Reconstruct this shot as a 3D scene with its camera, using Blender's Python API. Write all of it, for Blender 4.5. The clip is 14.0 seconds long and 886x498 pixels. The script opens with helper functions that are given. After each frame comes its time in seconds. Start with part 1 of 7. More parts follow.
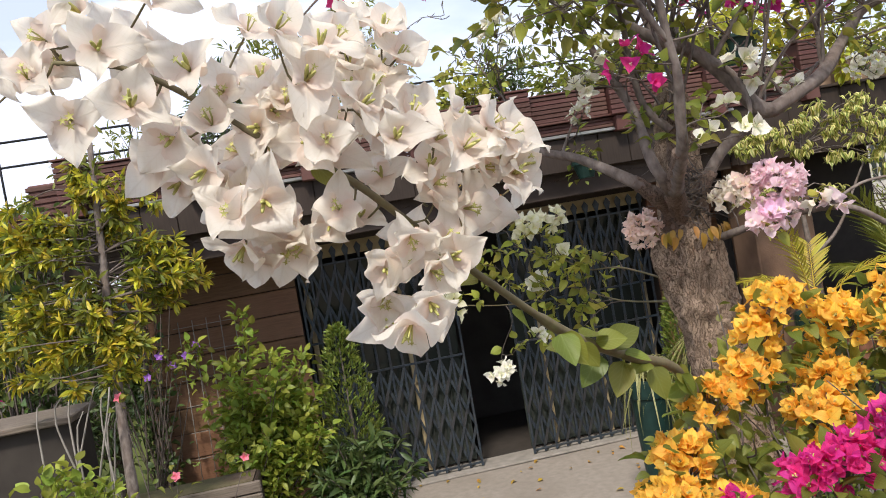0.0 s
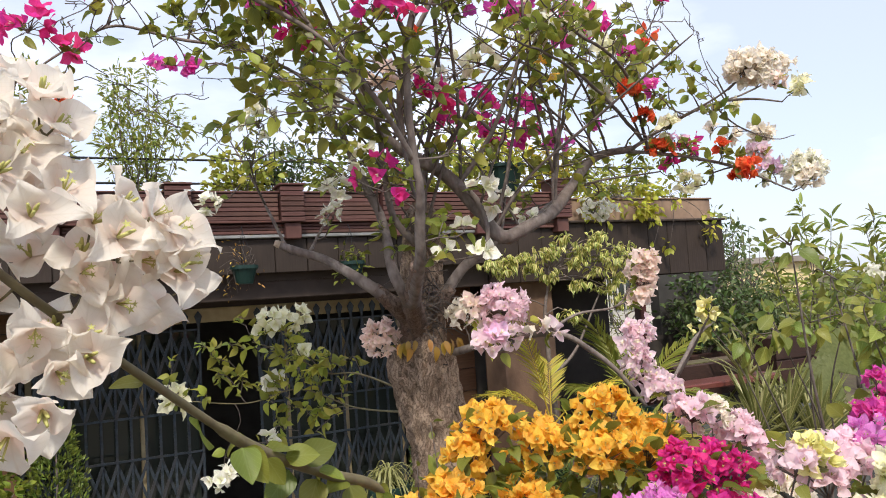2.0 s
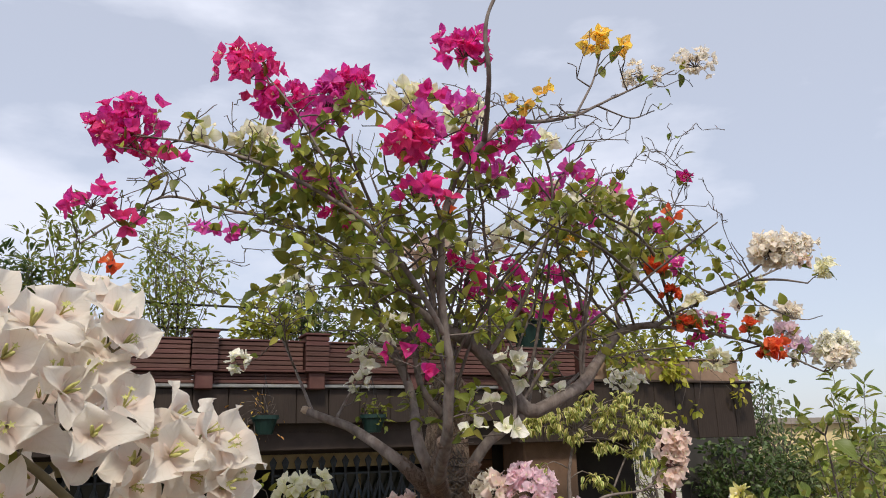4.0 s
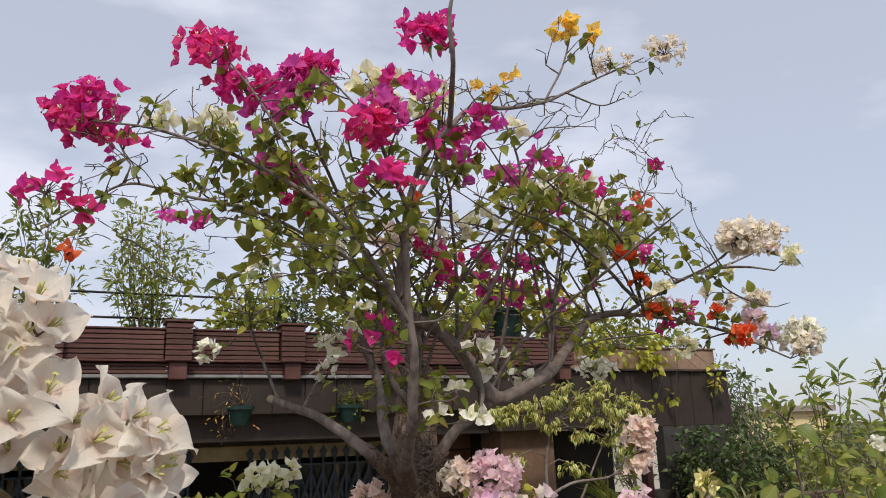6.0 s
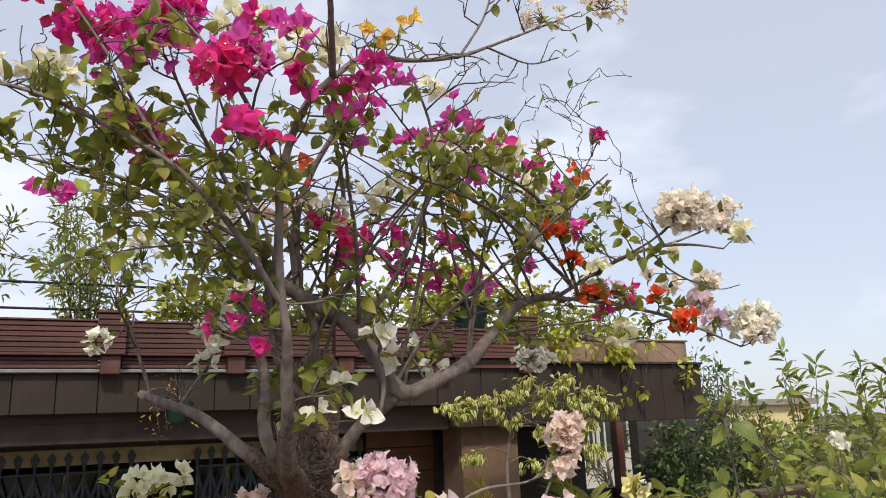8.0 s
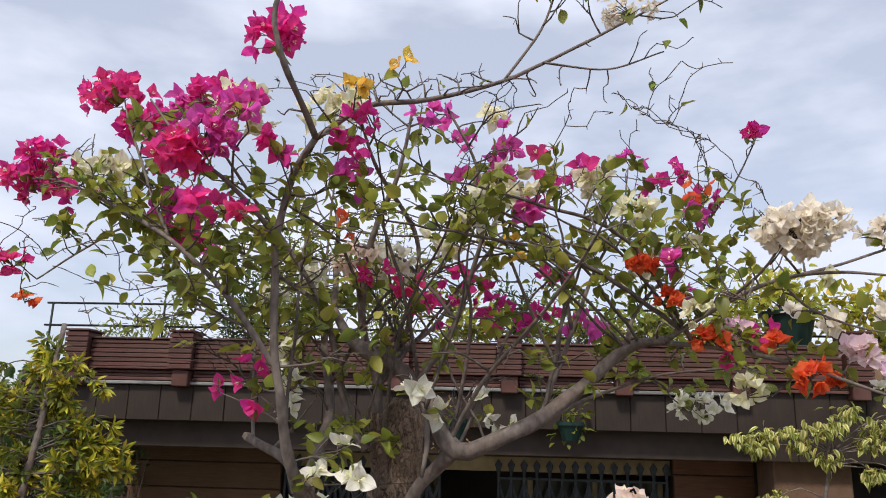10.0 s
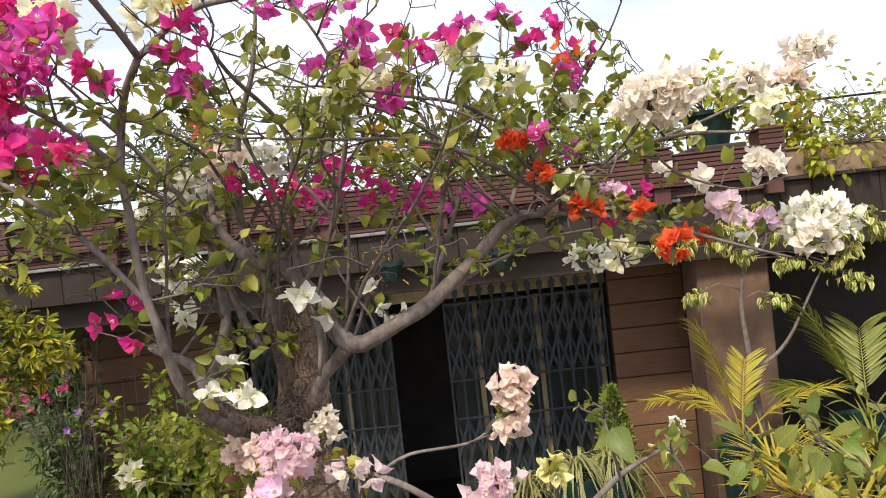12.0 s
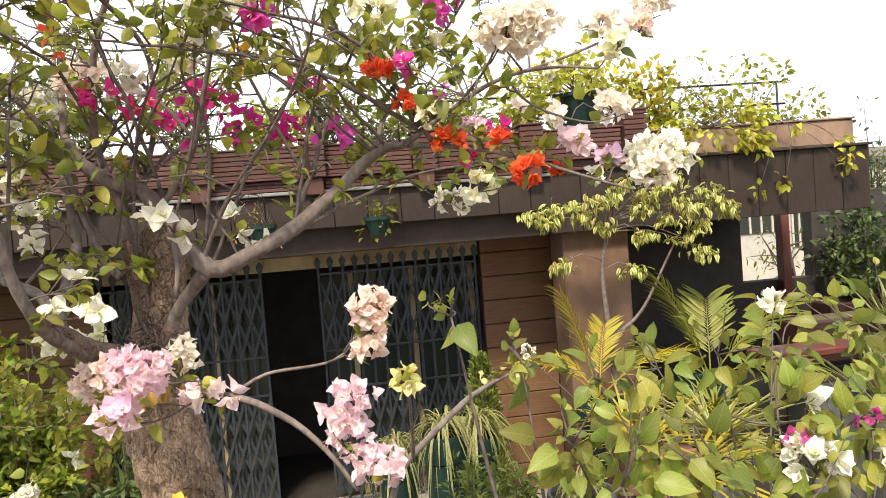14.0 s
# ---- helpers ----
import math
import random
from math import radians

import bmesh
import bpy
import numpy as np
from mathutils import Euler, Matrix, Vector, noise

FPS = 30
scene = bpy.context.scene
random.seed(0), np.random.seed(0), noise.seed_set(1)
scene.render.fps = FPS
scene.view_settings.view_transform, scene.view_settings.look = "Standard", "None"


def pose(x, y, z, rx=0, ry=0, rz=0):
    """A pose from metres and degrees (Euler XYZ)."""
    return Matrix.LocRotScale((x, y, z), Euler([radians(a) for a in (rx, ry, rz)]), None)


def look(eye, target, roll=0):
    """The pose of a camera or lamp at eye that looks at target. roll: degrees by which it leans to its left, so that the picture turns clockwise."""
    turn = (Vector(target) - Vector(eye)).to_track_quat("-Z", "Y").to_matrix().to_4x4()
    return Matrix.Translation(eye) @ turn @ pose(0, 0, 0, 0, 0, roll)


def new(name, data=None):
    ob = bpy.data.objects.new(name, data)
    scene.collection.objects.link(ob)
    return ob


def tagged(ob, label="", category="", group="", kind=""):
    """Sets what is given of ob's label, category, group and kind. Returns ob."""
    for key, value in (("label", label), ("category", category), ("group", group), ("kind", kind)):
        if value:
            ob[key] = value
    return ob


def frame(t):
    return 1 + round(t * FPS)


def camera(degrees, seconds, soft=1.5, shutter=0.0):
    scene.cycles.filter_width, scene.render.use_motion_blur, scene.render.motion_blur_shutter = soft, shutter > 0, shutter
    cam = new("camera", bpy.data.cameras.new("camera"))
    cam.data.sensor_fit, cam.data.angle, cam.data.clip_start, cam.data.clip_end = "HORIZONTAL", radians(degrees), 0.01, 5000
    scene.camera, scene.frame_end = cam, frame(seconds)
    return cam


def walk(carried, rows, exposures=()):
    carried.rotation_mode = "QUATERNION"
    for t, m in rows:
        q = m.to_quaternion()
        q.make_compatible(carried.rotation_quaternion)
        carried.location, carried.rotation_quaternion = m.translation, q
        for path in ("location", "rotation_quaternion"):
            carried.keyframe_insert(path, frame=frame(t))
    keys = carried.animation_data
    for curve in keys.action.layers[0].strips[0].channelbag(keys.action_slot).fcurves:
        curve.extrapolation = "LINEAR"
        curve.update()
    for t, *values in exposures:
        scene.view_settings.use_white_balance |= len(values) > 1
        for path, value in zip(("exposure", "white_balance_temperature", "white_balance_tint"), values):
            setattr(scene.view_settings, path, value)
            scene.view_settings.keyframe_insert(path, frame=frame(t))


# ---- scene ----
cam = camera(61.4, 14.0, soft=1.0)
PATH = [
    (0, (-0.053, -5.519, 2.114), (0.237, -3.541, 2.054), -9.9),
    (0.5, (-0.006, -5.516, 2.096), (0.554, -3.599, 1.984), -7.2),
    (1, (0.038, -5.516, 2.084), (0.864, -3.699, 1.948), -4.6),
    (1.5, (0.062, -5.516, 2.085), (0.973, -3.739, 1.981), -4.1),
    (2, (0.071, -5.508, 2.117), (0.941, -3.711, 2.24), -3.7),
    (2.5, (0.06, -5.518, 2.155), (0.881, -3.735, 2.538), -2.1),
    (3, (0.036, -5.525, 2.183), (0.804, -3.727, 2.604), -2.1),
    (3.5, (0.035, -5.528, 2.19), (0.826, -3.748, 2.642), -2.3),
    (3.7, (0.034, -5.537, 2.196), (0.831, -3.771, 2.695), -1.8),
    (5.8, (0.069, -5.558, 2.192), (0.912, -3.814, 2.691), -1.6),
    (6, (0.086, -5.551, 2.188), (0.934, -3.803, 2.666), -1.9),
    (6.5, (0.127, -5.545, 2.178), (1.016, -3.809, 2.622), -2.9),
    (7, (0.179, -5.531, 2.171), (1.033, -3.763, 2.55), -3.6),
    (7.5, (0.287, -5.454, 2.166), (1.186, -3.706, 2.535), -3.5),
    (8, (0.429, -5.396, 2.191), (1.305, -3.658, 2.655), -2.2),
    (8.5, (0.631, -5.426, 2.185), (1.268, -3.591, 2.664), -2.6),
    (8.7, (0.763, -5.469, 2.209), (1.238, -3.596, 2.725), -2.2),
    (10.8, (1.446, -5.455, 2.436), (1.193, -3.493, 2.731), 0.6),
    (11, (1.452, -5.453, 2.475), (1.189, -3.479, 2.657), -0.5),
    (11.5, (1.46, -5.467, 2.536), (1.186, -3.486, 2.564), -3.4),
    (12, (1.54, -5.437, 2.535), (1.498, -3.438, 2.504), -6.3),
    (12.5, (1.612, -5.434, 2.502), (1.823, -3.447, 2.43), -6.1),
    (13, (1.658, -5.424, 2.471), (1.981, -3.456, 2.334), -6.5),
    (13.5, (1.673, -5.446, 2.441), (2.076, -3.492, 2.307), -6.1),
    (14, (1.573, -5.481, 2.375), (1.84, -3.501, 2.286), -4.5),
]
walk(cam, [(t, look(eye, target, roll)) for t, eye, target, roll in PATH],
     exposures=[(0, 0.30, 6500, 10), (0.5, 0.43, 6500, 10), (1.0, 0.49, 6500, 10), (1.5, 0.45, 6500, 10), (2.5, 0.05, 6500, 10), (3.5, -0.12, 6650, 10), (5.8, -0.28, 6700, 10), (6.5, -0.2, 6700, 10), (7.5, -0.05, 6700, 10), (8.7, -0.05, 6650, 10), (10.8, -0.2, 6500, 10), (12, 0.37, 6800, 10), (13.5, 0.62, 7200, 10), (14, 0.74, 7200, 10)])

# ---- world, sun ----
SUN_EL, SUN_AZ = 52, 200          # degrees; azimuth from north (+y) clockwise
world = bpy.data.worlds.new("sky")
scene.world = world
world.use_nodes = True
wn, wl = world.node_tree.nodes, world.node_tree.links
wn.clear()
w_out = wn.new("ShaderNodeOutputWorld")
w_bg = wn.new("ShaderNodeBackground")
w_sky = wn.new("ShaderNodeTexSky")
w_sky.sky_type = "NISHITA"
w_sky.sun_disc = False
w_sky.sun_elevation = radians(SUN_EL)
w_sky.sun_rotation = radians(SUN_AZ)
w_sky.air_density, w_sky.dust_density, w_sky.ozone_density = 1.0, 1.2, 2.2
w_tc = wn.new("ShaderNodeTexCoord")
w_map = wn.new("ShaderNodeMapping")
w_map.inputs["Scale"].default_value = (1.0, 1.0, 2.6)
w_noise = wn.new("ShaderNodeTexNoise")
w_noise.inputs["Scale"].default_value = 1.9
w_noise.inputs["Detail"].default_value = 7
w_noise.inputs["Roughness"].default_value = 0.52
w_ramp = wn.new("ShaderNodeValToRGB")
w_ramp.color_ramp.elements[0].position, w_ramp.color_ramp.elements[1].position = 0.46, 0.60
w_ramp.color_ramp.elements[0].color = (0.565, 0.565, 0.565, 1)
w_ramp.color_ramp.elements[1].color = (1, 1, 1, 1)
w_mix = wn.new("ShaderNodeMix")
w_mix.data_type = "RGBA"
w_mix.inputs[7].default_value = (7.3, 7.75, 9.1, 1)
wl.new(w_tc.outputs["Generated"], w_map.inputs["Vector"])
wl.new(w_map.outputs["Vector"], w_noise.inputs["Vector"])
wl.new(w_noise.outputs["Fac"], w_ramp.inputs["Fac"])
wl.new(w_ramp.outputs["Color"], w_mix.inputs[0])
wl.new(w_sky.outputs["Color"], w_mix.inputs[6])
wl.new(w_mix.outputs[2], w_bg.inputs["Color"])
w_bg.inputs["Strength"].default_value = 0.13
wl.new(w_bg.outputs["Background"], w_out.inputs["Surface"])

sun_data = bpy.data.lights.new("sun", "SUN")
sun_data.energy, sun_data.angle, sun_data.color = 3.6, radians(8), (1.0, 0.93, 0.82)
sun = new("sun", sun_data)
_az, _el = radians(SUN_AZ), radians(SUN_EL)
sun_dir = Vector((math.sin(_az) * math.cos(_el), math.cos(_az) * math.cos(_el), math.sin(_el)))
sun.matrix_world = look(sun_dir * 30, (0, 0, 0))


# ---- materials ----
def material(name, col, col2=None, rough=0.6, metal=0.0, scale=20.0, bump=0.2, detail=5, stretch=(1, 1, 1), island=0.0,
             translucent=0.0, spec=0.3, stain=None, stain_scale=2.0, stain_amount=0.5, obj_random=0.0, bump_scale=None):
    """A procedural surface: two colours mixed by fine grain, a broad stain, relief, and a tone that varies from piece to piece."""
    m = bpy.data.materials.new(name)
    m.use_nodes = True
    n, l = m.node_tree.nodes, m.node_tree.links
    b = n["Principled BSDF"]
    b.inputs["Roughness"].default_value, b.inputs["Metallic"].default_value = rough, metal
    b.inputs["Specular IOR Level"].default_value = spec
    tc = n.new("ShaderNodeTexCoord")
    mp = n.new("ShaderNodeMapping")
    mp.inputs["Scale"].default_value = stretch
    l.new(tc.outputs["Object"], mp.inputs["Vector"])
    g = n.new("ShaderNodeTexNoise")
    g.inputs["Scale"].default_value, g.inputs["Detail"].default_value = scale, detail
    l.new(mp.outputs["Vector"], g.inputs["Vector"])
    mix = n.new("ShaderNodeMix")
    mix.data_type = "RGBA"
    mix.inputs[6].default_value, mix.inputs[7].default_value = (*col, 1), (*(col2 or [c * 0.7 for c in col]), 1)
    r = n.new("ShaderNodeMapRange")
    r.inputs[1].default_value, r.inputs[2].default_value = 0.32, 0.68
    l.new(g.outputs["Fac"], r.inputs[0])
    l.new(r.outputs[0], mix.inputs[0])
    out = mix.outputs[2]
    if stain:
        s = n.new("ShaderNodeTexNoise")
        s.inputs["Scale"].default_value, s.inputs["Detail"].default_value = stain_scale, 6
        l.new(tc.outputs["Object"], s.inputs["Vector"])
        sr = n.new("ShaderNodeMapRange")
        sr.inputs[1].default_value, sr.inputs[2].default_value = 0.45, 0.72
        sr.inputs[4].default_value = stain_amount
        l.new(s.outputs["Fac"], sr.inputs[0])
        sm = n.new("ShaderNodeMix")
        sm.data_type = "RGBA"
        sm.inputs[7].default_value = (*stain, 1)
        l.new(sr.outputs[0], sm.inputs[0])
        l.new(out, sm.inputs[6])
        out = sm.outputs[2]
    if island or obj_random:
        geo = n.new("ShaderNodeNewGeometry") if island else n.new("ShaderNodeObjectInfo")
        hsv = n.new("ShaderNodeHueSaturation")
        vr = n.new("ShaderNodeMapRange")
        amount = island or obj_random
        vr.inputs[3].default_value, vr.inputs[4].default_value = 1 - amount, 1 + amount
        l.new(geo.outputs["Random Per Island" if island else "Random"], vr.inputs[0])
        l.new(vr.outputs[0], hsv.inputs["Value"])
        hr = n.new("ShaderNodeMapRange")
        hr.inputs[3].default_value, hr.inputs[4].default_value = 0.5 + 0.05 * amount, 0.5 - 0.05 * amount
        l.new(geo.outputs["Random Per Island" if island else "Random"], hr.inputs[0])
        l.new(hr.outputs[0], hsv.inputs["Hue"])
        l.new(out, hsv.inputs["Color"])
        out = hsv.outputs["Color"]
    l.new(out, b.inputs["Base Color"])
    if bump:
        bp = n.new("ShaderNodeBump")
        bp.inputs["Strength"].default_value, bp.inputs["Distance"].default_value = bump, 0.01
        h = g
        if bump_scale:
            h = n.new("ShaderNodeTexNoise")
            h.inputs["Scale"].default_value, h.inputs["Detail"].default_value = bump_scale, 4
            l.new(mp.outputs["Vector"], h.inputs["Vector"])
        l.new(h.outputs["Fac"], bp.inputs["Height"])
        l.new(bp.outputs["Normal"], b.inputs["Normal"])
    if translucent:
        t = n.new("ShaderNodeBsdfTranslucent")
        l.new(out, t.inputs["Color"])
        ms = n.new("ShaderNodeMixShader")
        ms.inputs[0].default_value = translucent
        l.new(b.outputs[0], ms.inputs[1])
        l.new(t.outputs[0], ms.inputs[2])
        l.new(ms.outputs[0], n["Material Output"].inputs["Surface"])
    return m


def petal(name, tip, base, vein, translucent=0.35, island=0.16, spread=0.45, edge=None, edge_at=0.24):
    """A bract or leaf: the colour runs from its foot to its tip along the uv's v; veins branch off a midrib at u = 0.5."""
    m = bpy.data.materials.new(name)
    m.use_nodes = True
    n, l = m.node_tree.nodes, m.node_tree.links
    b = n["Principled BSDF"]
    b.inputs["Roughness"].default_value = 0.42 if name.startswith("leaf") else 0.55
    b.inputs["Specular IOR Level"].default_value = 0.45 if name.startswith("leaf") else 0.25
    uv = n.new("ShaderNodeUVMap")
    sep = n.new("ShaderNodeSeparateXYZ")
    l.new(uv.outputs[0], sep.inputs[0])
    fr = n.new("ShaderNodeMapRange")
    fr.inputs[2].default_value = spread
    l.new(sep.outputs["Y"], fr.inputs[0])
    mix = n.new("ShaderNodeMix")
    mix.data_type = "RGBA"
    mix.inputs[6].default_value, mix.inputs[7].default_value = (*base, 1), (*tip, 1)
    l.new(fr.outputs[0], mix.inputs[0])
    side = n.new("ShaderNodeMath")
    side.operation = "SUBTRACT"
    side.inputs[1].default_value = 0.5
    l.new(sep.outputs["X"], side.inputs[0])
    ab = n.new("ShaderNodeMath")
    ab.operation = "ABSOLUTE"
    l.new(side.outputs[0], ab.inputs[0])
    slant = n.new("ShaderNodeMath")
    slant.operation = "MULTIPLY_ADD"
    slant.inputs[1].default_value = -1.1
    l.new(ab.outputs[0], slant.inputs[0])
    l.new(sep.outputs["Y"], slant.inputs[2])
    wave = n.new("ShaderNodeMath")
    wave.operation = "PINGPONG"
    wave.inputs[1].default_value = 0.085
    l.new(slant.outputs[0], wave.inputs[0])
    vn = n.new("ShaderNodeMapRange")
    vn.inputs[1].default_value, vn.inputs[2].default_value, vn.inputs[3].default_value, vn.inputs[4].default_value = 0.0, 0.016, 1, 0
    l.new(wave.outputs[0], vn.inputs[0])
    mid = n.new("ShaderNodeMapRange")
    mid.inputs[1].default_value, mid.inputs[2].default_value, mid.inputs[3].default_value, mid.inputs[4].default_value = 0.008, 0.035, 1, 0
    l.new(ab.outputs[0], mid.inputs[0])
    mx = n.new("ShaderNodeMath")
    mx.operation = "MAXIMUM"
    l.new(vn.outputs[0], mx.inputs[0])
    l.new(mid.outputs[0], mx.inputs[1])
    amt = n.new("ShaderNodeMath")
    amt.operation = "MULTIPLY"
    amt.inputs[1].default_value = 0.45
    l.new(mx.outputs[0], amt.inputs[0])
    vm = n.new("ShaderNodeMix")
    vm.data_type = "RGBA"
    vm.inputs[7].default_value = (*vein, 1)
    l.new(amt.outputs[0], vm.inputs[0])
    l.new(mix.outputs[2], vm.inputs[6])
    out = vm.outputs[2]
    if edge:
        em = n.new("ShaderNodeMix")
        em.data_type = "RGBA"
        em.inputs[7].default_value = (*edge, 1)
        er = n.new("ShaderNodeMapRange")
        er.inputs[1].default_value, er.inputs[2].default_value = edge_at, edge_at + 0.1
        l.new(ab.outputs[0], er.inputs[0])
        l.new(er.outputs[0], em.inputs[0])
        l.new(out, em.inputs[6])
        out = em.outputs[2]
    geo = n.new("ShaderNodeNewGeometry")
    hsv = n.new("ShaderNodeHueSaturation")
    vr = n.new("ShaderNodeMapRange")
    vr.inputs[3].default_value, vr.inputs[4].default_value = 1 - island, 1 + island
    l.new(geo.outputs["Random Per Island"], vr.inputs[0])
    l.new(vr.outputs[0], hsv.inputs["Value"])
    hr = n.new("ShaderNodeMapRange")
    hr.inputs[3].default_value, hr.inputs[4].default_value = 0.5 - 0.06 * island, 0.5 + 0.1 * island
    frac = n.new("ShaderNodeMath")
    frac.operation = "FRACT"
    mul = n.new("ShaderNodeMath")
    mul.operation = "MULTIPLY"
    mul.inputs[1].default_value = 7.31
    l.new(geo.outputs["Random Per Island"], mul.inputs[0])
    l.new(mul.outputs[0], frac.inputs[0])
    l.new(frac.outputs[0], hr.inputs[0])
    l.new(hr.outputs[0], hsv.inputs["Hue"])
    l.new(out, hsv.inputs["Color"])
    out = hsv.outputs["Color"]
    l.new(out, b.inputs["Base Color"])
    bp = n.new("ShaderNodeBump")
    bp.inputs["Strength"].default_value, bp.inputs["Distance"].default_value = 0.25, 0.002
    l.new(mx.outputs[0], bp.inputs["Height"])
    l.new(bp.outputs["Normal"], b.inputs["Normal"])
    t = n.new("ShaderNodeBsdfTranslucent")
    l.new(out, t.inputs["Color"])
    ms = n.new("ShaderNodeMixShader")
    ms.inputs[0].default_value = translucent
    l.new(b.outputs[0], ms.inputs[1])
    l.new(t.outputs[0], ms.inputs[2])
    l.new(ms.outputs[0], n["Material Output"].inputs["Surface"])
    return m


WHITE = petal("bract_white", (0.91, 0.86, 0.78), (0.89, 0.74, 0.66), (0.83, 0.76, 0.66), island=0.06, spread=0.6, translucent=0.55)
IVORY = petal("bract_ivory", (0.93, 0.90, 0.70), (0.82, 0.82, 0.40), (0.74, 0.75, 0.48), island=0.07, translucent=0.45)
PUREW = petal("bract_pure_white", (0.92, 0.89, 0.80), (0.74, 0.77, 0.45), (0.6, 0.68, 0.4), island=0.06)
BLUSH = petal("bract_blush", (0.93, 0.76, 0.69), (0.91, 0.78, 0.60), (0.88, 0.68, 0.65), island=0.08, translucent=0.5)
PALE = petal("bract_cream_pink", (0.94, 0.88, 0.78), (0.90, 0.78, 0.66), (0.86, 0.72, 0.67), island=0.08, translucent=0.5)
PINK = petal("bract_pink", (0.95, 0.76, 0.82), (0.95, 0.88, 0.86), (0.91, 0.62, 0.72), island=0.08, translucent=0.55)
LILAC = petal("bract_lilac", (0.88, 0.60, 0.78), (0.90, 0.82, 0.84), (0.78, 0.42, 0.66), island=0.15)
LILAC_BLUE = petal("blossom_violet", (0.36, 0.16, 0.62), (0.45, 0.25, 0.65), (0.25, 0.1, 0.5))
PINKISH = petal("blossom_rose", (0.85, 0.25, 0.36), (0.8, 0.15, 0.25), (0.7, 0.12, 0.25))
ORCHID = petal("bract_orchid_lilac", (0.80, 0.30, 0.68), (0.90, 0.76, 0.84), (0.66, 0.16, 0.56), island=0.15, translucent=0.5)
MAGENTA = petal("bract_magenta", (0.81, 0.06, 0.38), (0.80, 0.08, 0.39), (0.6, 0.02, 0.28), island=0.2, translucent=0.6)
PURPLE = petal("bract_purple_magenta", (0.80, 0.12, 0.53), (0.80, 0.14, 0.50), (0.58, 0.05, 0.38), island=0.2, translucent=0.6)
CRIMSON = petal("bract_crimson_pink", (0.85, 0.075, 0.34), (0.83, 0.085, 0.34), (0.62, 0.025, 0.20), island=0.2, translucent=0.6)
FUCHSIA = petal("bract_fuchsia", (0.80, 0.075, 0.45), (0.80, 0.10, 0.45), (0.58, 0.03, 0.32), island=0.2, translucent=0.6)
SCARLET = petal("bract_scarlet", (0.90, 0.15, 0.065), (0.88, 0.19, 0.10), (0.74, 0.11, 0.05), island=0.12, translucent=0.55)
ORANGE = petal("bract_golden_orange", (0.96, 0.62, 0.12), (0.95, 0.55, 0.08), (0.80, 0.38, 0.05), island=0.18, translucent=0.58)
YELLOW = petal("bract_yellow", (0.88, 0.82, 0.38), (0.82, 0.74, 0.18), (0.6, 0.55, 0.12), island=0.1)
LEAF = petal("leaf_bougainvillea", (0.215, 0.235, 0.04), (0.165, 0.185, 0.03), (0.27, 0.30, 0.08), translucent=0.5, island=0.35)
LEAF_DEEP = petal("leaf_deep_green", (0.085, 0.12, 0.036), (0.068, 0.10, 0.03), (0.1, 0.18, 0.04), translucent=0.3, island=0.35)
LEAF_LIME = petal("leaf_lime", (0.27, 0.29, 0.055), (0.20, 0.225, 0.04), (0.46, 0.47, 0.16), translucent=0.5, island=0.45)
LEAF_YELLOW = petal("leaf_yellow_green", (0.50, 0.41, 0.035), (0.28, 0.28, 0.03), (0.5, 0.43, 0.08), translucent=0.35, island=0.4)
LEAF_VARIEG = petal("leaf_variegated", (0.26, 0.30, 0.055), (0.30, 0.33, 0.06), (0.18, 0.24, 0.045), translucent=0.4, island=0.3, edge=(0.68, 0.61, 0.24), edge_at=0.15)
LEAF_BRONZE = petal("leaf_dry_amber", (0.50, 0.28, 0.05), (0.42, 0.26, 0.06), (0.35, 0.2, 0.05), translucent=0.35, island=0.3)
LEAF_PALM = petal("leaf_palm", (0.40, 0.34, 0.035), (0.50, 0.37, 0.04), (0.42, 0.40, 0.1), translucent=0.35, island=0.25)
# leaf green paled and greyed: distance haze mixed into the colour
LEAF_HAZE = petal("leaf_far_hazed_green", (0.21, 0.235, 0.085), (0.17, 0.19, 0.07), (0.26, 0.28, 0.12), translucent=0.45, island=0.35)
LEAF_BRIGHT = petal("leaf_bright_green", (0.30, 0.345, 0.05), (0.23, 0.27, 0.04), (0.3, 0.36, 0.09), translucent=0.45, island=0.4)
LEAF_FRESH = petal("leaf_fresh_yellow", (0.50, 0.47, 0.06), (0.38, 0.38, 0.05), (0.5, 0.48, 0.12), translucent=0.5, island=0.35)
LEAF_GOLD = petal("leaf_gold_green", (0.36, 0.36, 0.055), (0.28, 0.29, 0.045), (0.4, 0.4, 0.1), translucent=0.5, island=0.35)
LEAF_FAN = petal("leaf_fan_palm", (0.20, 0.22, 0.035), (0.24, 0.24, 0.04), (0.3, 0.3, 0.08), translucent=0.3, island=0.25)
LEAF_STRIPE = petal("leaf_striped", (0.17, 0.19, 0.05), (0.18, 0.20, 0.055), (0.34, 0.34, 0.15), translucent=0.3, island=0.4, edge=(0.42, 0.40, 0.17))
LEAF_THUJA = petal("leaf_thuja", (0.165, 0.205, 0.03), (0.07, 0.105, 0.02), (0.19, 0.23, 0.05), translucent=0.25, island=0.35)
LEAF_FANLEAF = material("leaf_pleated_fan", (0.19, 0.215, 0.075), (0.13, 0.155, 0.05), rough=0.45, scale=30, bump=0.1, translucent=0.4)
FLORET = material("floret", (0.50, 0.47, 0.16), (0.34, 0.34, 0.10), rough=0.5, scale=60, bump=0)
CREAMFL = material("cream_floret", (0.86, 0.82, 0.66), (0.80, 0.74, 0.5), rough=0.5, scale=60, bump=0)
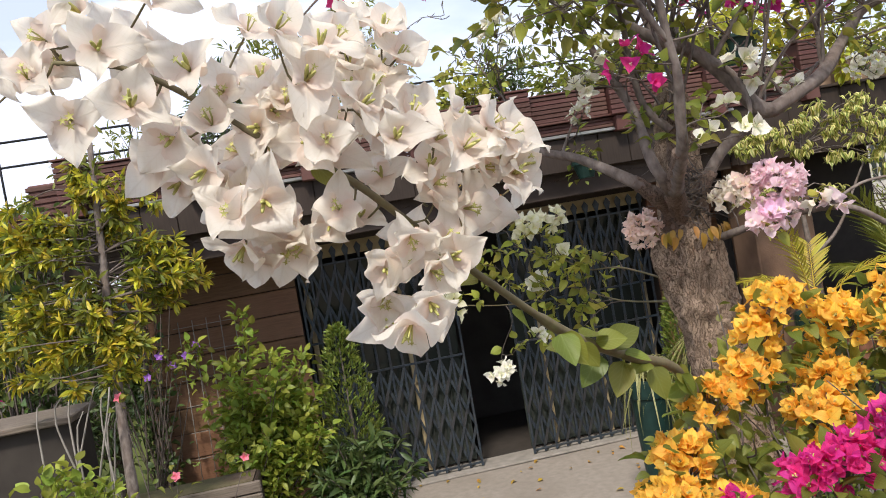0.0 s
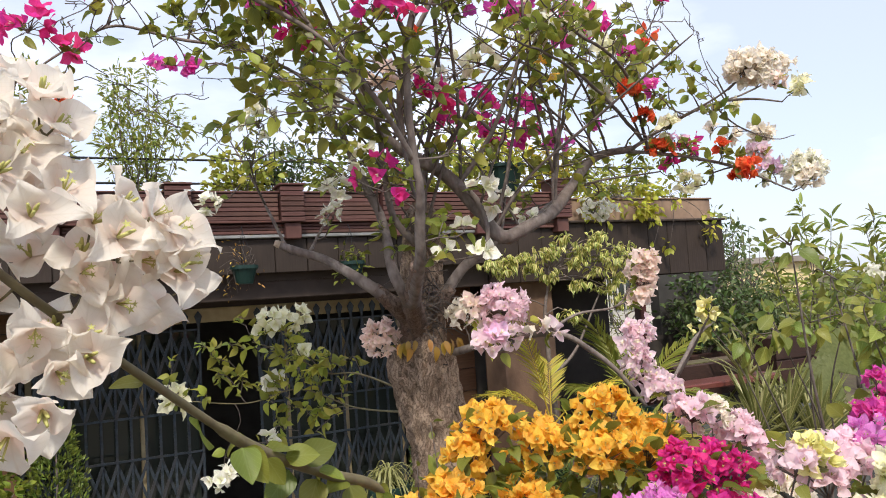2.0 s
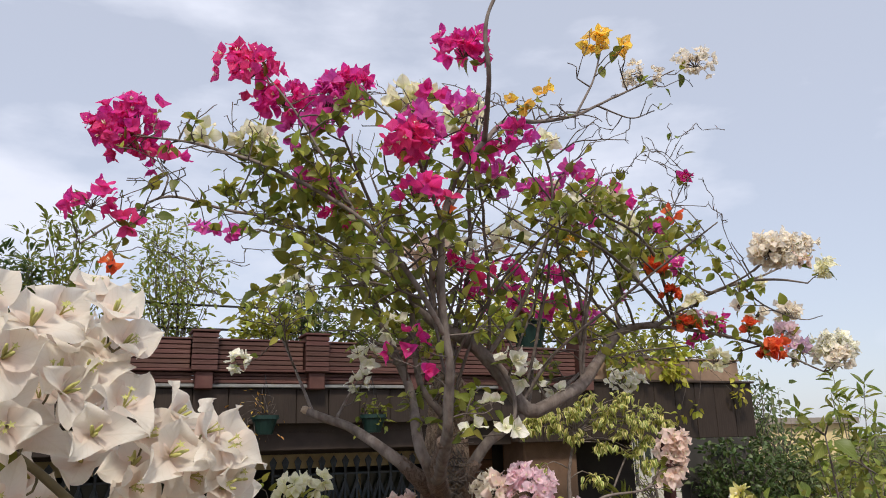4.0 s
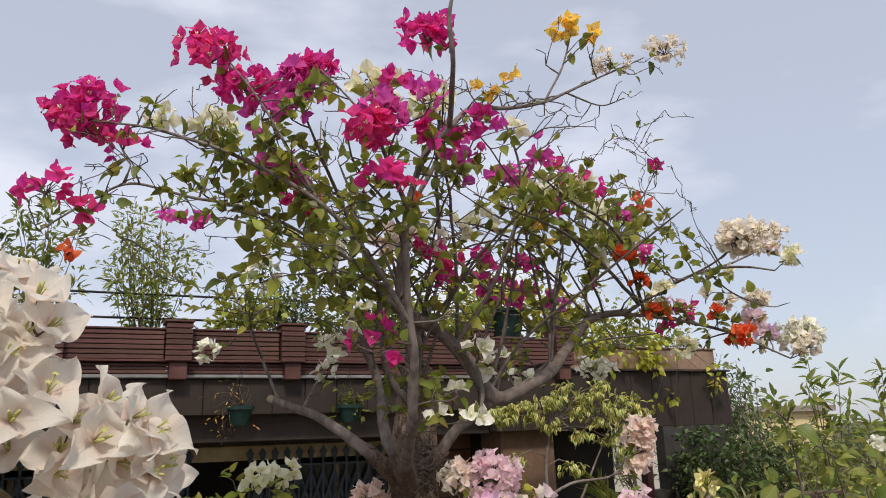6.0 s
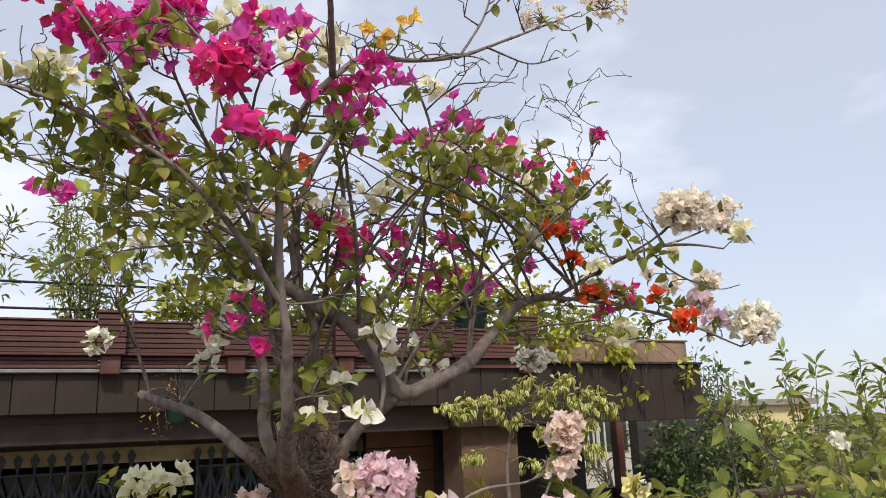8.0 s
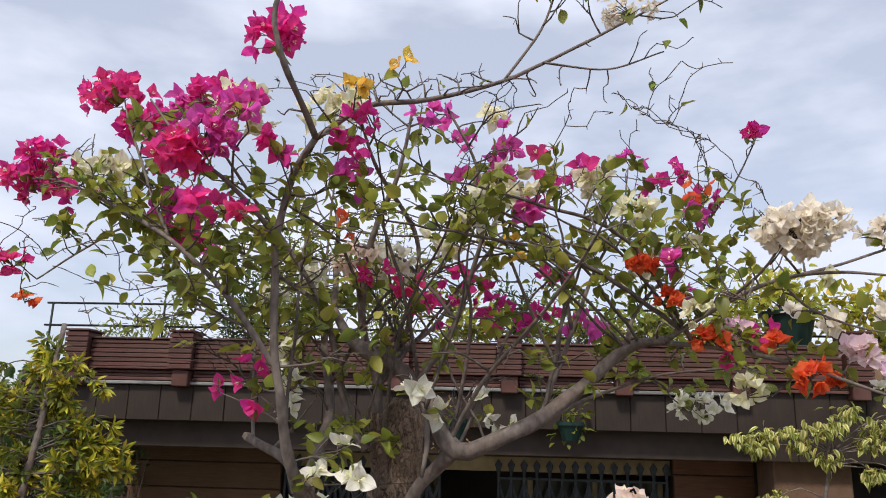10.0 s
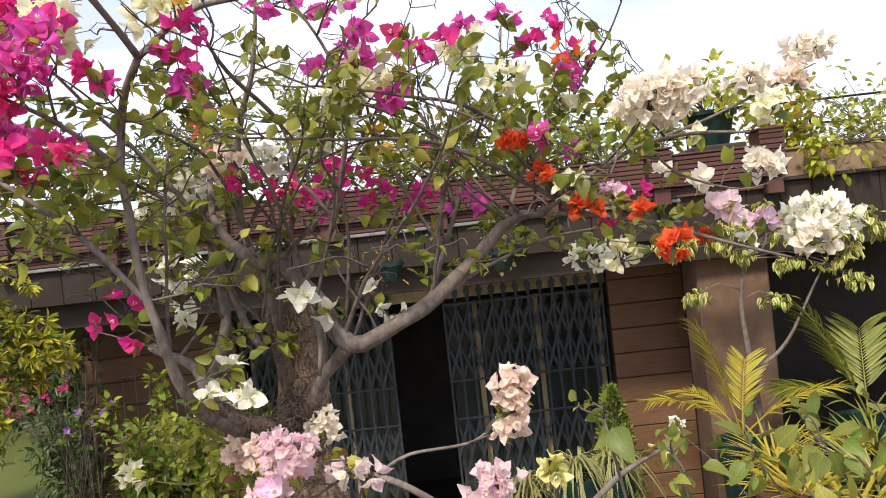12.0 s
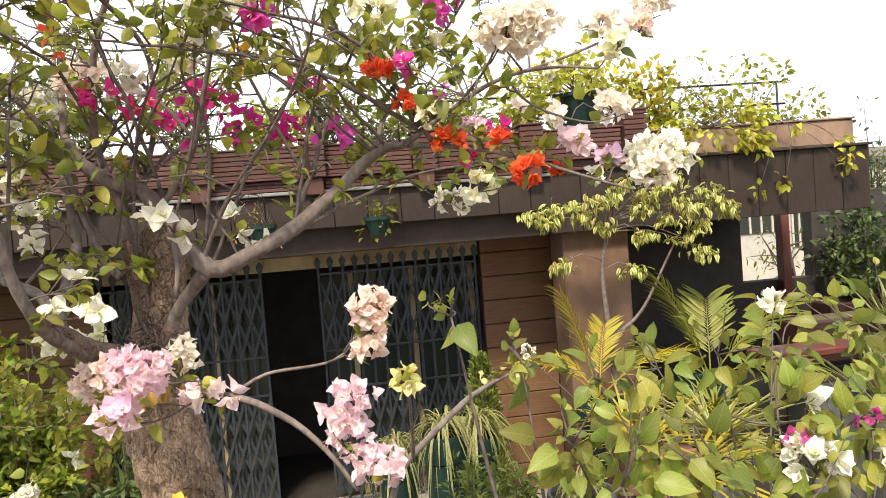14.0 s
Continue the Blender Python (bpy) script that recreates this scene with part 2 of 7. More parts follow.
STALK = material("green_stalk", (0.17, 0.15, 0.075), (0.12, 0.095, 0.055), rough=0.6, scale=40, bump=0.2)
BARK_GREY = material("limb_bark", (0.235, 0.197, 0.174), (0.112, 0.09, 0.08), rough=0.85, scale=60, detail=7, bump=0.6, stretch=(1, 1, 0.5), stain=(0.14, 0.10, 0.08), stain_scale=9, stain_amount=0.6)
TWIG = material("twig_bark", (0.16, 0.130, 0.114), (0.084, 0.067, 0.059), rough=0.85, scale=50, bump=0.4)
CUT = material("cut_wood", (0.46, 0.36, 0.26), (0.3, 0.22, 0.16), rough=0.8, scale=80, bump=0.3)


def bark(name, light, mid, dark, scale, depth):
    """Flaking bark: long scales parted by dark cracks."""
    m = bpy.data.materials.new(name)
    m.use_nodes = True
    n, l = m.node_tree.nodes, m.node_tree.links
    b = n["Principled BSDF"]
    b.inputs["Roughness"].default_value, b.inputs["Specular IOR Level"].default_value = 0.92, 0.2
    tc = n.new("ShaderNodeTexCoord")
    warp = n.new("ShaderNodeTexNoise")
    warp.inputs["Scale"].default_value, warp.inputs["Detail"].default_value = 34, 6
    l.new(tc.outputs["Object"], warp.inputs["Vector"])
    wob = n.new("ShaderNodeVectorMath")
    wob.operation = "MULTIPLY_ADD"
    wob.inputs[1].default_value = (0.05, 0.05, 0.05)
    l.new(warp.outputs["Color"], wob.inputs[0])
    l.new(tc.outputs["Object"], wob.inputs[2])
    mp = n.new("ShaderNodeMapping")
    mp.inputs["Scale"].default_value = (1, 1, 0.26)
    l.new(wob.outputs[0], mp.inputs["Vector"])
    cell = n.new("ShaderNodeTexVoronoi")
    cell.feature = "DISTANCE_TO_EDGE"
    cell.inputs["Scale"].default_value = scale
    l.new(mp.outputs["Vector"], cell.inputs["Vector"])
    flake = n.new("ShaderNodeTexVoronoi")
    flake.inputs["Scale"].default_value = scale
    l.new(mp.outputs["Vector"], flake.inputs["Vector"])
    grain = n.new("ShaderNodeTexNoise")
    grain.inputs["Scale"].default_value, grain.inputs["Detail"].default_value = scale * 2.5, 8
    l.new(mp.outputs["Vector"], grain.inputs["Vector"])
    crack = n.new("ShaderNodeMapRange")
    crack.inputs[2].default_value = 0.06
    l.new(cell.outputs["Distance"], crack.inputs[0])
    tone = n.new("ShaderNodeMix")
    tone.data_type = "RGBA"
    tone.inputs[6].default_value, tone.inputs[7].default_value = (*light, 1), (*mid, 1)
    add = n.new("ShaderNodeMath")
    add.operation = "MULTIPLY"
    sep = n.new("ShaderNodeSeparateColor")
    l.new(flake.outputs["Color"], sep.inputs[0])
    gr = n.new("ShaderNodeMapRange")
    gr.inputs[1].default_value, gr.inputs[2].default_value, gr.inputs[4].default_value = 0.3, 0.7, 1.6
    l.new(grain.outputs["Fac"], gr.inputs[0])
    l.new(sep.outputs[0], add.inputs[0])
    l.new(gr.outputs[0], add.inputs[1])
    l.new(add.outputs[0], tone.inputs[0])
    mix = n.new("ShaderNodeMix")
    mix.data_type = "RGBA"
    mix.inputs[6].default_value = (*dark, 1)
    l.new(crack.outputs[0], mix.inputs[0])
    l.new(tone.outputs[2], mix.inputs[7])
    l.new(mix.outputs[2], b.inputs["Base Color"])
    hgt = n.new("ShaderNodeMath")
    hgt.operation = "MULTIPLY_ADD"
    hgt.inputs[1].default_value = 0.5
    l.new(grain.outputs["Fac"], hgt.inputs[0])
    l.new(crack.outputs[0], hgt.inputs[2])
    bp = n.new("ShaderNodeBump")
    bp.inputs["Strength"].default_value, bp.inputs["Distance"].default_value = 1.0, depth
    l.new(hgt.outputs[0], bp.inputs["Height"])
    l.new(bp.outputs["Normal"], b.inputs["Normal"])
    return m


BARK = bark("trunk_bark", (0.40, 0.295, 0.215), (0.21, 0.145, 0.105), (0.17, 0.117, 0.085), 110, 0.008)
BARK_DARK = bark("stem_bark", (0.23, 0.165, 0.13), (0.135, 0.095, 0.075), (0.10, 0.07, 0.055), 95, 0.004)
PLANK = material("brown_plank", (0.205, 0.105, 0.058), (0.145, 0.075, 0.042), rough=0.55, scale=9, detail=8, bump=0.25, stretch=(1, 8, 14), stain=(0.24, 0.14, 0.085), stain_scale=1.6, stain_amount=0.6, obj_random=0.14)
PLASTER = material("brown_render", (0.175, 0.105, 0.070), (0.135, 0.08, 0.053), rough=0.8, scale=14, bump=0.3, stain=(0.21, 0.135, 0.09), stain_scale=2.2, stain_amount=0.7, bump_scale=70)
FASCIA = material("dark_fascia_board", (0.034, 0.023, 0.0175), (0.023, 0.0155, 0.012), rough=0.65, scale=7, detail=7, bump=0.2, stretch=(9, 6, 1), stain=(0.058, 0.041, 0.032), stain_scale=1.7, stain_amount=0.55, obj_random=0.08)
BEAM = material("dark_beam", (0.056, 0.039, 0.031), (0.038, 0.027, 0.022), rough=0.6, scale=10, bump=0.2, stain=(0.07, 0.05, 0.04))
SLAT = material("red_brown_slat", (0.102, 0.045, 0.037), (0.068, 0.030, 0.026), rough=0.55, scale=12, detail=7, bump=0.25, stretch=(1, 6, 10), stain=(0.2, 0.11, 0.085), stain_scale=2.5, stain_amount=0.5, obj_random=0.16)
BLOCKM = material("red_brown_block", (0.10, 0.041, 0.034), (0.072, 0.03, 0.025), rough=0.6, scale=14, bump=0.25, stain=(0.17, 0.09, 0.075), stain_scale=4, obj_random=0.12)
DARKRED = material("dark_red_timber", (0.05, 0.021, 0.016), (0.030, 0.015, 0.012), rough=0.6, scale=11, detail=7, bump=0.25, stretch=(1, 6, 10), stain=(0.07, 0.04, 0.032), stain_scale=3, stain_amount=0.5, obj_random=0.15)
BEIGE = material("weathered_beige_band", (0.31, 0.21, 0.145), (0.24, 0.16, 0.11), rough=0.8, scale=10, bump=0.3, stain=(0.16, 0.11, 0.085), stain_scale=3, stain_amount=0.7)
FLASH = material("grey_flashing", (0.34, 0.34, 0.33), (0.22, 0.22, 0.215), rough=0.45, metal=0.5, scale=12, bump=0.15, stain=(0.12, 0.11, 0.1))
IRON = material("blue_grey_gate_steel", (0.060, 0.078, 0.098), (0.036, 0.046, 0.058), rough=0.42, metal=0.55, scale=30, bump=0.15, stain=(0.09, 0.07, 0.055), stain_scale=8, obj_random=0.12)
CREAM = material("cream_paint", (0.52, 0.42, 0.24), (0.42, 0.33, 0.18), rough=0.6, scale=14, bump=0.15, stain=(0.3, 0.22, 0.12), stain_scale=5)
POSTM = material("dull_ochre_frame", (0.44, 0.35, 0.20), (0.33, 0.26, 0.15), rough=0.6, scale=14, bump=0.15, stain=(0.12, 0.09, 0.055), stain_scale=5)
# near-black colours hold the indoor shade of gate room and porch; DARK also timber
SHADEW = material("shaded_inner_wall", (0.06, 0.056, 0.052), (0.04, 0.037, 0.034), rough=0.7, scale=6, bump=0.1)
DARK = material("dark_timber_and_shade", (0.048, 0.040, 0.034), (0.034, 0.028, 0.024), rough=0.8, scale=8, bump=0.1)
CONCRETE = material("worn_concrete", (0.31, 0.27, 0.235), (0.25, 0.22, 0.19), rough=0.85, scale=18, detail=9, bump=0.35, stain=(0.22, 0.19, 0.16), stain_scale=1.4, stain_amount=0.7)
SOIL = material("garden_soil", (0.12, 0.085, 0.058), (0.075, 0.053, 0.037), rough=0.95, scale=18, bump=0.8, stain=(0.14, 0.16, 0.05), stain_scale=1.5, stain_amount=0.6)
LAWN = material("lawn", (0.085, 0.10, 0.018), (0.058, 0.072, 0.014), rough=0.9, scale=40, bump=0.8, stain=(0.12, 0.135, 0.04), stain_scale=0.8)
POT_GREEN = material("green_plastic_pot", (0.012, 0.036, 0.03), (0.009, 0.026, 0.022), rough=0.45, scale=20, bump=0.1)
POT_CLAY = material("terracotta", (0.20, 0.082, 0.048), (0.15, 0.06, 0.037), rough=0.75, scale=16, bump=0.25, stain=(0.36, 0.2, 0.13), stain_scale=5)
POT_GREY = material("grey_pot", (0.10, 0.105, 0.10), (0.07, 0.074, 0.07), rough=0.7, scale=14, bump=0.25)
RAILM = material("dark_rail_steel", (0.03, 0.032, 0.036), (0.02, 0.021, 0.024), rough=0.5, metal=0.5, scale=30, bump=0.1)
MAROON = material("maroon_plank", (0.14, 0.036, 0.028), (0.095, 0.026, 0.02), rough=0.38, scale=8, bump=0.15, stretch=(1, 9, 9), stain=(0.2, 0.12, 0.1), stain_scale=3, stain_amount=0.4)
HOUSEW = material("pale_house_wall", (0.52, 0.50, 0.45), (0.44, 0.42, 0.37), rough=0.85, scale=6, bump=0.15, stain=(0.6, 0.55, 0.42))
HOUSEY = material("cream_house_wall", (0.68, 0.56, 0.30), (0.60, 0.48, 0.26), rough=0.85, scale=6, bump=0.15)
OLDWOOD = material("weathered_grey_wood", (0.19, 0.155, 0.125), (0.115, 0.092, 0.075), rough=0.85, scale=10, detail=8, bump=0.4, stretch=(1, 9, 12), stain=(0.09, 0.08, 0.05), stain_scale=4)
STONE = material("pale_stone", (0.32, 0.29, 0.26), (0.22, 0.20, 0.18), rough=0.85, scale=12, bump=0.5, stain=(0.2, 0.19, 0.16), stain_scale=4)


def glass(name, tint, rough=0.06):
    m = bpy.data.materials.new(name)
    m.use_nodes = True
    b = m.node_tree.nodes["Principled BSDF"]
    b.inputs["Base Color"].default_value = (*tint, 1)
    b.inputs["Roughness"].default_value = rough
    b.inputs["Specular IOR Level"].default_value = 0.5
    return m


GLASS = glass("dark_door_glass", (0.035, 0.042, 0.036))


# ---- mesh helpers ----
def part(name, data, mat, parent=None, label="", smooth=False):
    """Links a bmesh, a Buf or a mesh as one object, under a thing if parent is given."""
    if isinstance(data, bmesh.types.BMesh):
        me = bpy.data.meshes.new(name)
        data.to_mesh(me)
        data.free()
    elif isinstance(data, Buf):
        me = data.mesh(name)
    else:
        me = data
    for one in (mat if isinstance(mat, (list, tuple)) else [mat]):
        if one.name not in me.materials:
            me.materials.append(one)
    if smooth:
        me.polygons.foreach_set("use_smooth", [True] * len(me.polygons))
    ob = new(name, me)
    if parent:
        ob.parent = parent
    if label:
        ob["label"] = label
    return ob


def empty(name, at, label, category, group="", kind=""):
    ob = new(name)
    ob.empty_display_size = 0.1
    ob.location = at
    bpy.context.view_layer.update()
    return tagged(ob, label, category, group, kind)


def child(name, data, mat, parent, label="", smooth=False):
    """A part whose mesh is given in world places: it is hung under its thing without moving."""
    ob = part(name, data, mat, parent, label, smooth)
    ob.matrix_parent_inverse = Matrix.Translation(parent.location).inverted()
    return ob


def box(x0, x1, y0, y1, z0, z1, bevel=0.0):
    bm = bmesh.new()
    bmesh.ops.create_cube(bm, size=1)
    for v in bm.verts:
        v.co = Vector(((x0 + x1) / 2 + v.co.x * (x1 - x0), (y0 + y1) / 2 + v.co.y * (y1 - y0), (z0 + z1) / 2 + v.co.z * (z1 - z0)))
    if bevel:
        bmesh.ops.bevel(bm, geom=bm.edges[:], offset=bevel, segments=1, affect="EDGES")
    return bm


def lathe(profile, segs=24):
    """A turned body from (radius, z) pairs."""
    bm = bmesh.new()
    rings = []
    for r, z in profile:
        rings.append([bm.verts.new((r * math.cos(2 * math.pi * k / segs), r * math.sin(2 * math.pi * k / segs), z)) for k in range(segs)])
    for a, b in zip(rings, rings[1:]):
        for k in range(segs):
            bm.faces.new((a[k], a[(k + 1) % segs], b[(k + 1) % segs], b[k]))
    bm.faces.new(rings[0][::-1])
    bm.faces.new(rings[-1])
    return bm


class Buf:
    """Gathers many small pieces of geometry into one mesh."""

    def __init__(self):
        self.v, self.f, self.uv, self.mi, self.n = [], [], [], [], 0

    def add(self, v, f, uv=None, mi=0):
        self.v.append(v)
        self.f.extend([tuple(i + self.n for i in q) for q in f])
        self.uv.append(uv if uv is not None else np.zeros((len(v), 2)))
        self.mi.extend([mi] * len(f))
        self.n += len(v)

    def mesh(self, name):
        me = bpy.data.meshes.new(name)
        if not self.n:
            return me
        verts = np.concatenate(self.v)
        uvs = np.concatenate(self.uv)
        me.from_pydata(verts.tolist(), [], self.f)
        layer = me.uv_layers.new(name="uv")
        loops = np.empty(len(me.loops), dtype=np.int32)
        me.loops.foreach_get("vertex_index", loops)
        layer.data.foreach_set("uv", uvs[loops].ravel())
        me.polygons.foreach_set("material_index", self.mi)
        me.polygons.foreach_set("use_smooth", [True] * len(me.polygons))
        me.update()
        return me


def unit(v):
    v = np.asarray(v, float)
    return v / max(np.linalg.norm(v), 1e-9)


def facing(d, spin=0.0, up=None):
    """A turn whose third column is d; spin turns round it."""
    d = unit(d)
    a = np.array((0, 0, 1.0)) if up is None else np.asarray(up, float)
    if abs(d @ unit(a)) > 0.97:
        a = np.array((0, 1.0, 0))
    x = unit(np.cross(a, d))
    y = np.cross(d, x)
    c, s = math.cos(spin), math.sin(spin)
    return np.column_stack((x * c + y * s, y * c - x * s, d))


def along(d, normal):
    """A turn whose second column runs along d, with the third as near to normal as it can be."""
    d = unit(d)
    x = np.cross(d, unit(normal))
    if np.linalg.norm(x) < 1e-3:
        x = np.cross(d, (1.0, 0.13, 0))
    x = unit(x)
    return np.column_stack((x, d, np.cross(x, d)))


def blade(length=1.0, width=0.6, rows=5, cols=1, foot=0.6, tip=0.8, fold=0.25, curl=0.2, wave=0.0, seed=0, stalk=0.0):
    """A leaf or bract along +y with its upper side towards +z."""
    rnd = random.Random(seed)
    us = np.linspace(-1, 1, 2 * cols + 1)
    ph = rnd.uniform(0, 6)
    peak = (foot / (foot + tip)) ** foot * (tip / (foot + tip)) ** tip
    v, uv = [], []
    for i in range(rows + 1):
        s = i / rows
        w = 0.5 * width * (s ** foot) * ((1 - s) ** tip) / peak if 0 < s < 1 else 0.012 * width
        for u in us:
            z = fold * abs(u) ** 1.5 * w - curl * s * s * length + wave * math.sin(ph + 7 * s + 2.2 * u) * abs(u) * width * 0.5
            v.append((u * w, stalk + s * length, z))
            uv.append((0.5 + 0.5 * u * (w / (0.5 * width)), s))
    k = len(us)
    f = [(i * k + j, i * k + j + 1, (i + 1) * k + j + 1, (i + 1) * k + j) for i in range(rows) for j in range(k - 1)]
    return np.array(v), f, np.array(uv)


def put(buf, tpl, at, turn, size, mi=0):
    v, f, uv = tpl
    buf.add(v @ (turn * size).T + at, f, uv, mi)


def tube(buf, pts, radii, segs=6, mi=0, knots=0.0, cap=True):
    """A bent tube through points, with a radius at each."""
    pts = np.asarray(pts, float)
    n = len(pts)
    tang = np.gradient(pts, axis=0)
    x = None
    v = []
    for i in range(n):
        d = unit(tang[i])
        if x is None:
            x = unit(np.cross(d, (0.31, 0.9, 0.2)))
        x = unit(x - d * (x @ d))
        y = np.cross(d, x)
        for k in range(segs):
            a = 2 * math.pi * k / segs
            r = radii[i] * (1 + knots * (noise.noise(Vector(pts[i] * 14) + Vector((math.cos(a), math.sin(a), 0)))))
            v.append(pts[i] + r * (math.cos(a) * x + math.sin(a) * y))
    f = [(i * segs + k, i * segs + (k + 1) % segs, (i + 1) * segs + (k + 1) % segs, (i + 1) * segs + k) for i in range(n - 1) for k in range(segs)]
    if cap:
        f += [tuple(range(segs))[::-1], tuple((n - 1) * segs + k for k in range(segs))]
    buf.add(np.array(v), f, None, mi)


def furrowed(buf, pts, radii, segs=40, depth=0.12):
    """A tube with ridged bark and swellings."""
    v, n, x = [], len(pts), None
    tang = np.gradient(pts, axis=0)
    for i in range(n):
        d = unit(tang[i])
        x = unit(np.cross(d, (0.31, 0.9, 0.2))) if x is None else unit(x - d * (x @ d))
        y = np.cross(d, x)
        for k in range(segs):
            a = 2 * math.pi * k / segs
            o = math.cos(a) * x + math.sin(a) * y
            q = Vector(pts[i] + o * radii[i])
            ridge = 1 - abs(noise.noise(Vector((q.x * 38, q.y * 38, q.z * 11)))) * 2.2
            knot = noise.noise(q * 7.0)
            fine = noise.noise(Vector((q.x * 90, q.y * 90, q.z * 40)))
            v.append(pts[i] + o * radii[i] * (1 + depth * (ridge - 0.5) * 1.3 + 0.08 * knot + 0.05 * fine))
    f = [(i * segs + k, i * segs + (k + 1) % segs, (i + 1) * segs + (k + 1) % segs, (i + 1) * segs + k) for i in range(n - 1) for k in range(segs)]
    f += [tuple(range(segs))[::-1], tuple((n - 1) * segs + k for k in range(segs))]
    buf.add(np.array(v), f)


def spline(nodes, step=0.03):
    """A smooth line through nodes (x, y, z, radius); returns points and radii."""
    p = np.asarray(nodes, float)
    q = np.vstack((2 * p[0] - p[1], p, 2 * p[-1] - p[-2]))
    out = []
    for i in range(1, len(q) - 2):
        k = max(2, int(np.linalg.norm(q[i + 1, :3] - q[i, :3]) / step))
        for j in range(k):
            t = j / k
            out.append(0.5 * (2 * q[i] + (q[i + 1] - q[i - 1]) * t + (2 * q[i - 1] - 5 * q[i] + 4 * q[i + 1] - q[i + 2]) * t * t
                              + (3 * q[i] - q[i - 1] - 3 * q[i + 1] + q[i + 2]) * t ** 3))
    out.append(p[-1])
    out = np.array(out)
    return out[:, :3], np.maximum(out[:, 3], 0.0012)


R = random.Random(11)


def rdir(up=0.0):
    while True:
        v = np.array([R.uniform(-1, 1) for _ in range(3)])
        if 0.05 < np.linalg.norm(v) < 1:
            v = unit(v)
            return unit(v + np.array((0, 0, up)))


LEAVES = [blade(1, R.uniform(0.6, 0.75), 5, 1, 0.55, 0.95, R.uniform(0.15, 0.6), R.uniform(0.05, 0.45), 0.1, k, 0.18) for k in range(8)]
LANCE = [blade(1, R.uniform(0.26, 0.36), 4, 1, 0.7, 0.8, 0.4, R.uniform(0.1, 0.4), 0, k, 0.05) for k in range(5)]
BROAD = [blade(1, R.uniform(0.40, 0.5), 5, 1, 0.6, 0.85, 0.4, R.uniform(0.15, 0.5), 0, k, 0.05) for k in range(5)]
BRACTS = [blade(1, R.uniform(0.76, 0.94), 5, 2, 0.5, 0.9, R.uniform(0.0, 0.5), R.uniform(-0.3, 0.35), 0.2, k) for k in range(12)]
BRACTS_FINE = [blade(1, R.uniform(0.80, 0.98), 10, 4, 0.52, 0.98, R.uniform(0.1, 0.5), R.uniform(-0.2, 0.45), 0.34, k + 50) for k in range(16)]


def floret(buf, at, d, size, mi):
    """The small true flower: a slender tube with a little star at its end."""
    d = unit(d)
    e = at + d * size
    tube(buf, [at, at + d * size * 0.55 + 0.05 * size * rdir(), e], [0.03 * size, 0.045 * size, 0.04 * size], 5, mi)
    t = facing(d, R.uniform(0, 6))
    for k in range(5):
        a = 2 * math.pi * k / 5
        o = t @ np.array((math.cos(a), math.sin(a), 0.15))
        s = t @ np.array((-math.sin(a), math.cos(a), 0)) * 0.06
        buf.add(np.array([e + s * size, e - s * size, e + o * size * 0.22]), [(0, 1, 2)], None, mi)


def flower(buf, at, d, size, mi=0, mi_c=None, fine=False, spread=0.9, double=False, star=False, heart=None):
    """Three bracts round a shared axis, with florets if mi_c is given."""
    t = facing(d, R.uniform(0, 6.3))
    src = BRACTS_FINE if fine else BRACTS
    for ring in range(2 if double else 1):
        for k in range(3):
            a = 2 * math.pi * (k + 0.5 * ring) / 3 + R.uniform(-0.22, 0.22)
            lean = spread * R.uniform(0.75, 1.2) * (0.55 if ring else 1)
            out = np.array((math.cos(a) * math.sin(lean), math.sin(a) * math.sin(lean), math.cos(lean)))
            inn = np.array((-math.cos(a) * math.cos(lean), -math.sin(a) * math.cos(lean), math.sin(lean)))
            put(buf, R.choice(src), at, t @ along(out, inn), size * R.uniform(0.88, 1.1) * (0.8 if ring else 1), mi)
    if mi_c is not None:
        buf = heart or buf
        for k in range(3):
            a = 2 * math.pi * k / 3 + 0.5
            q = t @ np.array((math.cos(a) * 0.22, math.sin(a) * 0.22, 1))
            if star or R.random() < 0.35:
                floret(buf, at, q, size * R.uniform(0.42, 0.55), mi_c)
            else:
                tube(buf, [at, at + unit(q) * size * 0.34, at + unit(q) * size * 0.54], [0.03 * size, 0.05 * size, 0.03 * size], 5, mi_c)

# ---- ground ----
def sheet(x0, x1, y0, y1, z, nx, ny, relief=0.0):
    bm = bmesh.new()
    bmesh.ops.create_grid(bm, x_segments=nx, y_segments=ny, size=0.5)
    for v in bm.verts:
        x, y = x0 + (v.co.x + 0.5) * (x1 - x0), y0 + (v.co.y + 0.5) * (y1 - y0)
        v.co = Vector((x, y, z + relief * noise.noise(Vector((x * 0.9, y * 0.9, 0)))))
    return bm


tagged(part("ground", sheet(-400, 400, -300, 500, -0.04, 40, 40), SOIL), "dark garden soil reaching to the distance", "ground", kind="structure")
tagged(part("pavement", sheet(-0.6, 6.6, -3.0, 0.72, 0.0, 60, 40, 0.006), CONCRETE, smooth=True), "worn pale concrete forecourt before the gate", "pavement", kind="structure")
tagged(part("lawn", sheet(-16, -1.95, 1.2, 16, -0.01, 60, 60, 0.03), LAWN, smooth=True), "bright green mown lawn beside the building", "lawn", kind="structure")

# ---- building ----
YG, YF = 0.776, -0.215                     # gate plane, fascia plane
XL, XR = -1.75, 5.64                       # ends of the roof edge


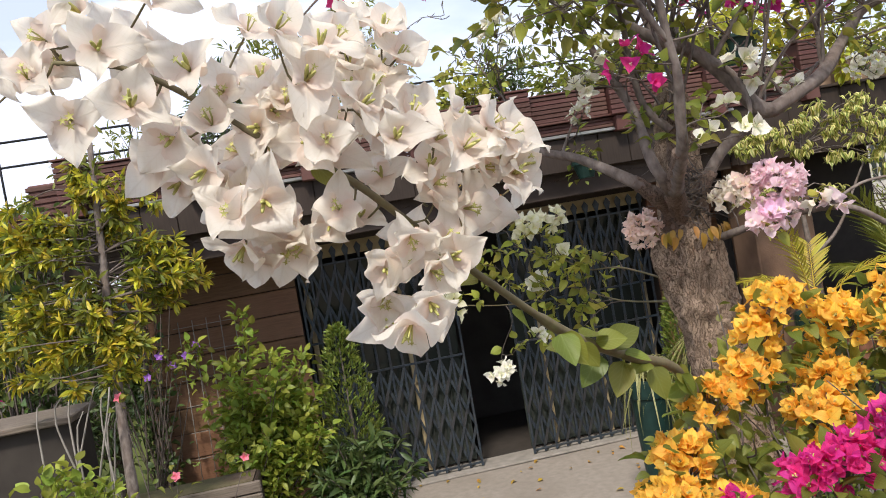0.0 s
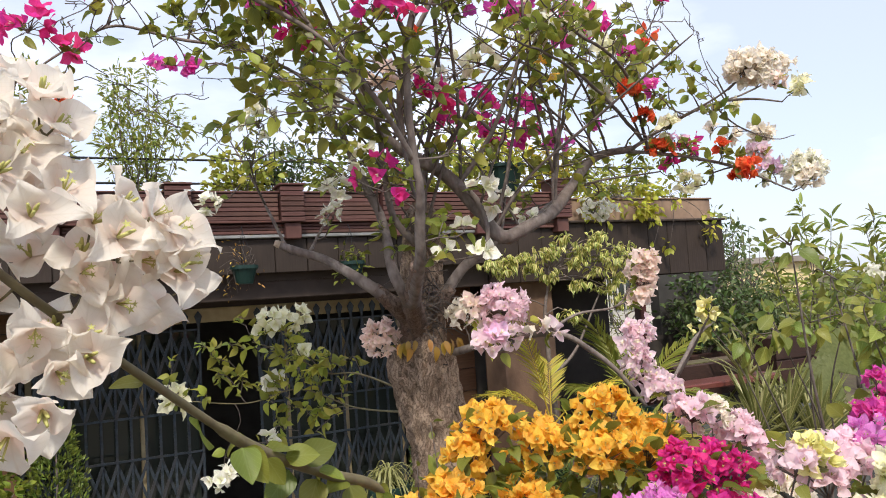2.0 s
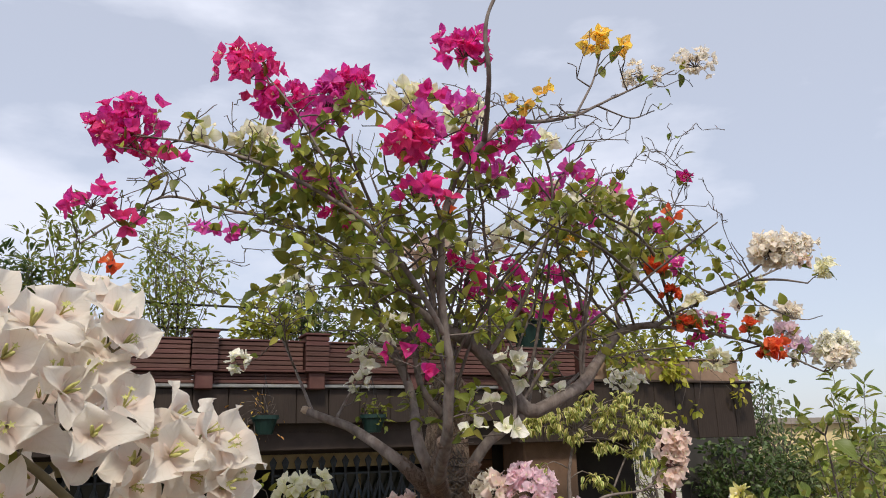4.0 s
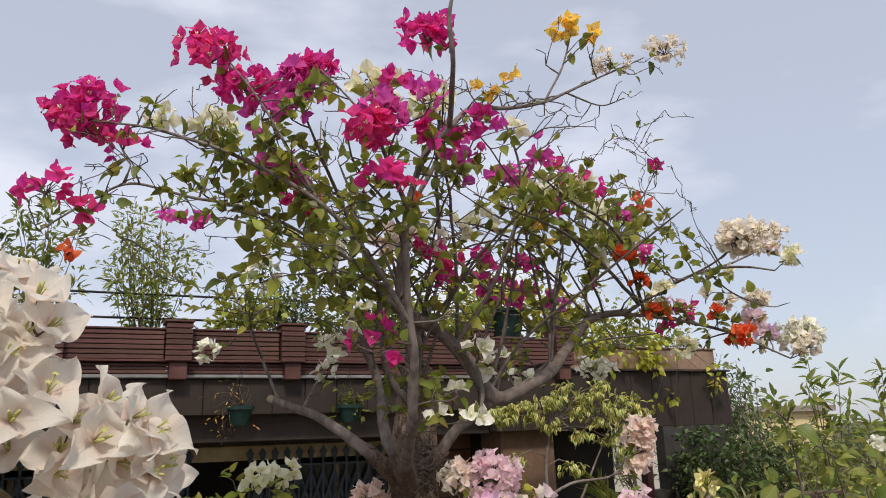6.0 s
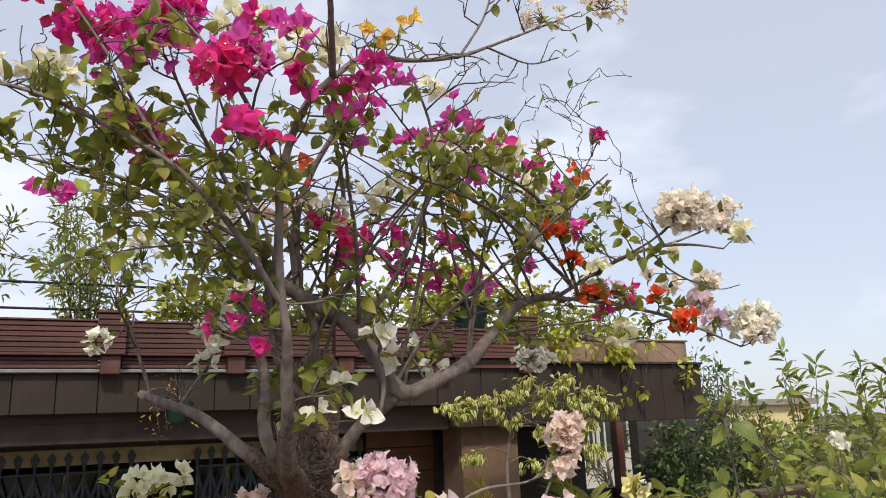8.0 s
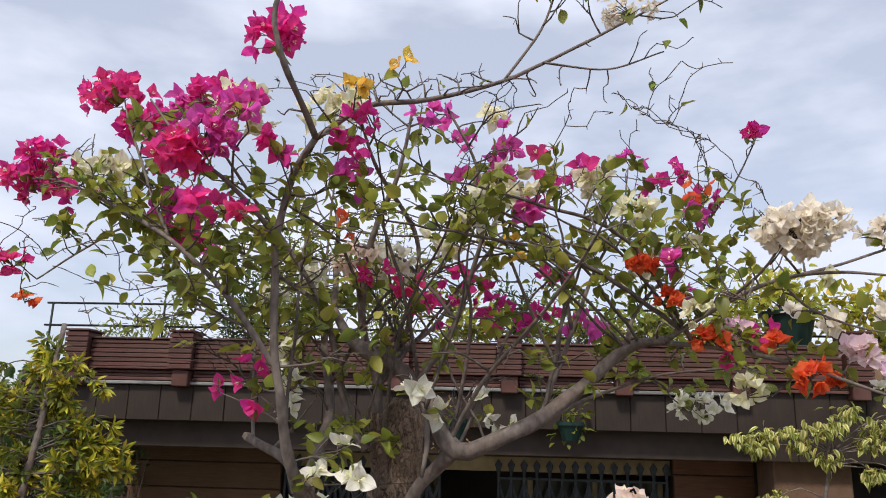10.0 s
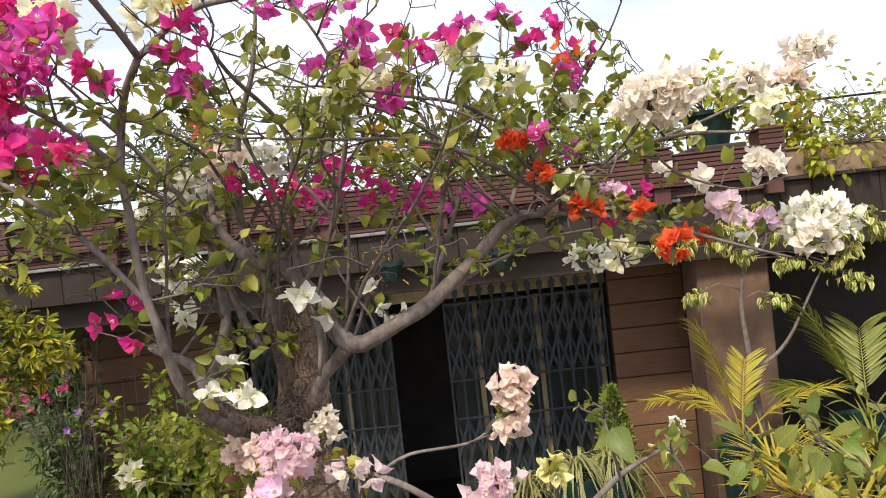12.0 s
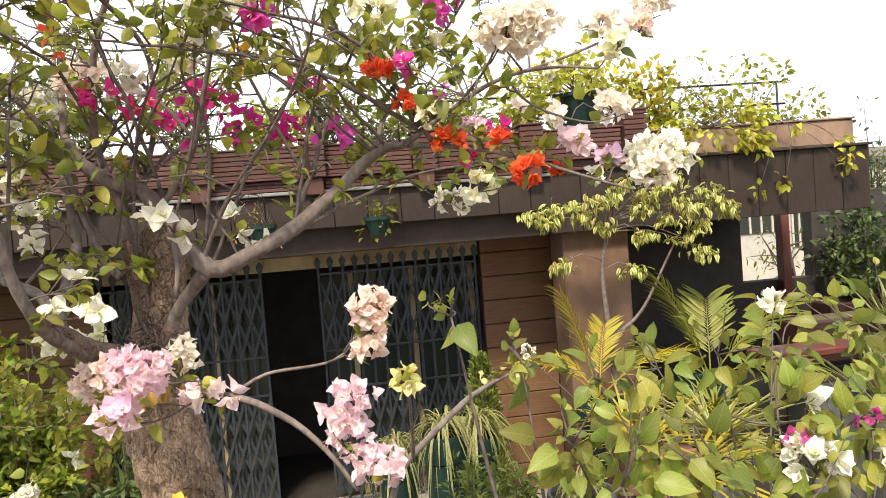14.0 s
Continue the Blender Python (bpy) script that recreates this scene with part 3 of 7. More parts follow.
def planked_wall(name, x0, x1, y, z0, z1, step, label):
    """Horizontal brown boards with recessed joints on a thick wall."""
    w = tagged(part(name, box(x0, x1, y + 0.02, y + 0.18, z0, z1), BEAM), label, "wall", kind="structure")
    n = int(round((z1 - z0) / step))
    h = (z1 - z0) / n
    me = None
    for k in range(n):
        if me is None:
            bm = box(x0, x1, -0.02, 0.02, -h / 2 + 0.004, h / 2 - 0.004, 0.004)
            me = bpy.data.meshes.new("plank")
            bm.to_mesh(me)
            bm.free()
        p = part("plank", me, PLANK, w)
        p.location = (0, y + R.uniform(-0.002, 0.002), z0 + (k + 0.5) * h)
    return w


planked_wall("wall_left", -1.72, -0.40, YG - 0.03, 0.0, 2.24, 0.205, "brown boarded wall with dark horizontal joints")
planked_wall("wall_right", 2.72, 3.75, YG - 0.05, 0.0, 2.24, 0.205, "brown boarded wall beside the folding gate")
tagged(part("wall_side", box(-1.74, -1.58, 0.95, 6.0, 0, 2.3), PLASTER), "brown rendered side wall", "wall", kind="structure")
tagged(part("pillar", box(3.20, 3.71, -0.10, 0.25, 0, 2.2, 0.012), PLASTER), "square brown rendered pillar under the roof edge", "pillar", kind="structure")
# back wall and floor: the room's shade is in their colour
tagged(part("wall_back", box(-1.58, 3.75, 2.3, 2.45, 0, 2.3), SHADEW), "inner wall behind the gate, indoor shade put into its dark colour", "wall", kind="structure")
tagged(part("floor", box(-1.58, 3.75, 0.958, 2.3, -0.03, 0.03), DARK), "floor inside the gate, indoor shade put into its dark colour", "floor", kind="structure")
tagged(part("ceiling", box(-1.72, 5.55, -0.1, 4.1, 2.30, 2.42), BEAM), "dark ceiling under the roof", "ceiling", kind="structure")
tagged(part("roof", box(XL + 0.1, XR - 0.1, -0.1, 6.0, 2.43, 2.66), CONCRETE), "flat concrete roof terrace", "roof", kind="structure")

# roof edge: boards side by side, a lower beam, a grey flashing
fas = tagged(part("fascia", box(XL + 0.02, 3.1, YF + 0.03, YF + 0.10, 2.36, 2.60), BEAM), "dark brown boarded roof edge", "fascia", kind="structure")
x = XL
shared = {}
while x < 3.05:
    w = 0.235
    key = "a"
    if key not in shared:
        me = bpy.data.meshes.new("board")
        bm = box(0.002, w - 0.002, 0, 0.024, 2.352, 2.595, 0.004)
        bm.to_mesh(me)
        bm.free()
        shared[key] = me
    b = part("board", shared[key], FASCIA, fas)
    b.location = (x, YF + R.uniform(0, 0.004), 0)
    x += w
part("flashing", box(XL, 3.1, YF - 0.035, YF + 0.10, 2.598, 2.622, 0.005), FLASH, fas, "grey metal flashing")
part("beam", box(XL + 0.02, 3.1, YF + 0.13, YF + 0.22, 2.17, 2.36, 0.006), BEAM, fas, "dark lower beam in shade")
fas2 = tagged(part("fascia_end", box(3.1, XR - 0.02, YF + 0.03, YF + 0.12, 2.19, 2.66), BEAM), "dark brown upright boards at the porch end", "fascia", kind="structure")
x = 3.1
while x < XR - 0.2:
    if "b" not in shared:
        me = bpy.data.meshes.new("board")
        bm = box(0.002, 0.229, 0, 0.026, 2.18, 2.662, 0.004)
        bm.to_mesh(me)
        bm.free()
        shared["b"] = me
    b = part("board", shared["b"], FASCIA, fas2)
    b.location = (x, YF + R.uniform(0, 0.004), 0)
    x += 0.231
part("return_board", box(XR - 0.03, XR, YF, 3.9, 2.18, 2.662, 0.004), FASCIA, fas2)
part("drip_edge", box(3.1, XR + 0.02, YF - 0.03, YF + 0.10, 2.664, 2.684, 0.004), BEAM, fas2)
part("beige_band", box(3.82, XR - 0.07, YF + 0.06, YF + 0.2, 2.686, 2.875, 0.008), BEIGE, fas2, "weathered beige band above the boards")
part("beige_cap", box(3.82, XR - 0.06, YF + 0.045, YF + 0.22, 2.877, 2.892, 0.004), BEIGE, fas2)
part("end_lip", box(XR - 0.028, XR + 0.012, YF + 0.4, 3.9, 2.664, 2.684, 0.004), BEAM, fas2)

# ---- planter troughs on the roof edge: slatted fronts between stepped blocks ----
PITCH = 0.77


def slat_mesh(w, h, d):
    me = bpy.data.meshes.new("slat")
    bm = box(0, w, 0, d, 0, h, 0.003)
    bm.to_mesh(me)
    bm.free()
    return me


SL_HI, SL_LO = slat_mesh(PITCH - 0.17, 0.027, 0.02), slat_mesh(PITCH - 0.11, 0.021, 0.018)
BL_SLAT = slat_mesh(0.17, 0.030, 0.02)
for k in range(-3, 5):
    x0 = 0.60 + k * PITCH                     # left edge of the corbel
    if x0 > 3.6:                               # the beige band takes over past the last block
        break
    tr = empty("planter_trough", (x0 + PITCH / 2, YF, 2.62), "red-brown slatted planter trough along the roof edge", "planter", "troughs on the roof edge")
    child("backing", box(x0 + 0.10, x0 + PITCH - 0.012, YF + 0.025, YF + 0.34, 2.624, 2.90), BLOCKM, tr)
    child("soil", box(x0 + 0.13, x0 + PITCH - 0.03, YF + 0.05, YF + 0.30, 2.901, 2.912), SOIL, tr)
    for j in range(6):
        s = child("slat", SL_HI, SLAT, tr)
        s.location = tr.location + Vector((0, 0, 0))
        s.matrix_parent_inverse = Matrix()
        s.location = Vector((x0 + 0.135, YF - 0.045 + R.uniform(-0.003, 0.003), 2.722 + j * 0.0325)) - tr.location
    child("ledge", box(x0 + 0.12, x0 + PITCH - 0.02, YF - 0.06, YF + 0.03, 2.704, 2.719, 0.003), BLOCKM, tr)
    child("cap", box(x0 + 0.12, x0 + PITCH - 0.02, YF - 0.055, YF + 0.06, 2.9165, 2.929, 0.003), SLAT, tr)
    for j in range(3):
        s = part("slat", SL_LO, SLAT, tr)
        s.location = Vector((x0 + 0.125, YF - 0.028 + 0.006 * j, 2.628 + j * 0.0245)) - tr.location
for k in range(-3, 6):
    x0 = 0.60 + k * PITCH
    if x0 > 3.9:
        break
    big = k == 4
    bl = empty("corbel_block", (x0 + 0.06, YF, 2.6), "red-brown slatted block standing proud of the roof edge", "block", "blocks on the roof edge")
    child("corbel", box(x0, x0 + 0.115, YF - 0.085, YF + 0.03, 2.585, 2.70, 0.006), BLOCKM, bl)
    child("core", box(x0 - 0.022, x0 + 0.128, YF - 0.10, YF + 0.10, 2.702, 2.962 + 0.06 * big, 0.004), BLOCKM, bl)
    for j in range(7 + 2 * big):
        s = part("slat", BL_SLAT, SLAT, bl)
        s.location = Vector((x0 - 0.032, YF - 0.112 + R.uniform(-0.002, 0.002), 2.706 + j * 0.0365)) - bl.location
    child("cap", box(x0 - 0.04, x0 + 0.146, YF - 0.122, YF + 0.11, 2.964 + 0.06 * big, 2.978 + 0.06 * big, 0.003), BLOCKM, bl)

# parapet blocks further back at the far end
for bx, by, bz, s in ((-2.35, 0.6, 2.62, 0.34), (-2.15, 0.9, 2.86, 0.30)):
    pb = empty("parapet_block", (bx, by, bz), "weathered slatted block at the far end of the roof", "block")
    child("core", box(bx - s / 2, bx + s / 2, by - s / 2, by + s / 2, bz - 0.3, bz + 0.12, 0.01), BLOCKM, pb)
    for j in range(8):
        child("slat", box(bx - s / 2 - 0.012, bx + s / 2 + 0.012, by - s / 2 - 0.014, by + s / 2, bz - 0.28 + j * 0.05, bz - 0.245 + j * 0.05, 0.003), SLAT, pb)
tagged(part("roof_beam", box(-2.55, -1.66, 0.5, 1.2, 2.18, 2.5, 0.01), BEAM), "dark beam ends carrying the blocks at the roof corner", "beam", kind="structure")
# added dark tube that draws the shadow strip between the boarded wall and the pillar
pipe = Buf()
tube(pipe, [(3.36, 0.65, 0.0), (3.36, 0.65, 1.2), (3.36, 0.65, 2.29)], [0.05] * 3, 14)
tagged(part("shadow_strip", pipe, DARK, smooth=True), "dark upright tube standing in for the shadow strip beside the boarded wall", "pipe", kind="structure")

# roof railing
rail = empty("roof_railing", (1.5, 0.45, 2.66), "thin dark steel railing along the roof terrace", "railing")
for z in (3.10, 3.285):
    b = Buf()
    tube(b, [(-2.4, 0.45, z), (1.5, 0.45, z - 0.004), (5.4, 0.45, z)], [0.009] * 3, 6)
    child("rail", b, RAILM, rail)
for k in range(9):
    b = Buf()
    xx = -2.35 + k * 0.96
    tube(b, [(xx, 0.45, 2.66), (xx, 0.45, 3.29)], [0.009, 0.009], 6)
    child("post", b, RAILM, rail)

# ---- folding gate ----
tagged(part("lintel", box(-0.40, 2.72, YG + 0.03, YG + 0.10, 2.02, 2.135, 0.004), CREAM), "cream painted strip above the gate", "lintel", kind="structure")
tagged(part("wall_head", box(-0.40, 2.72, YG + 0.03, YG + 0.15, 2.138, 2.30), BEAM), "dark wall above the gate", "wall", kind="structure")
tagged(part("threshold", box(-0.45, 2.75, YG - 0.10, YG + 0.18, 0.004, 0.022, 0.004), STONE), "worn stone threshold with the gate's bottom track", "threshold", kind="structure")
BAR_ME = bpy.data.meshes.new("bar")
bm = box(-0.010, 0.010, -0.007, 0.007, 0.03, 2.035, 0.002)
head_bm = [bm.verts.new(c) for c in ((-0.010, -0.009, 2.005), (0.010, -0.009, 2.005), (0.030, -0.009, 2.075), (0.0, -0.009, 2.118), (-0.030, -0.009, 2.075))]
bm.faces.new(head_bm)
back = [bm.verts.new(v.co + Vector((0, 0.012, 0))) for v in head_bm]
bm.faces.new(back[::-1])
for i in range(5):
    bm.faces.new((head_bm[i], back[i], back[(i + 1) % 5], head_bm[(i + 1) % 5]))
bmesh.ops.recalc_face_normals(bm, faces=bm.faces[:])
bm.to_mesh(BAR_ME)
bm.free()
BAY = 0.105
STRIP_A = bpy.data.meshes.new("lattice_strip")
STRIP_B = bpy.data.meshes.new("lattice_strip")
for me, sg in ((STRIP_A, 1), (STRIP_B, -1)):
    bm = bmesh.new()
    w, h = BAY / 2, 0.148
    vs = [bm.verts.new(c) for c in ((-sg * w - 0.0115, 0, -h), (-sg * w + 0.0115, 0, -h), (sg * w + 0.0115, 0, h), (sg * w - 0.0115, 0, h))]
    bm.faces.new(vs)
    ex = bmesh.ops.extrude_face_region(bm, geom=bm.faces[:])
    for g in ex["geom"]:
        if isinstance(g, bmesh.types.BMVert):
            g.co.y += 0.005
    bmesh.ops.recalc_face_normals(bm, faces=bm.faces[:])
    bm.to_mesh(me)
    bm.free()


def gate_leaf(x0, x1, label):
    g = empty("folding_gate", ((x0 + x1) / 2, YG, 0.02), label, "gate", "folding gate leaves")
    n = int(round((x1 - x0) / BAY))
    for i in range(n + 1):
        b = part("bar", BAR_ME, IRON, g)
        b.location = Vector((x0 + (x1 - x0) * i / n, YG + 0.006 * (i % 2), 0)) - g.location
    for i in range(n):
        for z in (0.24, 0.54, 0.84, 1.48, 1.78):
            for me, dy in ((STRIP_A, -0.012), (STRIP_B, 0.018)):
                s = part("lattice_strip", me, IRON, g)
                s.location = Vector((x0 + (x1 - x0) * (i + 0.5) / n, YG + dy, z)) - g.location
    for z in (0.05, 1.0, 1.32, 1.96):
        child("rail", box(x0, x1, YG - 0.006, YG + 0.004, z, z + 0.018, 0.002), IRON, g)
    return g


gate_leaf(-0.37, 0.89, "half-closed blue-grey steel folding lattice gate leaf")
gate_leaf(1.36, 2.68, "folded blue-grey steel lattice gate leaf beside the opening")
doors = empty("entrance_screen", (1.1, YG + 0.2, 0.03), "dark glazed entrance screen with cream frame posts behind the gate", "screen")
for xx in (-0.33, 0.46, 1.62, 2.14, 2.66):
    child("frame_post", box(xx - 0.022, xx + 0.022, YG + 0.16, YG + 0.21, 0.03, 1.97, 0.004), POSTM, doors)
for a, b_ in ((-0.30, 0.435), (0.485, 0.88), (1.38, 1.595), (1.645, 2.115), (2.165, 2.635)):
    child("pane", box(a, b_, YG + 0.18, YG + 0.19, 0.04, 1.97), GLASS, doors)

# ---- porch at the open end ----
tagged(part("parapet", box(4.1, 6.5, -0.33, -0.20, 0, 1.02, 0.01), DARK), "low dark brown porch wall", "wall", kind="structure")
tagged(part("porch_ledge", box(4.75, 6.55, -0.66, -0.36, 0, 0.90, 0.012), POT_GREY), "dull grey concrete ledge before the porch wall", "ledge", kind="structure")
seat = empty("railing_plank", (5.2, -0.3, 1.12), "polished maroon plank lying along the porch wall", "plank")
bm = box(4.55, 5.95, -0.46, -0.18, 1.125, 1.185, 0.012)
child("plank_board", bm, MAROON, seat)
for xx in (4.75, 5.75):
    child("bracket", box(xx - 0.03, xx + 0.03, -0.36, -0.20, 1.02, 1.125, 0.004), BEAM, seat)
tagged(part("porch_post", box(5.80, 5.89, 1.25, 1.36, 0.03, 2.3, 0.006), MAROON), "maroon square timber porch post", "post", kind="structure")
# porch back walls coloured dark to stand in for the porch's shade
tagged(part("wall_porch", box(3.75, 5.46, 1.4, 1.55, 0, 2.3), DARK), "wall at the back of the porch, shade put into its dark colour", "wall", kind="structure")
tagged(part("porch_sill", box(5.46, 7.2, 1.4, 1.55, 0, 1.48), DARK), "low wall at the back of the porch, shade put into its dark colour", "wall", kind="structure")
tagged(part("wall_porch_end", box(6.22, 7.2, 1.4, 1.55, 1.48, 2.3), SHADEW), "wall beside the porch opening, shade put into its dark colour", "wall", kind="structure")


# pale houses seen through the porch and over the shrubs
def house(name, x0, x1, y0, y1, h, mat, label, windows):
    e = empty(name, ((x0 + x1) / 2, (y0 + y1) / 2, 0), label, "house")
    child("wall", box(x0, x1, y0, y1, 0, h), mat, e)
    child("roof_slab", box(x0 - 0.2, x1 + 0.2, y0 - 0.2, y1 + 0.2, h + 0.002, h + 0.2), CONCRETE, e)
    for wx, wz, ww, wh in windows:
        w = child("window", box(wx - ww / 2, wx + ww / 2, y0 - 0.03, y0 + 0.05, wz - wh / 2, wz + wh / 2), GLASS, e)
        for k in range(5):
            part("window_bar", box(wx - ww / 2 + k * ww / 4 - 0.02, wx - ww / 2 + k * ww / 4 + 0.02, y0 - 0.06, y0 - 0.034, wz - wh / 2, wz + wh / 2), HOUSEW, w)
    return e


house("far_house", 8.0, 14.5, 9.0, 14, 2.9, HOUSEW, "pale rendered house beyond the garden", ((9.0, 1.9, 0.9, 0.8), (10.2, 1.9, 1.0, 0.8), (11.2, 1.7, 0.6, 1.1), (11.9, 1.9, 0.9, 0.8)))
house("far_house", 15.5, 24, 13, 19, 2.5, HOUSEY, "cream house with a low roof beyond the shrubs", ((17.5, 1.6, 1.0, 0.9),))

# wire trellis leaning on the boarded wall
tl = empty("wire_trellis", (-1.15, 0.62, 0), "light wire trellis leaning on the boarded wall", "trellis")
for k in range(5):
    b = Buf()
    tube(b, [(-1.38 + k * 0.11, 0.60, 0.0), (-1.36 + k * 0.11, 0.70, 1.72)], [0.004, 0.004], 5)
    child("upright_wire", b, STONE, tl)
for k in range(8):
    b = Buf()
    z = 0.2 + k * 0.21
    tube(b, [(-1.40, 0.60 + z * 0.058, z), (-0.92, 0.60 + z * 0.058, z)], [0.003, 0.003], 5)
    child("cross_wire", b, STONE, tl)
# dark box planter with a worn ledge behind the golden shrub
dp = empty("box_planter", (-2.05, -0.72, 0), "dark wooden box planter with a weathered ledge beside the shrub", "planter")
child("box_body", box(-2.75, -1.72, -0.88, -0.55, 0.0, 1.36, 0.01), DARK, dp)
child("ledge", box(-2.8, -1.69, -0.95, -0.5, 1.362, 1.405, 0.008), OLDWOOD, dp)
# low wooden trough among the shrubs
tr = empty("wooden_trough", (-1.25, -0.75, 0), "weathered grey wooden trough among the shrubs", "trough")
for k in range(4):
    child("board", box(-1.75, -0.72, -0.92 + 0.003 * k, -0.89 + 0.003 * k, 0.50 + k * 0.075, 0.568 + k * 0.075, 0.006), OLDWOOD, tr)
child("trough_body", box(-1.72, -0.75, -0.885, -0.60, 0.0, 0.78, 0.01), BEAM, tr)
child("soil", box(-1.70, -0.77, -0.86, -0.62, 0.781, 0.79), SOIL, tr)

# ---- plants ----
def leafy_plant(name, base, top_pts, label, category, leaf_mat, leaf_size, leaves_per, tpl=None, stem_r=0.006, stem_mat=None, droop=0.2,
                tuft=0.10, group="", part_name="foliage", stem_lift=0.5):
    """Stems that rise from a base to given tops, each clothed in leaves."""
    tpl = tpl or LEAVES
    e = empty(name, base, label, category, group)
    lf = Buf()
    base = np.asarray(base, float)
    for tp in top_pts:
        st = Buf()
        tp = np.asarray(tp, float)
        foot = base + np.array((R.uniform(-0.06, 0.06), R.uniform(-0.06, 0.06), 0))
        mid = foot * 0.5 + tp * 0.5 + np.array((R.uniform(-0.06, 0.06), R.uniform(-0.06, 0.06), 0.05))
        pts, rad = spline([(*foot, stem_r), (*mid, stem_r * 0.7), (*tp, stem_r * 0.3)], 0.05)
        tube(st, pts, rad, 5)
        child("stem", st, stem_mat or TWIG, e)
        n = len(pts)
        for k in range(leaves_per):
            s = min(n - 1, int(n * (1 - (R.random() ** 1.6) * (1 - stem_lift * 0.6))))
            axis = unit(pts[min(s + 1, n - 1)] - pts[max(s - 1, 0)])
            out = unit(rdir(0.15) + 0.55 * axis)
            at = pts[s] + out * R.uniform(0, tuft)
            d = unit(out + np.array((0, 0, -droop * R.random())))
            put(lf, R.choice(tpl), at, along(d, rdir(1.2)), leaf_size * R.uniform(0.6, 1.2))
    child(part_name, lf, leaf_mat, e)["kind"] = "stuff"
    return e


def spread_tops(c, r, n, low=-0.2):
    """Points scattered over the upper shell of an ellipsoid."""
    out = []
    while len(out) < n:
        d = rdir()
        if d[2] < low:
            continue
        k = R.uniform(0.55, 1.0)
        out.append((c[0] + d[0] * r[0] * k, c[1] + d[1] * r[1] * k, c[2] + d[2] * r[2] * k))
    return out


def palm(name, base, n, length, label, lean=(0, 0), rise=0.9, leaflet=0.16, category="palm", droop=0.55, mat=None, arcs=None, fan=False):
    """Arching fronds with paired leaflets."""
    e = empty(name, base, label, category)
    base = np.asarray(base, float)
    if not arcs:
        arcs = []
        for k in range(n):
            a = 2 * math.pi * (k + R.uniform(-0.3, 0.3)) / n
            arcs.append((math.cos(a) * 0.75 + lean[0], math.sin(a) * 0.75 + lean[1], rise * R.uniform(0.8, 1.25), length * R.uniform(0.8, 1.1), droop))
    for dx, dy, dz, L, fall in arcs:
        d = unit((dx, dy, dz))
        pts = []
        for i in range(15):
            s = i / 14
            pts.append(base + d * L * s + np.array((dx, dy, 0)) * 0.25 * L * s ** 2 + np.array((0, 0, -fall * L * s ** 2.3)))
        pts = np.array(pts)
        b = Buf()
        tube(b, pts, np.linspace(0.007, 0.0015, 15), 5)
        side = unit(np.cross(d, (0, 0, 1)))
        for i in range(4, 15):
            for h in (0, 0.5):
                q = pts[i] if h == 0 or i == 14 else pts[i] * (1 - h) + pts[i + 1] * h
                t = unit(pts[min(i + 1, 14)] - pts[i - 1])
                for sg in (-1, 1):
                    w = math.sin(math.pi * min(1, (i + h - 2.5) / 14)) ** 0.6
                    dd = unit(sg * side * 0.85 + t * 0.7 + np.array((0, 0, R.uniform(0.0, 0.25))))
                    put(b, FROND[R.randrange(4)], q, along(dd, np.cross(side, t) + 0.3 * rdir()), leaflet * (0.45 + 0.6 * w) * R.uniform(0.9, 1.1), 0)
        child("frond", b, mat or LEAF_PALM, e)
    return e


FROND = [blade(1, 0.085, 4, 1, 0.4, 0.75, 0.5, R.uniform(0.1, 0.35), 0, k) for k in range(4)]
NEEDLE = [blade(1, 0.045, 4, 1, 0.4, 0.7, 0.6, R.uniform(0.1, 0.35), 0, k) for k in range(5)]
STRAP = [blade(1, R.uniform(0.026, 0.036), 9, 1, 0.3, 0.5, 0.7, c, 0, k) for k, c in enumerate((0.8, 1.1, 1.45, 1.8, 1.3))]


SWORD = [blade(1, R.uniform(0.05, 0.07), 7, 1, 0.3, 0.5, 0.6, c, 0, k) for k, c in enumerate((0.05, 0.12, 0.2))]


def arching(width, rise, reach, fall, rows=10):
    """A narrow leaf that rises, arches outward along +y and hangs down at its tip."""
    v, uv = [], []
    for i in range(rows + 1):
        q = i / rows
        w = 0.5 * width * (0.55 + 0.9 * q) * (1 - q ** 3) + 0.001
        for u in (-1, 0, 1):
            v.append((u * w, reach * q * (1 - 0.25 * q), rise * q - fall * q * q + 0.4 * w * abs(u)))
            uv.append((0.5 + 0.5 * u, q))
    f = [(i * 3 + j, i * 3 + j + 1, (i + 1) * 3 + j + 1, (i + 1) * 3 + j) for i in range(rows) for j in range(2)]
    return np.array(v), f, np.array(uv)


ARCHED = [arching(w, a, b_, c) for w, a, b_, c in ((0.032, 0.9, 0.6, 1.1), (0.028, 1.1, 0.75, 1.6), (0.034, 0.7, 0.8, 1.3), (0.028, 1.2, 0.5, 1.5), (0.03, 0.5, 0.7, 1.5), (0.028, 0.8, 0.9, 1.9))]


def spider_plant(base, n, length, label, mat):
    """A clump of narrow leaves that arch out and hang over the pot's rim."""
    e = empty("spider_plant", base, label, "plant")
    made = {}
    for k in range(n):
        j = R.randrange(len(ARCHED))
        if j not in made:
            one = Buf()
            one.add(*ARCHED[j])
            made[j] = one.mesh("blade")
        ob = part("blade", made[j], mat, e)
        ob.matrix_basis = Matrix.Translation(0.03 * rdir()) @ Matrix.Rotation(R.uniform(0, 6.28), 4, "Z") @ Matrix.Rotation(R.uniform(-0.25, 0.35), 4, "X") @ Matrix.Scale(length * R.uniform(0.6, 1.2), 4)
    return e


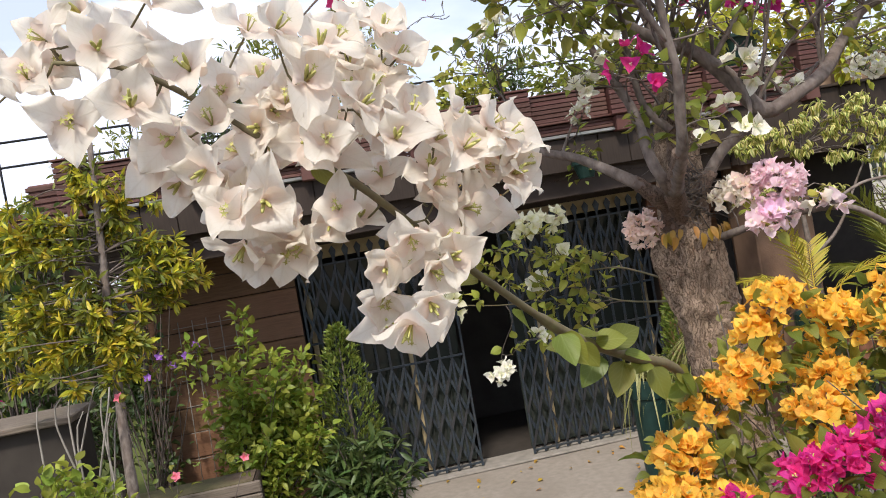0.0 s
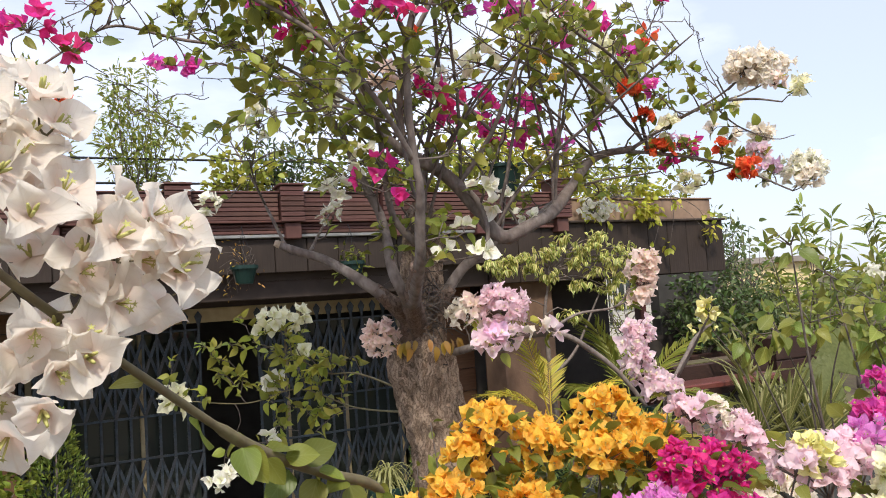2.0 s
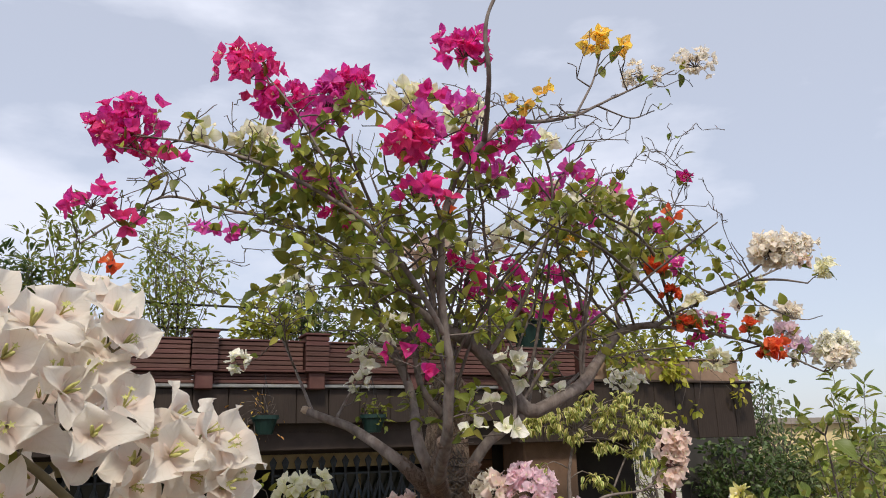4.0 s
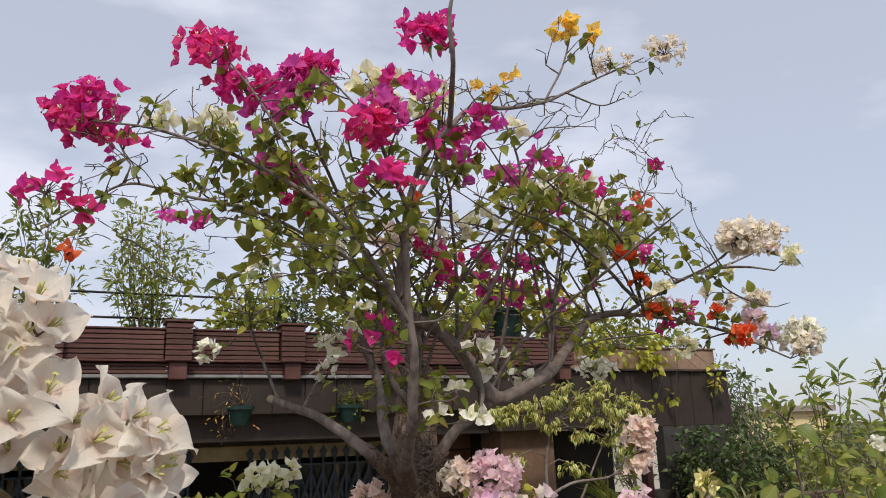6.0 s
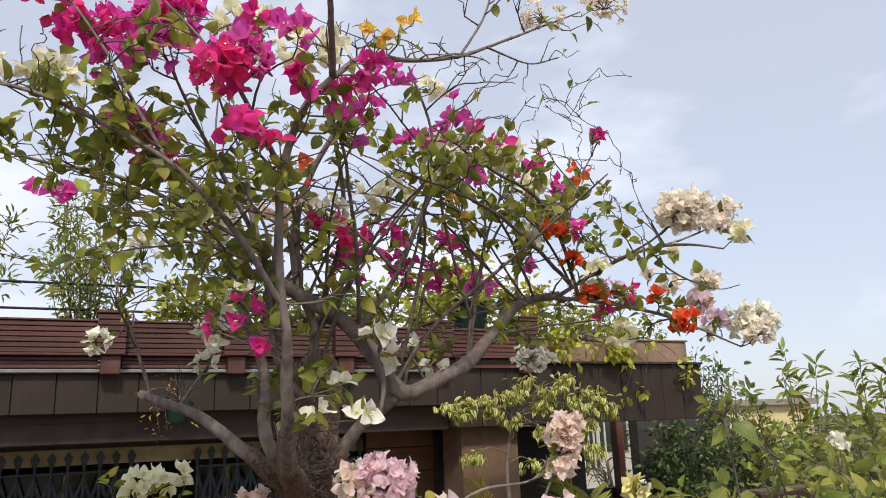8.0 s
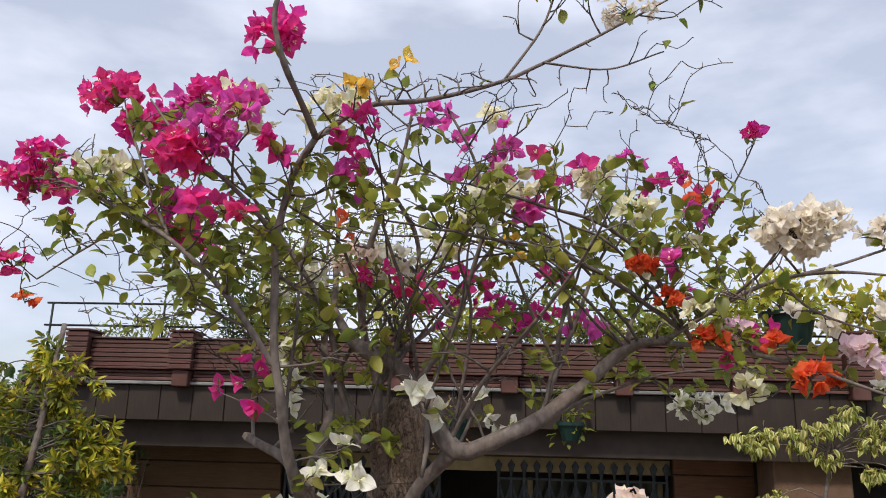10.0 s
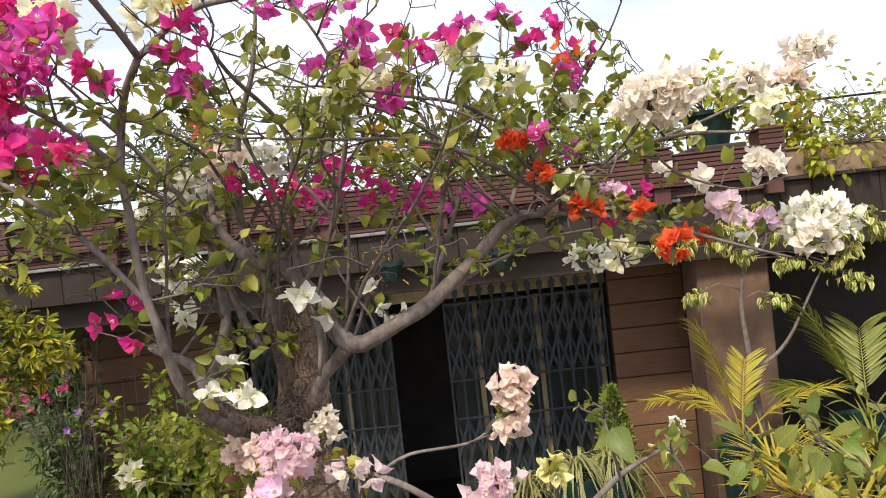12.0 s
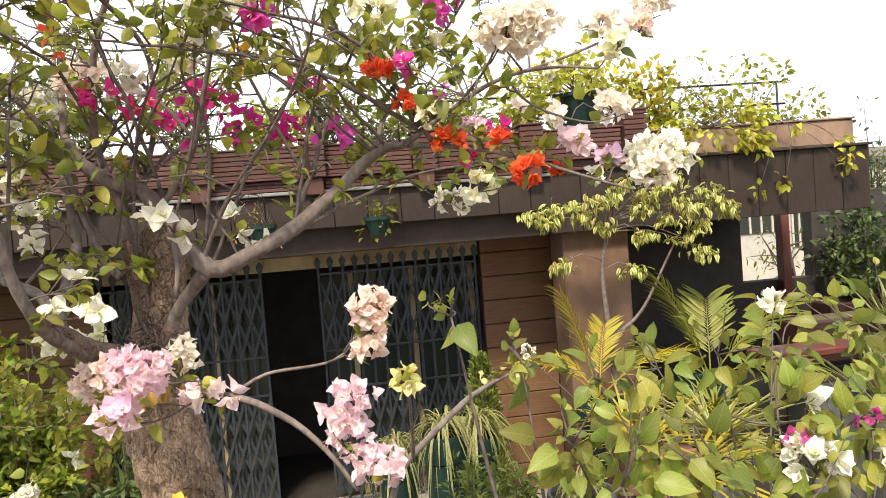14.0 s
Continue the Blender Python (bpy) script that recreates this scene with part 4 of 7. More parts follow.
def strap_plant(name, base, n, length, label, mat, spread=0.8, category="plant", tpl=None, up=0.9, low=-0.15):
    e = empty(name, base, label, category)
    made = {}
    for k in range(n):
        a = R.uniform(0, 6.28)
        d = unit((math.cos(a) * spread, math.sin(a) * spread, up * R.uniform(low, 1.5)))
        j = R.randrange(len(tpl or STRAP))
        if j not in made:
            one = Buf()
            one.add(*(tpl or STRAP)[j])
            made[j] = one.mesh("blade")
        ob = part("blade", made[j], mat, e)
        turn = along(d, np.array((-d[0] * 0.3, -d[1] * 0.3, 1.0)))
        ob.matrix_basis = Matrix.Translation(0.02 * rdir()) @ Matrix(turn.tolist()).to_4x4() @ Matrix.Scale(length * R.uniform(0.6, 1.15), 4)
    return e


def flower_pot(at, r, h, mat, label, group=""):
    p = empty("flower_pot", at, label, "flower pot", group)
    x, y, z = at
    bm = lathe([(r * 0.68, 0), (r * 0.95, h * 0.86), (r * 0.96, h * 0.862), (0.01, h * 0.865)], 28)
    for v in bm.verts:
        v.co += Vector(at)
    body = child("pot_body", bm, mat, p, smooth=False)
    rim = lathe([(r * 0.90, h * 0.868), (r * 1.05, h * 0.87), (r * 1.07, h * 0.89), (r * 1.07, h * 0.985), (r * 1.05, h), (r * 0.96, h), (r * 0.935, h * 0.985), (r * 0.93, h * 0.90)], 28)
    part("rim", rim, mat, body).location = at
    s = lathe([(0.01, h * 0.885), (r * 0.915, h * 0.89), (r * 0.6, h * 0.91), (0.012, h * 0.915)])
    for v in s.verts:
        v.co += Vector(at)
    child("soil", s, SOIL, p)
    return p


def hanging_pot(x, y, z, label):
    p = empty("hanging_pot", (x, y, z), label, "hanging pot", "pots hung under the roof edge")
    bm = lathe([(0.055, 0), (0.085, 0.10), (0.095, 0.10), (0.095, 0.125), (0.082, 0.125), (0.08, 0.10), (0.01, 0.095)], 20)
    for v in bm.verts:
        v.co += Vector((x, y, z))
    child("pot_body", bm, POT_GREEN, p)
    for k in range(3):
        a = 2 * math.pi * k / 3 + 0.4
        b = Buf()
        tube(b, [(x + 0.088 * math.cos(a), y + 0.088 * math.sin(a), z + 0.12), (x, y, z + 0.36)], [0.0016, 0.0016], 4)
        child("wire", b, RAILM, p)
    b = Buf()
    tube(b, [(x, y, z + 0.36), (x, y + 0.04, z + 0.40)], [0.003, 0.003], 5)
    child("hook", b, RAILM, p)
    return p


# yellow-green shrub against the far end of the wall
def tufted_shrub(name, base, tips, label, category, outer, inner, leaf, per, stem_r=0.012):
    """A shrub whose twigs end in rosettes of narrow leaves."""
    e = empty(name, base, label, category)
    base = np.asarray(base, float)
    lo, li = Buf(), Buf()
    pole = spline([(*base, 0.032), (*(base + (0.0, 0.03, 0.9)), 0.029), (*(base + (0.01, 0.1, 1.7)), 0.025), (*(base + (0.03, 0.2, 2.4)), 0.02), (*(base + (0.05, 0.25, 2.9)), 0.014)], 0.06)
    st = Buf()
    tube(st, *pole, 9, knots=0.2)
    child("stem", st, BARK_GREY, e)
    forks = [p for p in pole[0] if p[2] > 1.45]
    for k in range(9):                           # bare pale shoots that sag from the stem
        q = base + np.array((R.uniform(-0.45, 0.05), R.uniform(-0.1, 0.2), R.uniform(1.45, 1.62)))
        foot = base + np.array((R.uniform(-0.55, -0.1), R.uniform(-0.1, 0.15), 0.0))
        st = Buf()
        tube(st, *spline([(*foot, 0.007), (*(foot * 0.5 + q * 0.5 + 0.08 * rdir()), 0.006), (*(q - (0.03, 0, 0.12) + 0.05 * rdir()), 0.005), (*q, 0.003)], 0.05), 6, knots=0.2)
        child("bare_shoot", st, STONE, e)
    tw = Buf()
    for tp in tips:
        tp = np.asarray(tp, float)
        q = min(forks, key=lambda f: np.linalg.norm(f - tp) + 0.3 * max(0, f[2] - tp[2]))
        pts, rad = spline([(*q, stem_r * 0.5), (*(q * 0.5 + tp * 0.5 + 0.08 * rdir(0.4)), stem_r * 0.35), (*tp, 0.002)], 0.05)
        tube(tw, pts, rad, 5)
        n = len(pts)
        for s_ in (n - 1, n - 1, n - 1, n - 2, n - 2, n - 3, max(0, n - 4)):
            c = pts[max(0, s_)]
            axis = unit(pts[min(n - 1, s_ + 1)] - pts[max(0, s_ - 1)])
            for k in range(per):
                d = unit(rdir() + 0.7 * axis)
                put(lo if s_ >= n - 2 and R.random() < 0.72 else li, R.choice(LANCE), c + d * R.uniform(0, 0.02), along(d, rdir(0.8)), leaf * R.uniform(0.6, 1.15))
    child("twig_work", tw, TWIG, e)["kind"] = "stuff"
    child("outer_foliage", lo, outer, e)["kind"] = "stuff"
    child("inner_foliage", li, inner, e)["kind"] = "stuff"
    return e


lobes = [((-1.58, -1.25, 2.2), (0.24, 0.22, 0.32), 22), ((-1.06, -1.2, 2.12), (0.20, 0.2, 0.24), 18), ((-1.36, -1.25, 1.86), (0.30, 0.24, 0.20), 20), ((-1.72, -1.2, 1.8), (0.22, 0.24, 0.24), 16),
         ((-1.25, -1.2, 2.5), (0.22, 0.2, 0.22), 13), ((-1.86, -1.1, 2.3), (0.2, 0.2, 0.3), 12), ((-1.45, -1.25, 1.66), (0.34, 0.22, 0.10), 9)]
tufted_shrub("golden_shrub", (-1.30, -1.42, 0), [p for c, r, n in lobes for p in spread_tops(c, r, n, -0.8)] + [(-1.12, -1.2, 2.66), (-1.36, -1.2, 2.74), (-0.84, -1.1, 2.16), (-0.80, -1.1, 2.06), (-0.92, -1.1, 2.3), (-1.75, -1.1, 2.6), (-0.98, -1.15, 2.52)],
             "golden-leaved shrub with rosettes of narrow leaves on a leaning pole-like stem", "shrub", LEAF_YELLOW, LEAF, 0.068, 9)
leafy_plant("corner_vine", (-1.62, 0.55, 0), [(-1.64 + R.gauss(0, 0.07), 0.52 + R.gauss(0, 0.06), z) for z in np.linspace(0.5, 2.35, 26)] + spread_tops((-1.7, 0.4, 2.15), (0.3, 0.2, 0.25), 14, -0.8),
            "dark leafy vine climbing the wall corner", "vine", [LEAF_DEEP], 0.06, 16, LEAVES, 0.006, tuft=0.08)
leafy_plant("climbing_shrub", (-2.35, -0.1, 0), spread_tops((-2.25, 0.1, 2.42), (0.5, 0.35, 0.34), 34, -0.8),
            "dense dark green climber hanging at the roof corner", "climber", [LEAF_DEEP], 0.085, 30, LEAVES, 0.010, tuft=0.15)
leafy_plant("green_shrub", (-0.95, -0.1, 0), spread_tops((-0.70, -0.2, 0.85), (0.46, 0.35, 0.62), 44, -0.5) + [(-0.77, 0, 1.7), (-0.75, 0, 1.55), (-1.15, 0, 1.52), (-0.4, 0, 1.35), (-0.55, -0.1, 1.15), (-0.9, -0.1, 1.4)],
            "bright green leafy shrub before the boarded wall", "shrub", [LEAF_BRIGHT], 0.066, 88, LEAVES, 0.007, tuft=0.10)
leafy_plant("low_shrub", (-1.55, -1.6, 0), spread_tops((-1.62, -1.55, 0.84), (0.5, 0.25, 0.46), 56, -0.5), "low light green shrub before the wooden trough", "shrub", [LEAF_BRIGHT], 0.07, 40, LEAVES, 0.006, tuft=0.1)
leafy_plant("broadleaf_shrub", (-0.12, -0.35, 0), spread_tops((-0.12, -0.35, 0.42), (0.40, 0.32, 0.45), 40, -0.5),
            "dark glossy broadleaf bush beside the gate", "bush", [LEAF_DEEP], 0.11, 34, LANCE, 0.006, tuft=0.07, droop=0.5)


def thuja(at, h, r, label):
    e = empty("thuja", at, label, "conifer")
    b, st = Buf(), Buf()
    at = np.asarray(at, float)
    tube(st, [at, at + (0, 0, h * 0.9)], [0.02, 0.004], 6)
    for k in range(1100):
        z = h * (0.08 + 0.92 * R.random() ** 0.85)
        rr = r * (1 - (z / h) ** 2.2) ** 0.6 * R.uniform(0.55, 1.0) + 0.01
        a = R.uniform(0, 6.28)
        q = at + np.array((rr * math.cos(a), rr * math.sin(a), z))
        d = unit((math.cos(a) * 0.6, math.sin(a) * 0.6, 0.9))
        for j in range(3):
            put(b, R.choice(LANCE), q + 0.015 * rdir(), along(unit(d + 0.6 * rdir()), rdir()), R.uniform(0.028, 0.05))
    child("trunk", st, TWIG, e)
    child("foliage", b, LEAF_THUJA, e)["kind"] = "stuff"
    return e


thuja((-0.13, 0.2, 0), 1.5, 0.24, "small bright green conical thuja by the gate")
thuja((2.55, 0.15, 0), 1.28, 0.16, "slender green thuja at the gate's end")

# by the trunk's foot and the pillar: arching striped plants, palms
spider_plant((1.80, -0.9, 0.94), 110, 0.36, "arching striped spider plant in a tall pot", LEAF_STRIPE)
spider_plant((2.05, -1.3, 1.16), 120, 0.36, "arching striped spider plant with hanging runners", LEAF_STRIPE)
spider_plant((2.35, -0.7, 0.98), 120, 0.42, "arching striped spider plant before the boarded wall", LEAF_STRIPE)
for px, py in ((1.80, -0.9), (2.35, -0.7)):
    flower_pot((px, py, 0.0), 0.13, 0.92, POT_GREEN, "tall dark green pot holding a spider plant", "tall pots")
flower_pot((2.05, -1.3, 0.0), 0.12, 1.14, POT_GREEN, "tall dark green pot holding a spider plant", "tall pots")
palm("areca_palm", (3.18, -0.75, 1.08), 0, 0.7, "yellow-green areca palm before the pillar", leaflet=0.17, mat=LEAF_PALM,
     arcs=[(-0.22, -0.05, 0.98, 0.85, 0.12), (-0.62, -0.1, 0.78, 0.72, 0.35), (0.5, -0.2, 0.62, 0.70, 0.30), (0.75, -0.4, 0.25, 0.72, 0.42), (-0.35, 0.4, 0.8, 0.6, 0.4), (0.15, 0.2, 0.9, 0.6, 0.2)])
flower_pot((3.18, -0.75, 0.0), 0.15, 1.08, POT_GREEN, "large dark green pot with a palm", "tall pots")
strap_plant("grassy_rosette", (3.25, -1.05, 0.98), 110, 0.36, "low rosette of narrow yellow-green leaves before the palm", LEAF_PALM, 1.0, tpl=NEEDLE, up=0.9)
strap_plant("grassy_rosette", (3.85, -1.0, 0.98), 110, 0.40, "low rosette of narrow green leaves before the palm", LEAF_FAN, 1.0, tpl=NEEDLE, up=0.9)
for px, py in ((3.25, -1.05), (3.85, -1.0)):
    flower_pot((px, py, 0.0), 0.14, 0.98, POT_CLAY, "tall brown pot holding a grassy rosette", "tall pots")
palm("fan_palm", (4.02, -0.65, 1.1), 0, 0.7, "green palm with long comb-like fronds by the porch", leaflet=0.27, mat=LEAF_FAN,
     arcs=[(-0.30, 0.0, 0.9, 0.78, 0.08), (0.55, -0.1, 0.8, 0.78, 0.18), (0.15, 0.3, 0.9, 0.66, 0.15), (0.75, -0.3, 0.45, 0.6, 0.35), (-0.6, 0.2, 0.6, 0.55, 0.3)])
flower_pot((4.0, -0.65, 0.0), 0.2, 1.1, POT_GREEN, "dark green pot with a palm", "tall pots")
strap_plant("dracaena", (3.62, -1.45, 0.95), 90, 0.55, "dense rosette of narrow yellow-striped leaves", LEAF_STRIPE, 1.0, tpl=NEEDLE, up=0.8)
strap_plant("dracaena", (3.35, -1.7, 0.85), 90, 0.55, "dense rosette of narrow yellow-striped leaves", LEAF_PALM, 1.0, tpl=NEEDLE, up=0.9)
for px, py, hh in ((3.62, -1.45, 0.95), (3.35, -1.7, 0.85)):
    flower_pot((px, py, 0.0), 0.2, hh, POT_GREY, "tall grey pot holding a striped rosette", "tall pots")
strap_plant("snake_plant", (5.72, -0.27, 1.13), 46, 0.52, "upright striped sword-leaved plant on the porch wall", LEAF_STRIPE, 0.45, up=1.2, tpl=SWORD)
strap_plant("snake_plant", (6.0, -0.75, 0.55), 60, 0.7, "upright striped sword-leaved plant beside the porch", LEAF_STRIPE, 0.5, up=1.2, tpl=SWORD)
fp = empty("fan_palm", (6.6, -0.75, 0.55), "young palm with broad pleated fan leaves by the porch end", "palm")
for fx, fz, size, swing, face in ((6.42, 1.02, 0.46, 2.7, -0.5), (6.72, 1.2, 0.5, 1.75, -0.3), (6.95, 0.98, 0.45, 0.9, 0.1), (6.55, 0.82, 0.36, 3.3, -0.2)):
    b = Buf()
    hub = np.array((fx, -0.78, fz - 0.12))
    tube(b, *spline([(6.6, -0.75, 0.55, 0.009), (*(hub * 0.5 + np.array((6.6, -0.75, 0.6)) * 0.5), 0.008), (*hub, 0.006)], 0.05), 6)
    t = facing(unit((face, -1, 0.25)), 0.0)
    ribs = 34
    vv, ff = [], []
    for i in range(ribs + 1):
        a = swing - 1.1 + 2.2 * i / ribs
        rad = size * (0.96 + 0.06 * math.sin(9.1 * i)) * (1 - 0.12 * abs(i / ribs - 0.5))
        for j in range(4):
            q = 0.03 + rad * j / 3
            vv.append(hub + t @ np.array((math.cos(a) * q, math.sin(a) * q, (0.024 if i % 2 else -0.024) * j / 3 * (1.0 if j < 3 else 1.3) - 0.05 * (j / 3) ** 2)))
    for i in range(ribs):
        for j in range(3):
            ff.append((i * 4 + j, i * 4 + j + 1, (i + 1) * 4 + j + 1, (i + 1) * 4 + j))
    b.add(np.array(vv), ff, None, 0)
    child("fan_leaf", b, LEAF_FANLEAF, fp)
for px in (5.25, 5.62):
    strap_plant("snake_plant", (px, -0.78, 0.72), 60, 0.62, "upright sword-leaved plant with yellow margins beside the porch", LEAF_STRIPE, 0.42, up=1.2, tpl=SWORD)
    flower_pot((px, -0.78, 0.0), 0.16, 0.74, POT_GREY, "weathered grey pot beside the porch", "pots beside the porch")
for bx0, bx1, bt in ((5.15, 6.4, 1.28), (6.54, 7.47, 1.45)):
    pb = empty("porch_planter", ((bx0 + bx1) / 2, 0.2, 0), "dark red-brown box planter behind the porch wall", "planter", "planters in the porch")
    child("box_body", box(bx0, bx1, 0.08, 0.36, 0.0, bt, 0.01), DARKRED, pb)
    for k in range(6):
        child("slat", box(bx0 - 0.01, bx1 + 0.01, 0.058, 0.078, 0.03 + k * bt / 6.1, 0.03 + (k + 0.93) * bt / 6.1, 0.005), DARKRED, pb)
    child("soil", box(bx0 + 0.03, bx1 - 0.03, 0.1, 0.34, bt + 0.001, bt + 0.01), SOIL, pb)
flower_pot((5.72, -0.265, 1.02), 0.065, 0.125, STONE, "small pale pot on the porch wall", "pots beside the porch")
for px, py in ((6.0, -0.75), (6.45, -0.8)):
    flower_pot((px, py, 0.0), 0.2, 0.56, POT_GREY, "weathered grey pot beside the porch", "pots beside the porch")
crate = empty("planter_box", (6.62, 1.2, 0), "dark red-brown wooden planter box standing inside the porch", "planter")
child("box_body", box(6.14, 7.1, 1.06, 1.36, 0.0, 1.24, 0.01), DARKRED, crate)
for k in range(6):
    child("slat", box(6.13, 7.11, 1.04, 1.058, 0.05 + k * 0.2, 0.235 + k * 0.2, 0.005), DARKRED, crate)
leafy_plant("box_shrub", (6.62, 1.2, 1.2), spread_tops((6.75, 1.1, 1.72), (0.72, 0.3, 0.62), 52, -0.7), "loose green shrub growing from the planter box", "shrub", [LEAF_DEEP], 0.07, 24, LEAVES, 0.006)
# variegated small tree at the pillar
vt = empty("variegated_tree", (3.4, -0.5, 0), "small bare-stemmed tree with drooping bunches of cream-edged leaves", "tree")
vs, vl = Buf(), Buf()
stem_line = spline([(3.42, -0.5, 0, 0.03), (3.4, -0.5, 0.9, 0.026), (3.37, -0.5, 1.45, 0.022), (3.34, -0.52, 1.9, 0.014), (3.4, -0.55, 2.25, 0.007)], 0.06)
tube(vs, *stem_line, 8, knots=0.15)
tube(vs, *spline([(3.37, -0.5, 1.42, 0.016), (3.6, -0.52, 1.6, 0.012), (3.8, -0.55, 1.95, 0.008), (3.95, -0.6, 2.25, 0.004)], 0.05), 7, knots=0.15)
bunches = [(3.05, -0.55, 1.98), (3.57, -0.55, 1.90), (2.85, -0.6, 2.33), (3.0, -0.6, 2.36), (3.2, -0.6, 2.30), (3.42, -0.6, 2.42), (3.6, -0.62, 2.32), (3.75, -0.62, 2.46), (3.9, -0.6, 2.36),
           (4.1, -0.6, 2.42), (3.62, -0.6, 2.14), (3.9, -0.6, 2.1), (4.04, -0.6, 2.18), (4.25, -0.6, 2.28), (4.05, -0.6, 2.0), (3.35, -0.6, 2.22), (3.5, -0.6, 2.5), (3.85, -0.6, 2.52), (3.3, -0.62, 2.4), (3.68, -0.6, 2.4), (4.0, -0.62, 2.3), (3.8, -0.6, 2.24), (4.18, -0.6, 2.34), (3.12, -0.6, 2.38), (2.93, -0.6, 2.28)]
for q in bunches:
    q = np.array(q)
    near = min((p for p in stem_line[0]), key=lambda p: np.linalg.norm(p - q))
    tube(vs, *spline([(*near, 0.005), (*(near * 0.5 + q * 0.5 + (0, 0, 0.06)), 0.004), (*q, 0.003)], 0.06), 5)
    for k in range(46):
        a = R.uniform(0, 6.28)
        d = unit((math.cos(a) * 0.7, math.sin(a) * 0.7, -0.6 + R.uniform(-0.7, 0.7)))
        put(vl, R.choice(BROAD), q + np.array((R.gauss(0, 0.045), R.gauss(0, 0.045), R.gauss(0, 0.025))), along(d, np.array((d[0] * 0.5, d[1] * 0.5, 1)) + 0.5 * rdir()), R.uniform(0.042, 0.072))
child("stem", vs, BARK_GREY, vt)
child("foliage", vl, LEAF_VARIEG, vt)["kind"] = "stuff"

# roof terrace plants
leafy_plant("roof_shrub", (-0.3, 0.55, 2.66), spread_tops((-0.3, 0.5, 3.45), (0.35, 0.3, 0.55), 26, -0.7), "loose green shrub on the roof terrace", "shrub", [LEAF], 0.075, 44, LANCE, 0.006)
leafy_plant("roof_shrub", (-0.75, 0.6, 2.66), spread_tops((-0.75, 0.5, 3.3), (0.35, 0.3, 0.45), 22, -0.7), "loose green shrub on the roof terrace", "shrub", [LEAF_DEEP], 0.075, 46, LANCE, 0.006)
leafy_plant("feathery_shrub", (0.5, 0.5, 2.66), spread_tops((0.45, 0.45, 3.55), (0.42, 0.3, 0.55), 26, -0.5), "pale feathery willow-leaved shrub on the roof terrace", "shrub", [LEAF_LIME], 0.065, 60, LANCE, 0.005, droop=0.8)
strap_plant("agave", (0.85, 0.3, 2.95), 34, 0.30, "grey-green agave rosette in a pot on the roof", LEAF_DEEP, 0.9, up=1.0)
flower_pot((0.85, 0.3, 2.70), 0.14, 0.26, POT_CLAY, "terracotta pot on the roof edge", "pots on the roof")
leafy_plant("roof_shrub", (1.5, 0.4, 2.9), spread_tops((1.5, 0.4, 3.2), (0.28, 0.25, 0.3), 20, -0.6), "dense dark green bush on the roof terrace", "bush", [LEAF_DEEP], 0.06, 42, LANCE, 0.005)
flower_pot((1.5, 0.4, 2.665), 0.18, 0.26, POT_GREEN, "wide green plastic pot on the roof", "pots on the roof")
flower_pot((3.55, 0.35, 3.0), 0.20, 0.26, POT_GREEN, "green plastic pot raised above the roof edge", "pots on the roof")
tagged(part("pot_stand", box(3.35, 3.75, 0.15, 0.55, 2.66, 2.998, 0.01), BEAM), "dark box stand on the roof", "stand")
leafy_plant("roof_shrub", (3.55, 0.35, 3.22), spread_tops((3.5, 0.35, 3.32), (0.6, 0.3, 0.32), 30, -0.3), "yellow-green bush in a raised pot", "bush", [LEAF_FRESH], 0.07, 18, LEAVES, 0.006)
leafy_plant("roof_shrub", (4.15, 0.35, 2.7), spread_tops((4.1, 0.35, 3.15), (0.4, 0.3, 0.36), 22, -0.6), "golden-green bush on the roof terrace", "bush", [LEAF_YELLOW], 0.075, 18, LEAVES, 0.006)
leafy_plant("roof_shrub", (2.6, 0.5, 2.7), spread_tops((2.6, 0.5, 3.1), (0.45, 0.3, 0.34), 18, -0.5), "green bush on the roof terrace", "bush", [LEAF_GOLD], 0.065, 18, LEAVES, 0.006)
leafy_plant("roof_shrub", (-1.5, 0.5, 2.7), spread_tops((-1.5, 0.5, 3.05), (0.5, 0.3, 0.35), 22, -0.5), "straggling green bush on the roof terrace", "bush", [LEAF], 0.07, 24, LANCE, 0.006)
for rx, rw, rh, rm in ((1.15, 0.28, 0.22, LEAF_GOLD), (1.95, 0.34, 0.26, LEAF), (2.5, 0.25, 0.16, LEAF_LIME), (3.05, 0.25, 0.15, LEAF_GOLD)):
    leafy_plant("roof_shrub", (rx, 0.1, 2.9), spread_tops((rx, 0.12, 3.08), (rw, 0.15, rh), 20, -0.5), "loose light green plant growing in the roof trough", "bush", [rm], 0.06, 20, LEAVES, 0.004, group="plants in the roof troughs")
leafy_plant("trailing_vine", (4.9, 0.2, 2.7), spread_tops((4.75, 0.15, 3.08), (0.78, 0.25, 0.50), 46, -0.5), "airy yellow-green vine over the beige roof edge", "vine", [LEAF_GOLD], 0.055, 20, LEAVES, 0.004, droop=0.5, tuft=0.10)
spill = [(4.12 + R.gauss(0, 0.07), -0.29, 2.84 + R.uniform(-0.14, 0.12)) for _ in range(9)] + [(4.62 + R.gauss(0, 0.10), -0.29, 2.86 + R.uniform(-0.12, 0.12)) for _ in range(11)] + [(4.68 + R.gauss(0, 0.03), -0.30, 2.74 + R.uniform(-0.06, 0.04)) for _ in range(3)]
leafy_plant("hanging_vine", (4.4, -0.12, 2.89), spill, "bright yellow-green vine spilling over the beige roof edge", "vine", [LEAF_FRESH], 0.066, 13, LEAVES, 0.0035, droop=0.9, tuft=0.07, stem_lift=1.5)
strand = [(4.66, -0.31, 2.38), (4.88, -0.31, 2.44), (5.38, -0.30, 2.52), (5.40, -0.30, 2.60), (5.36, -0.30, 2.72), (5.0, -0.29, 2.84)]
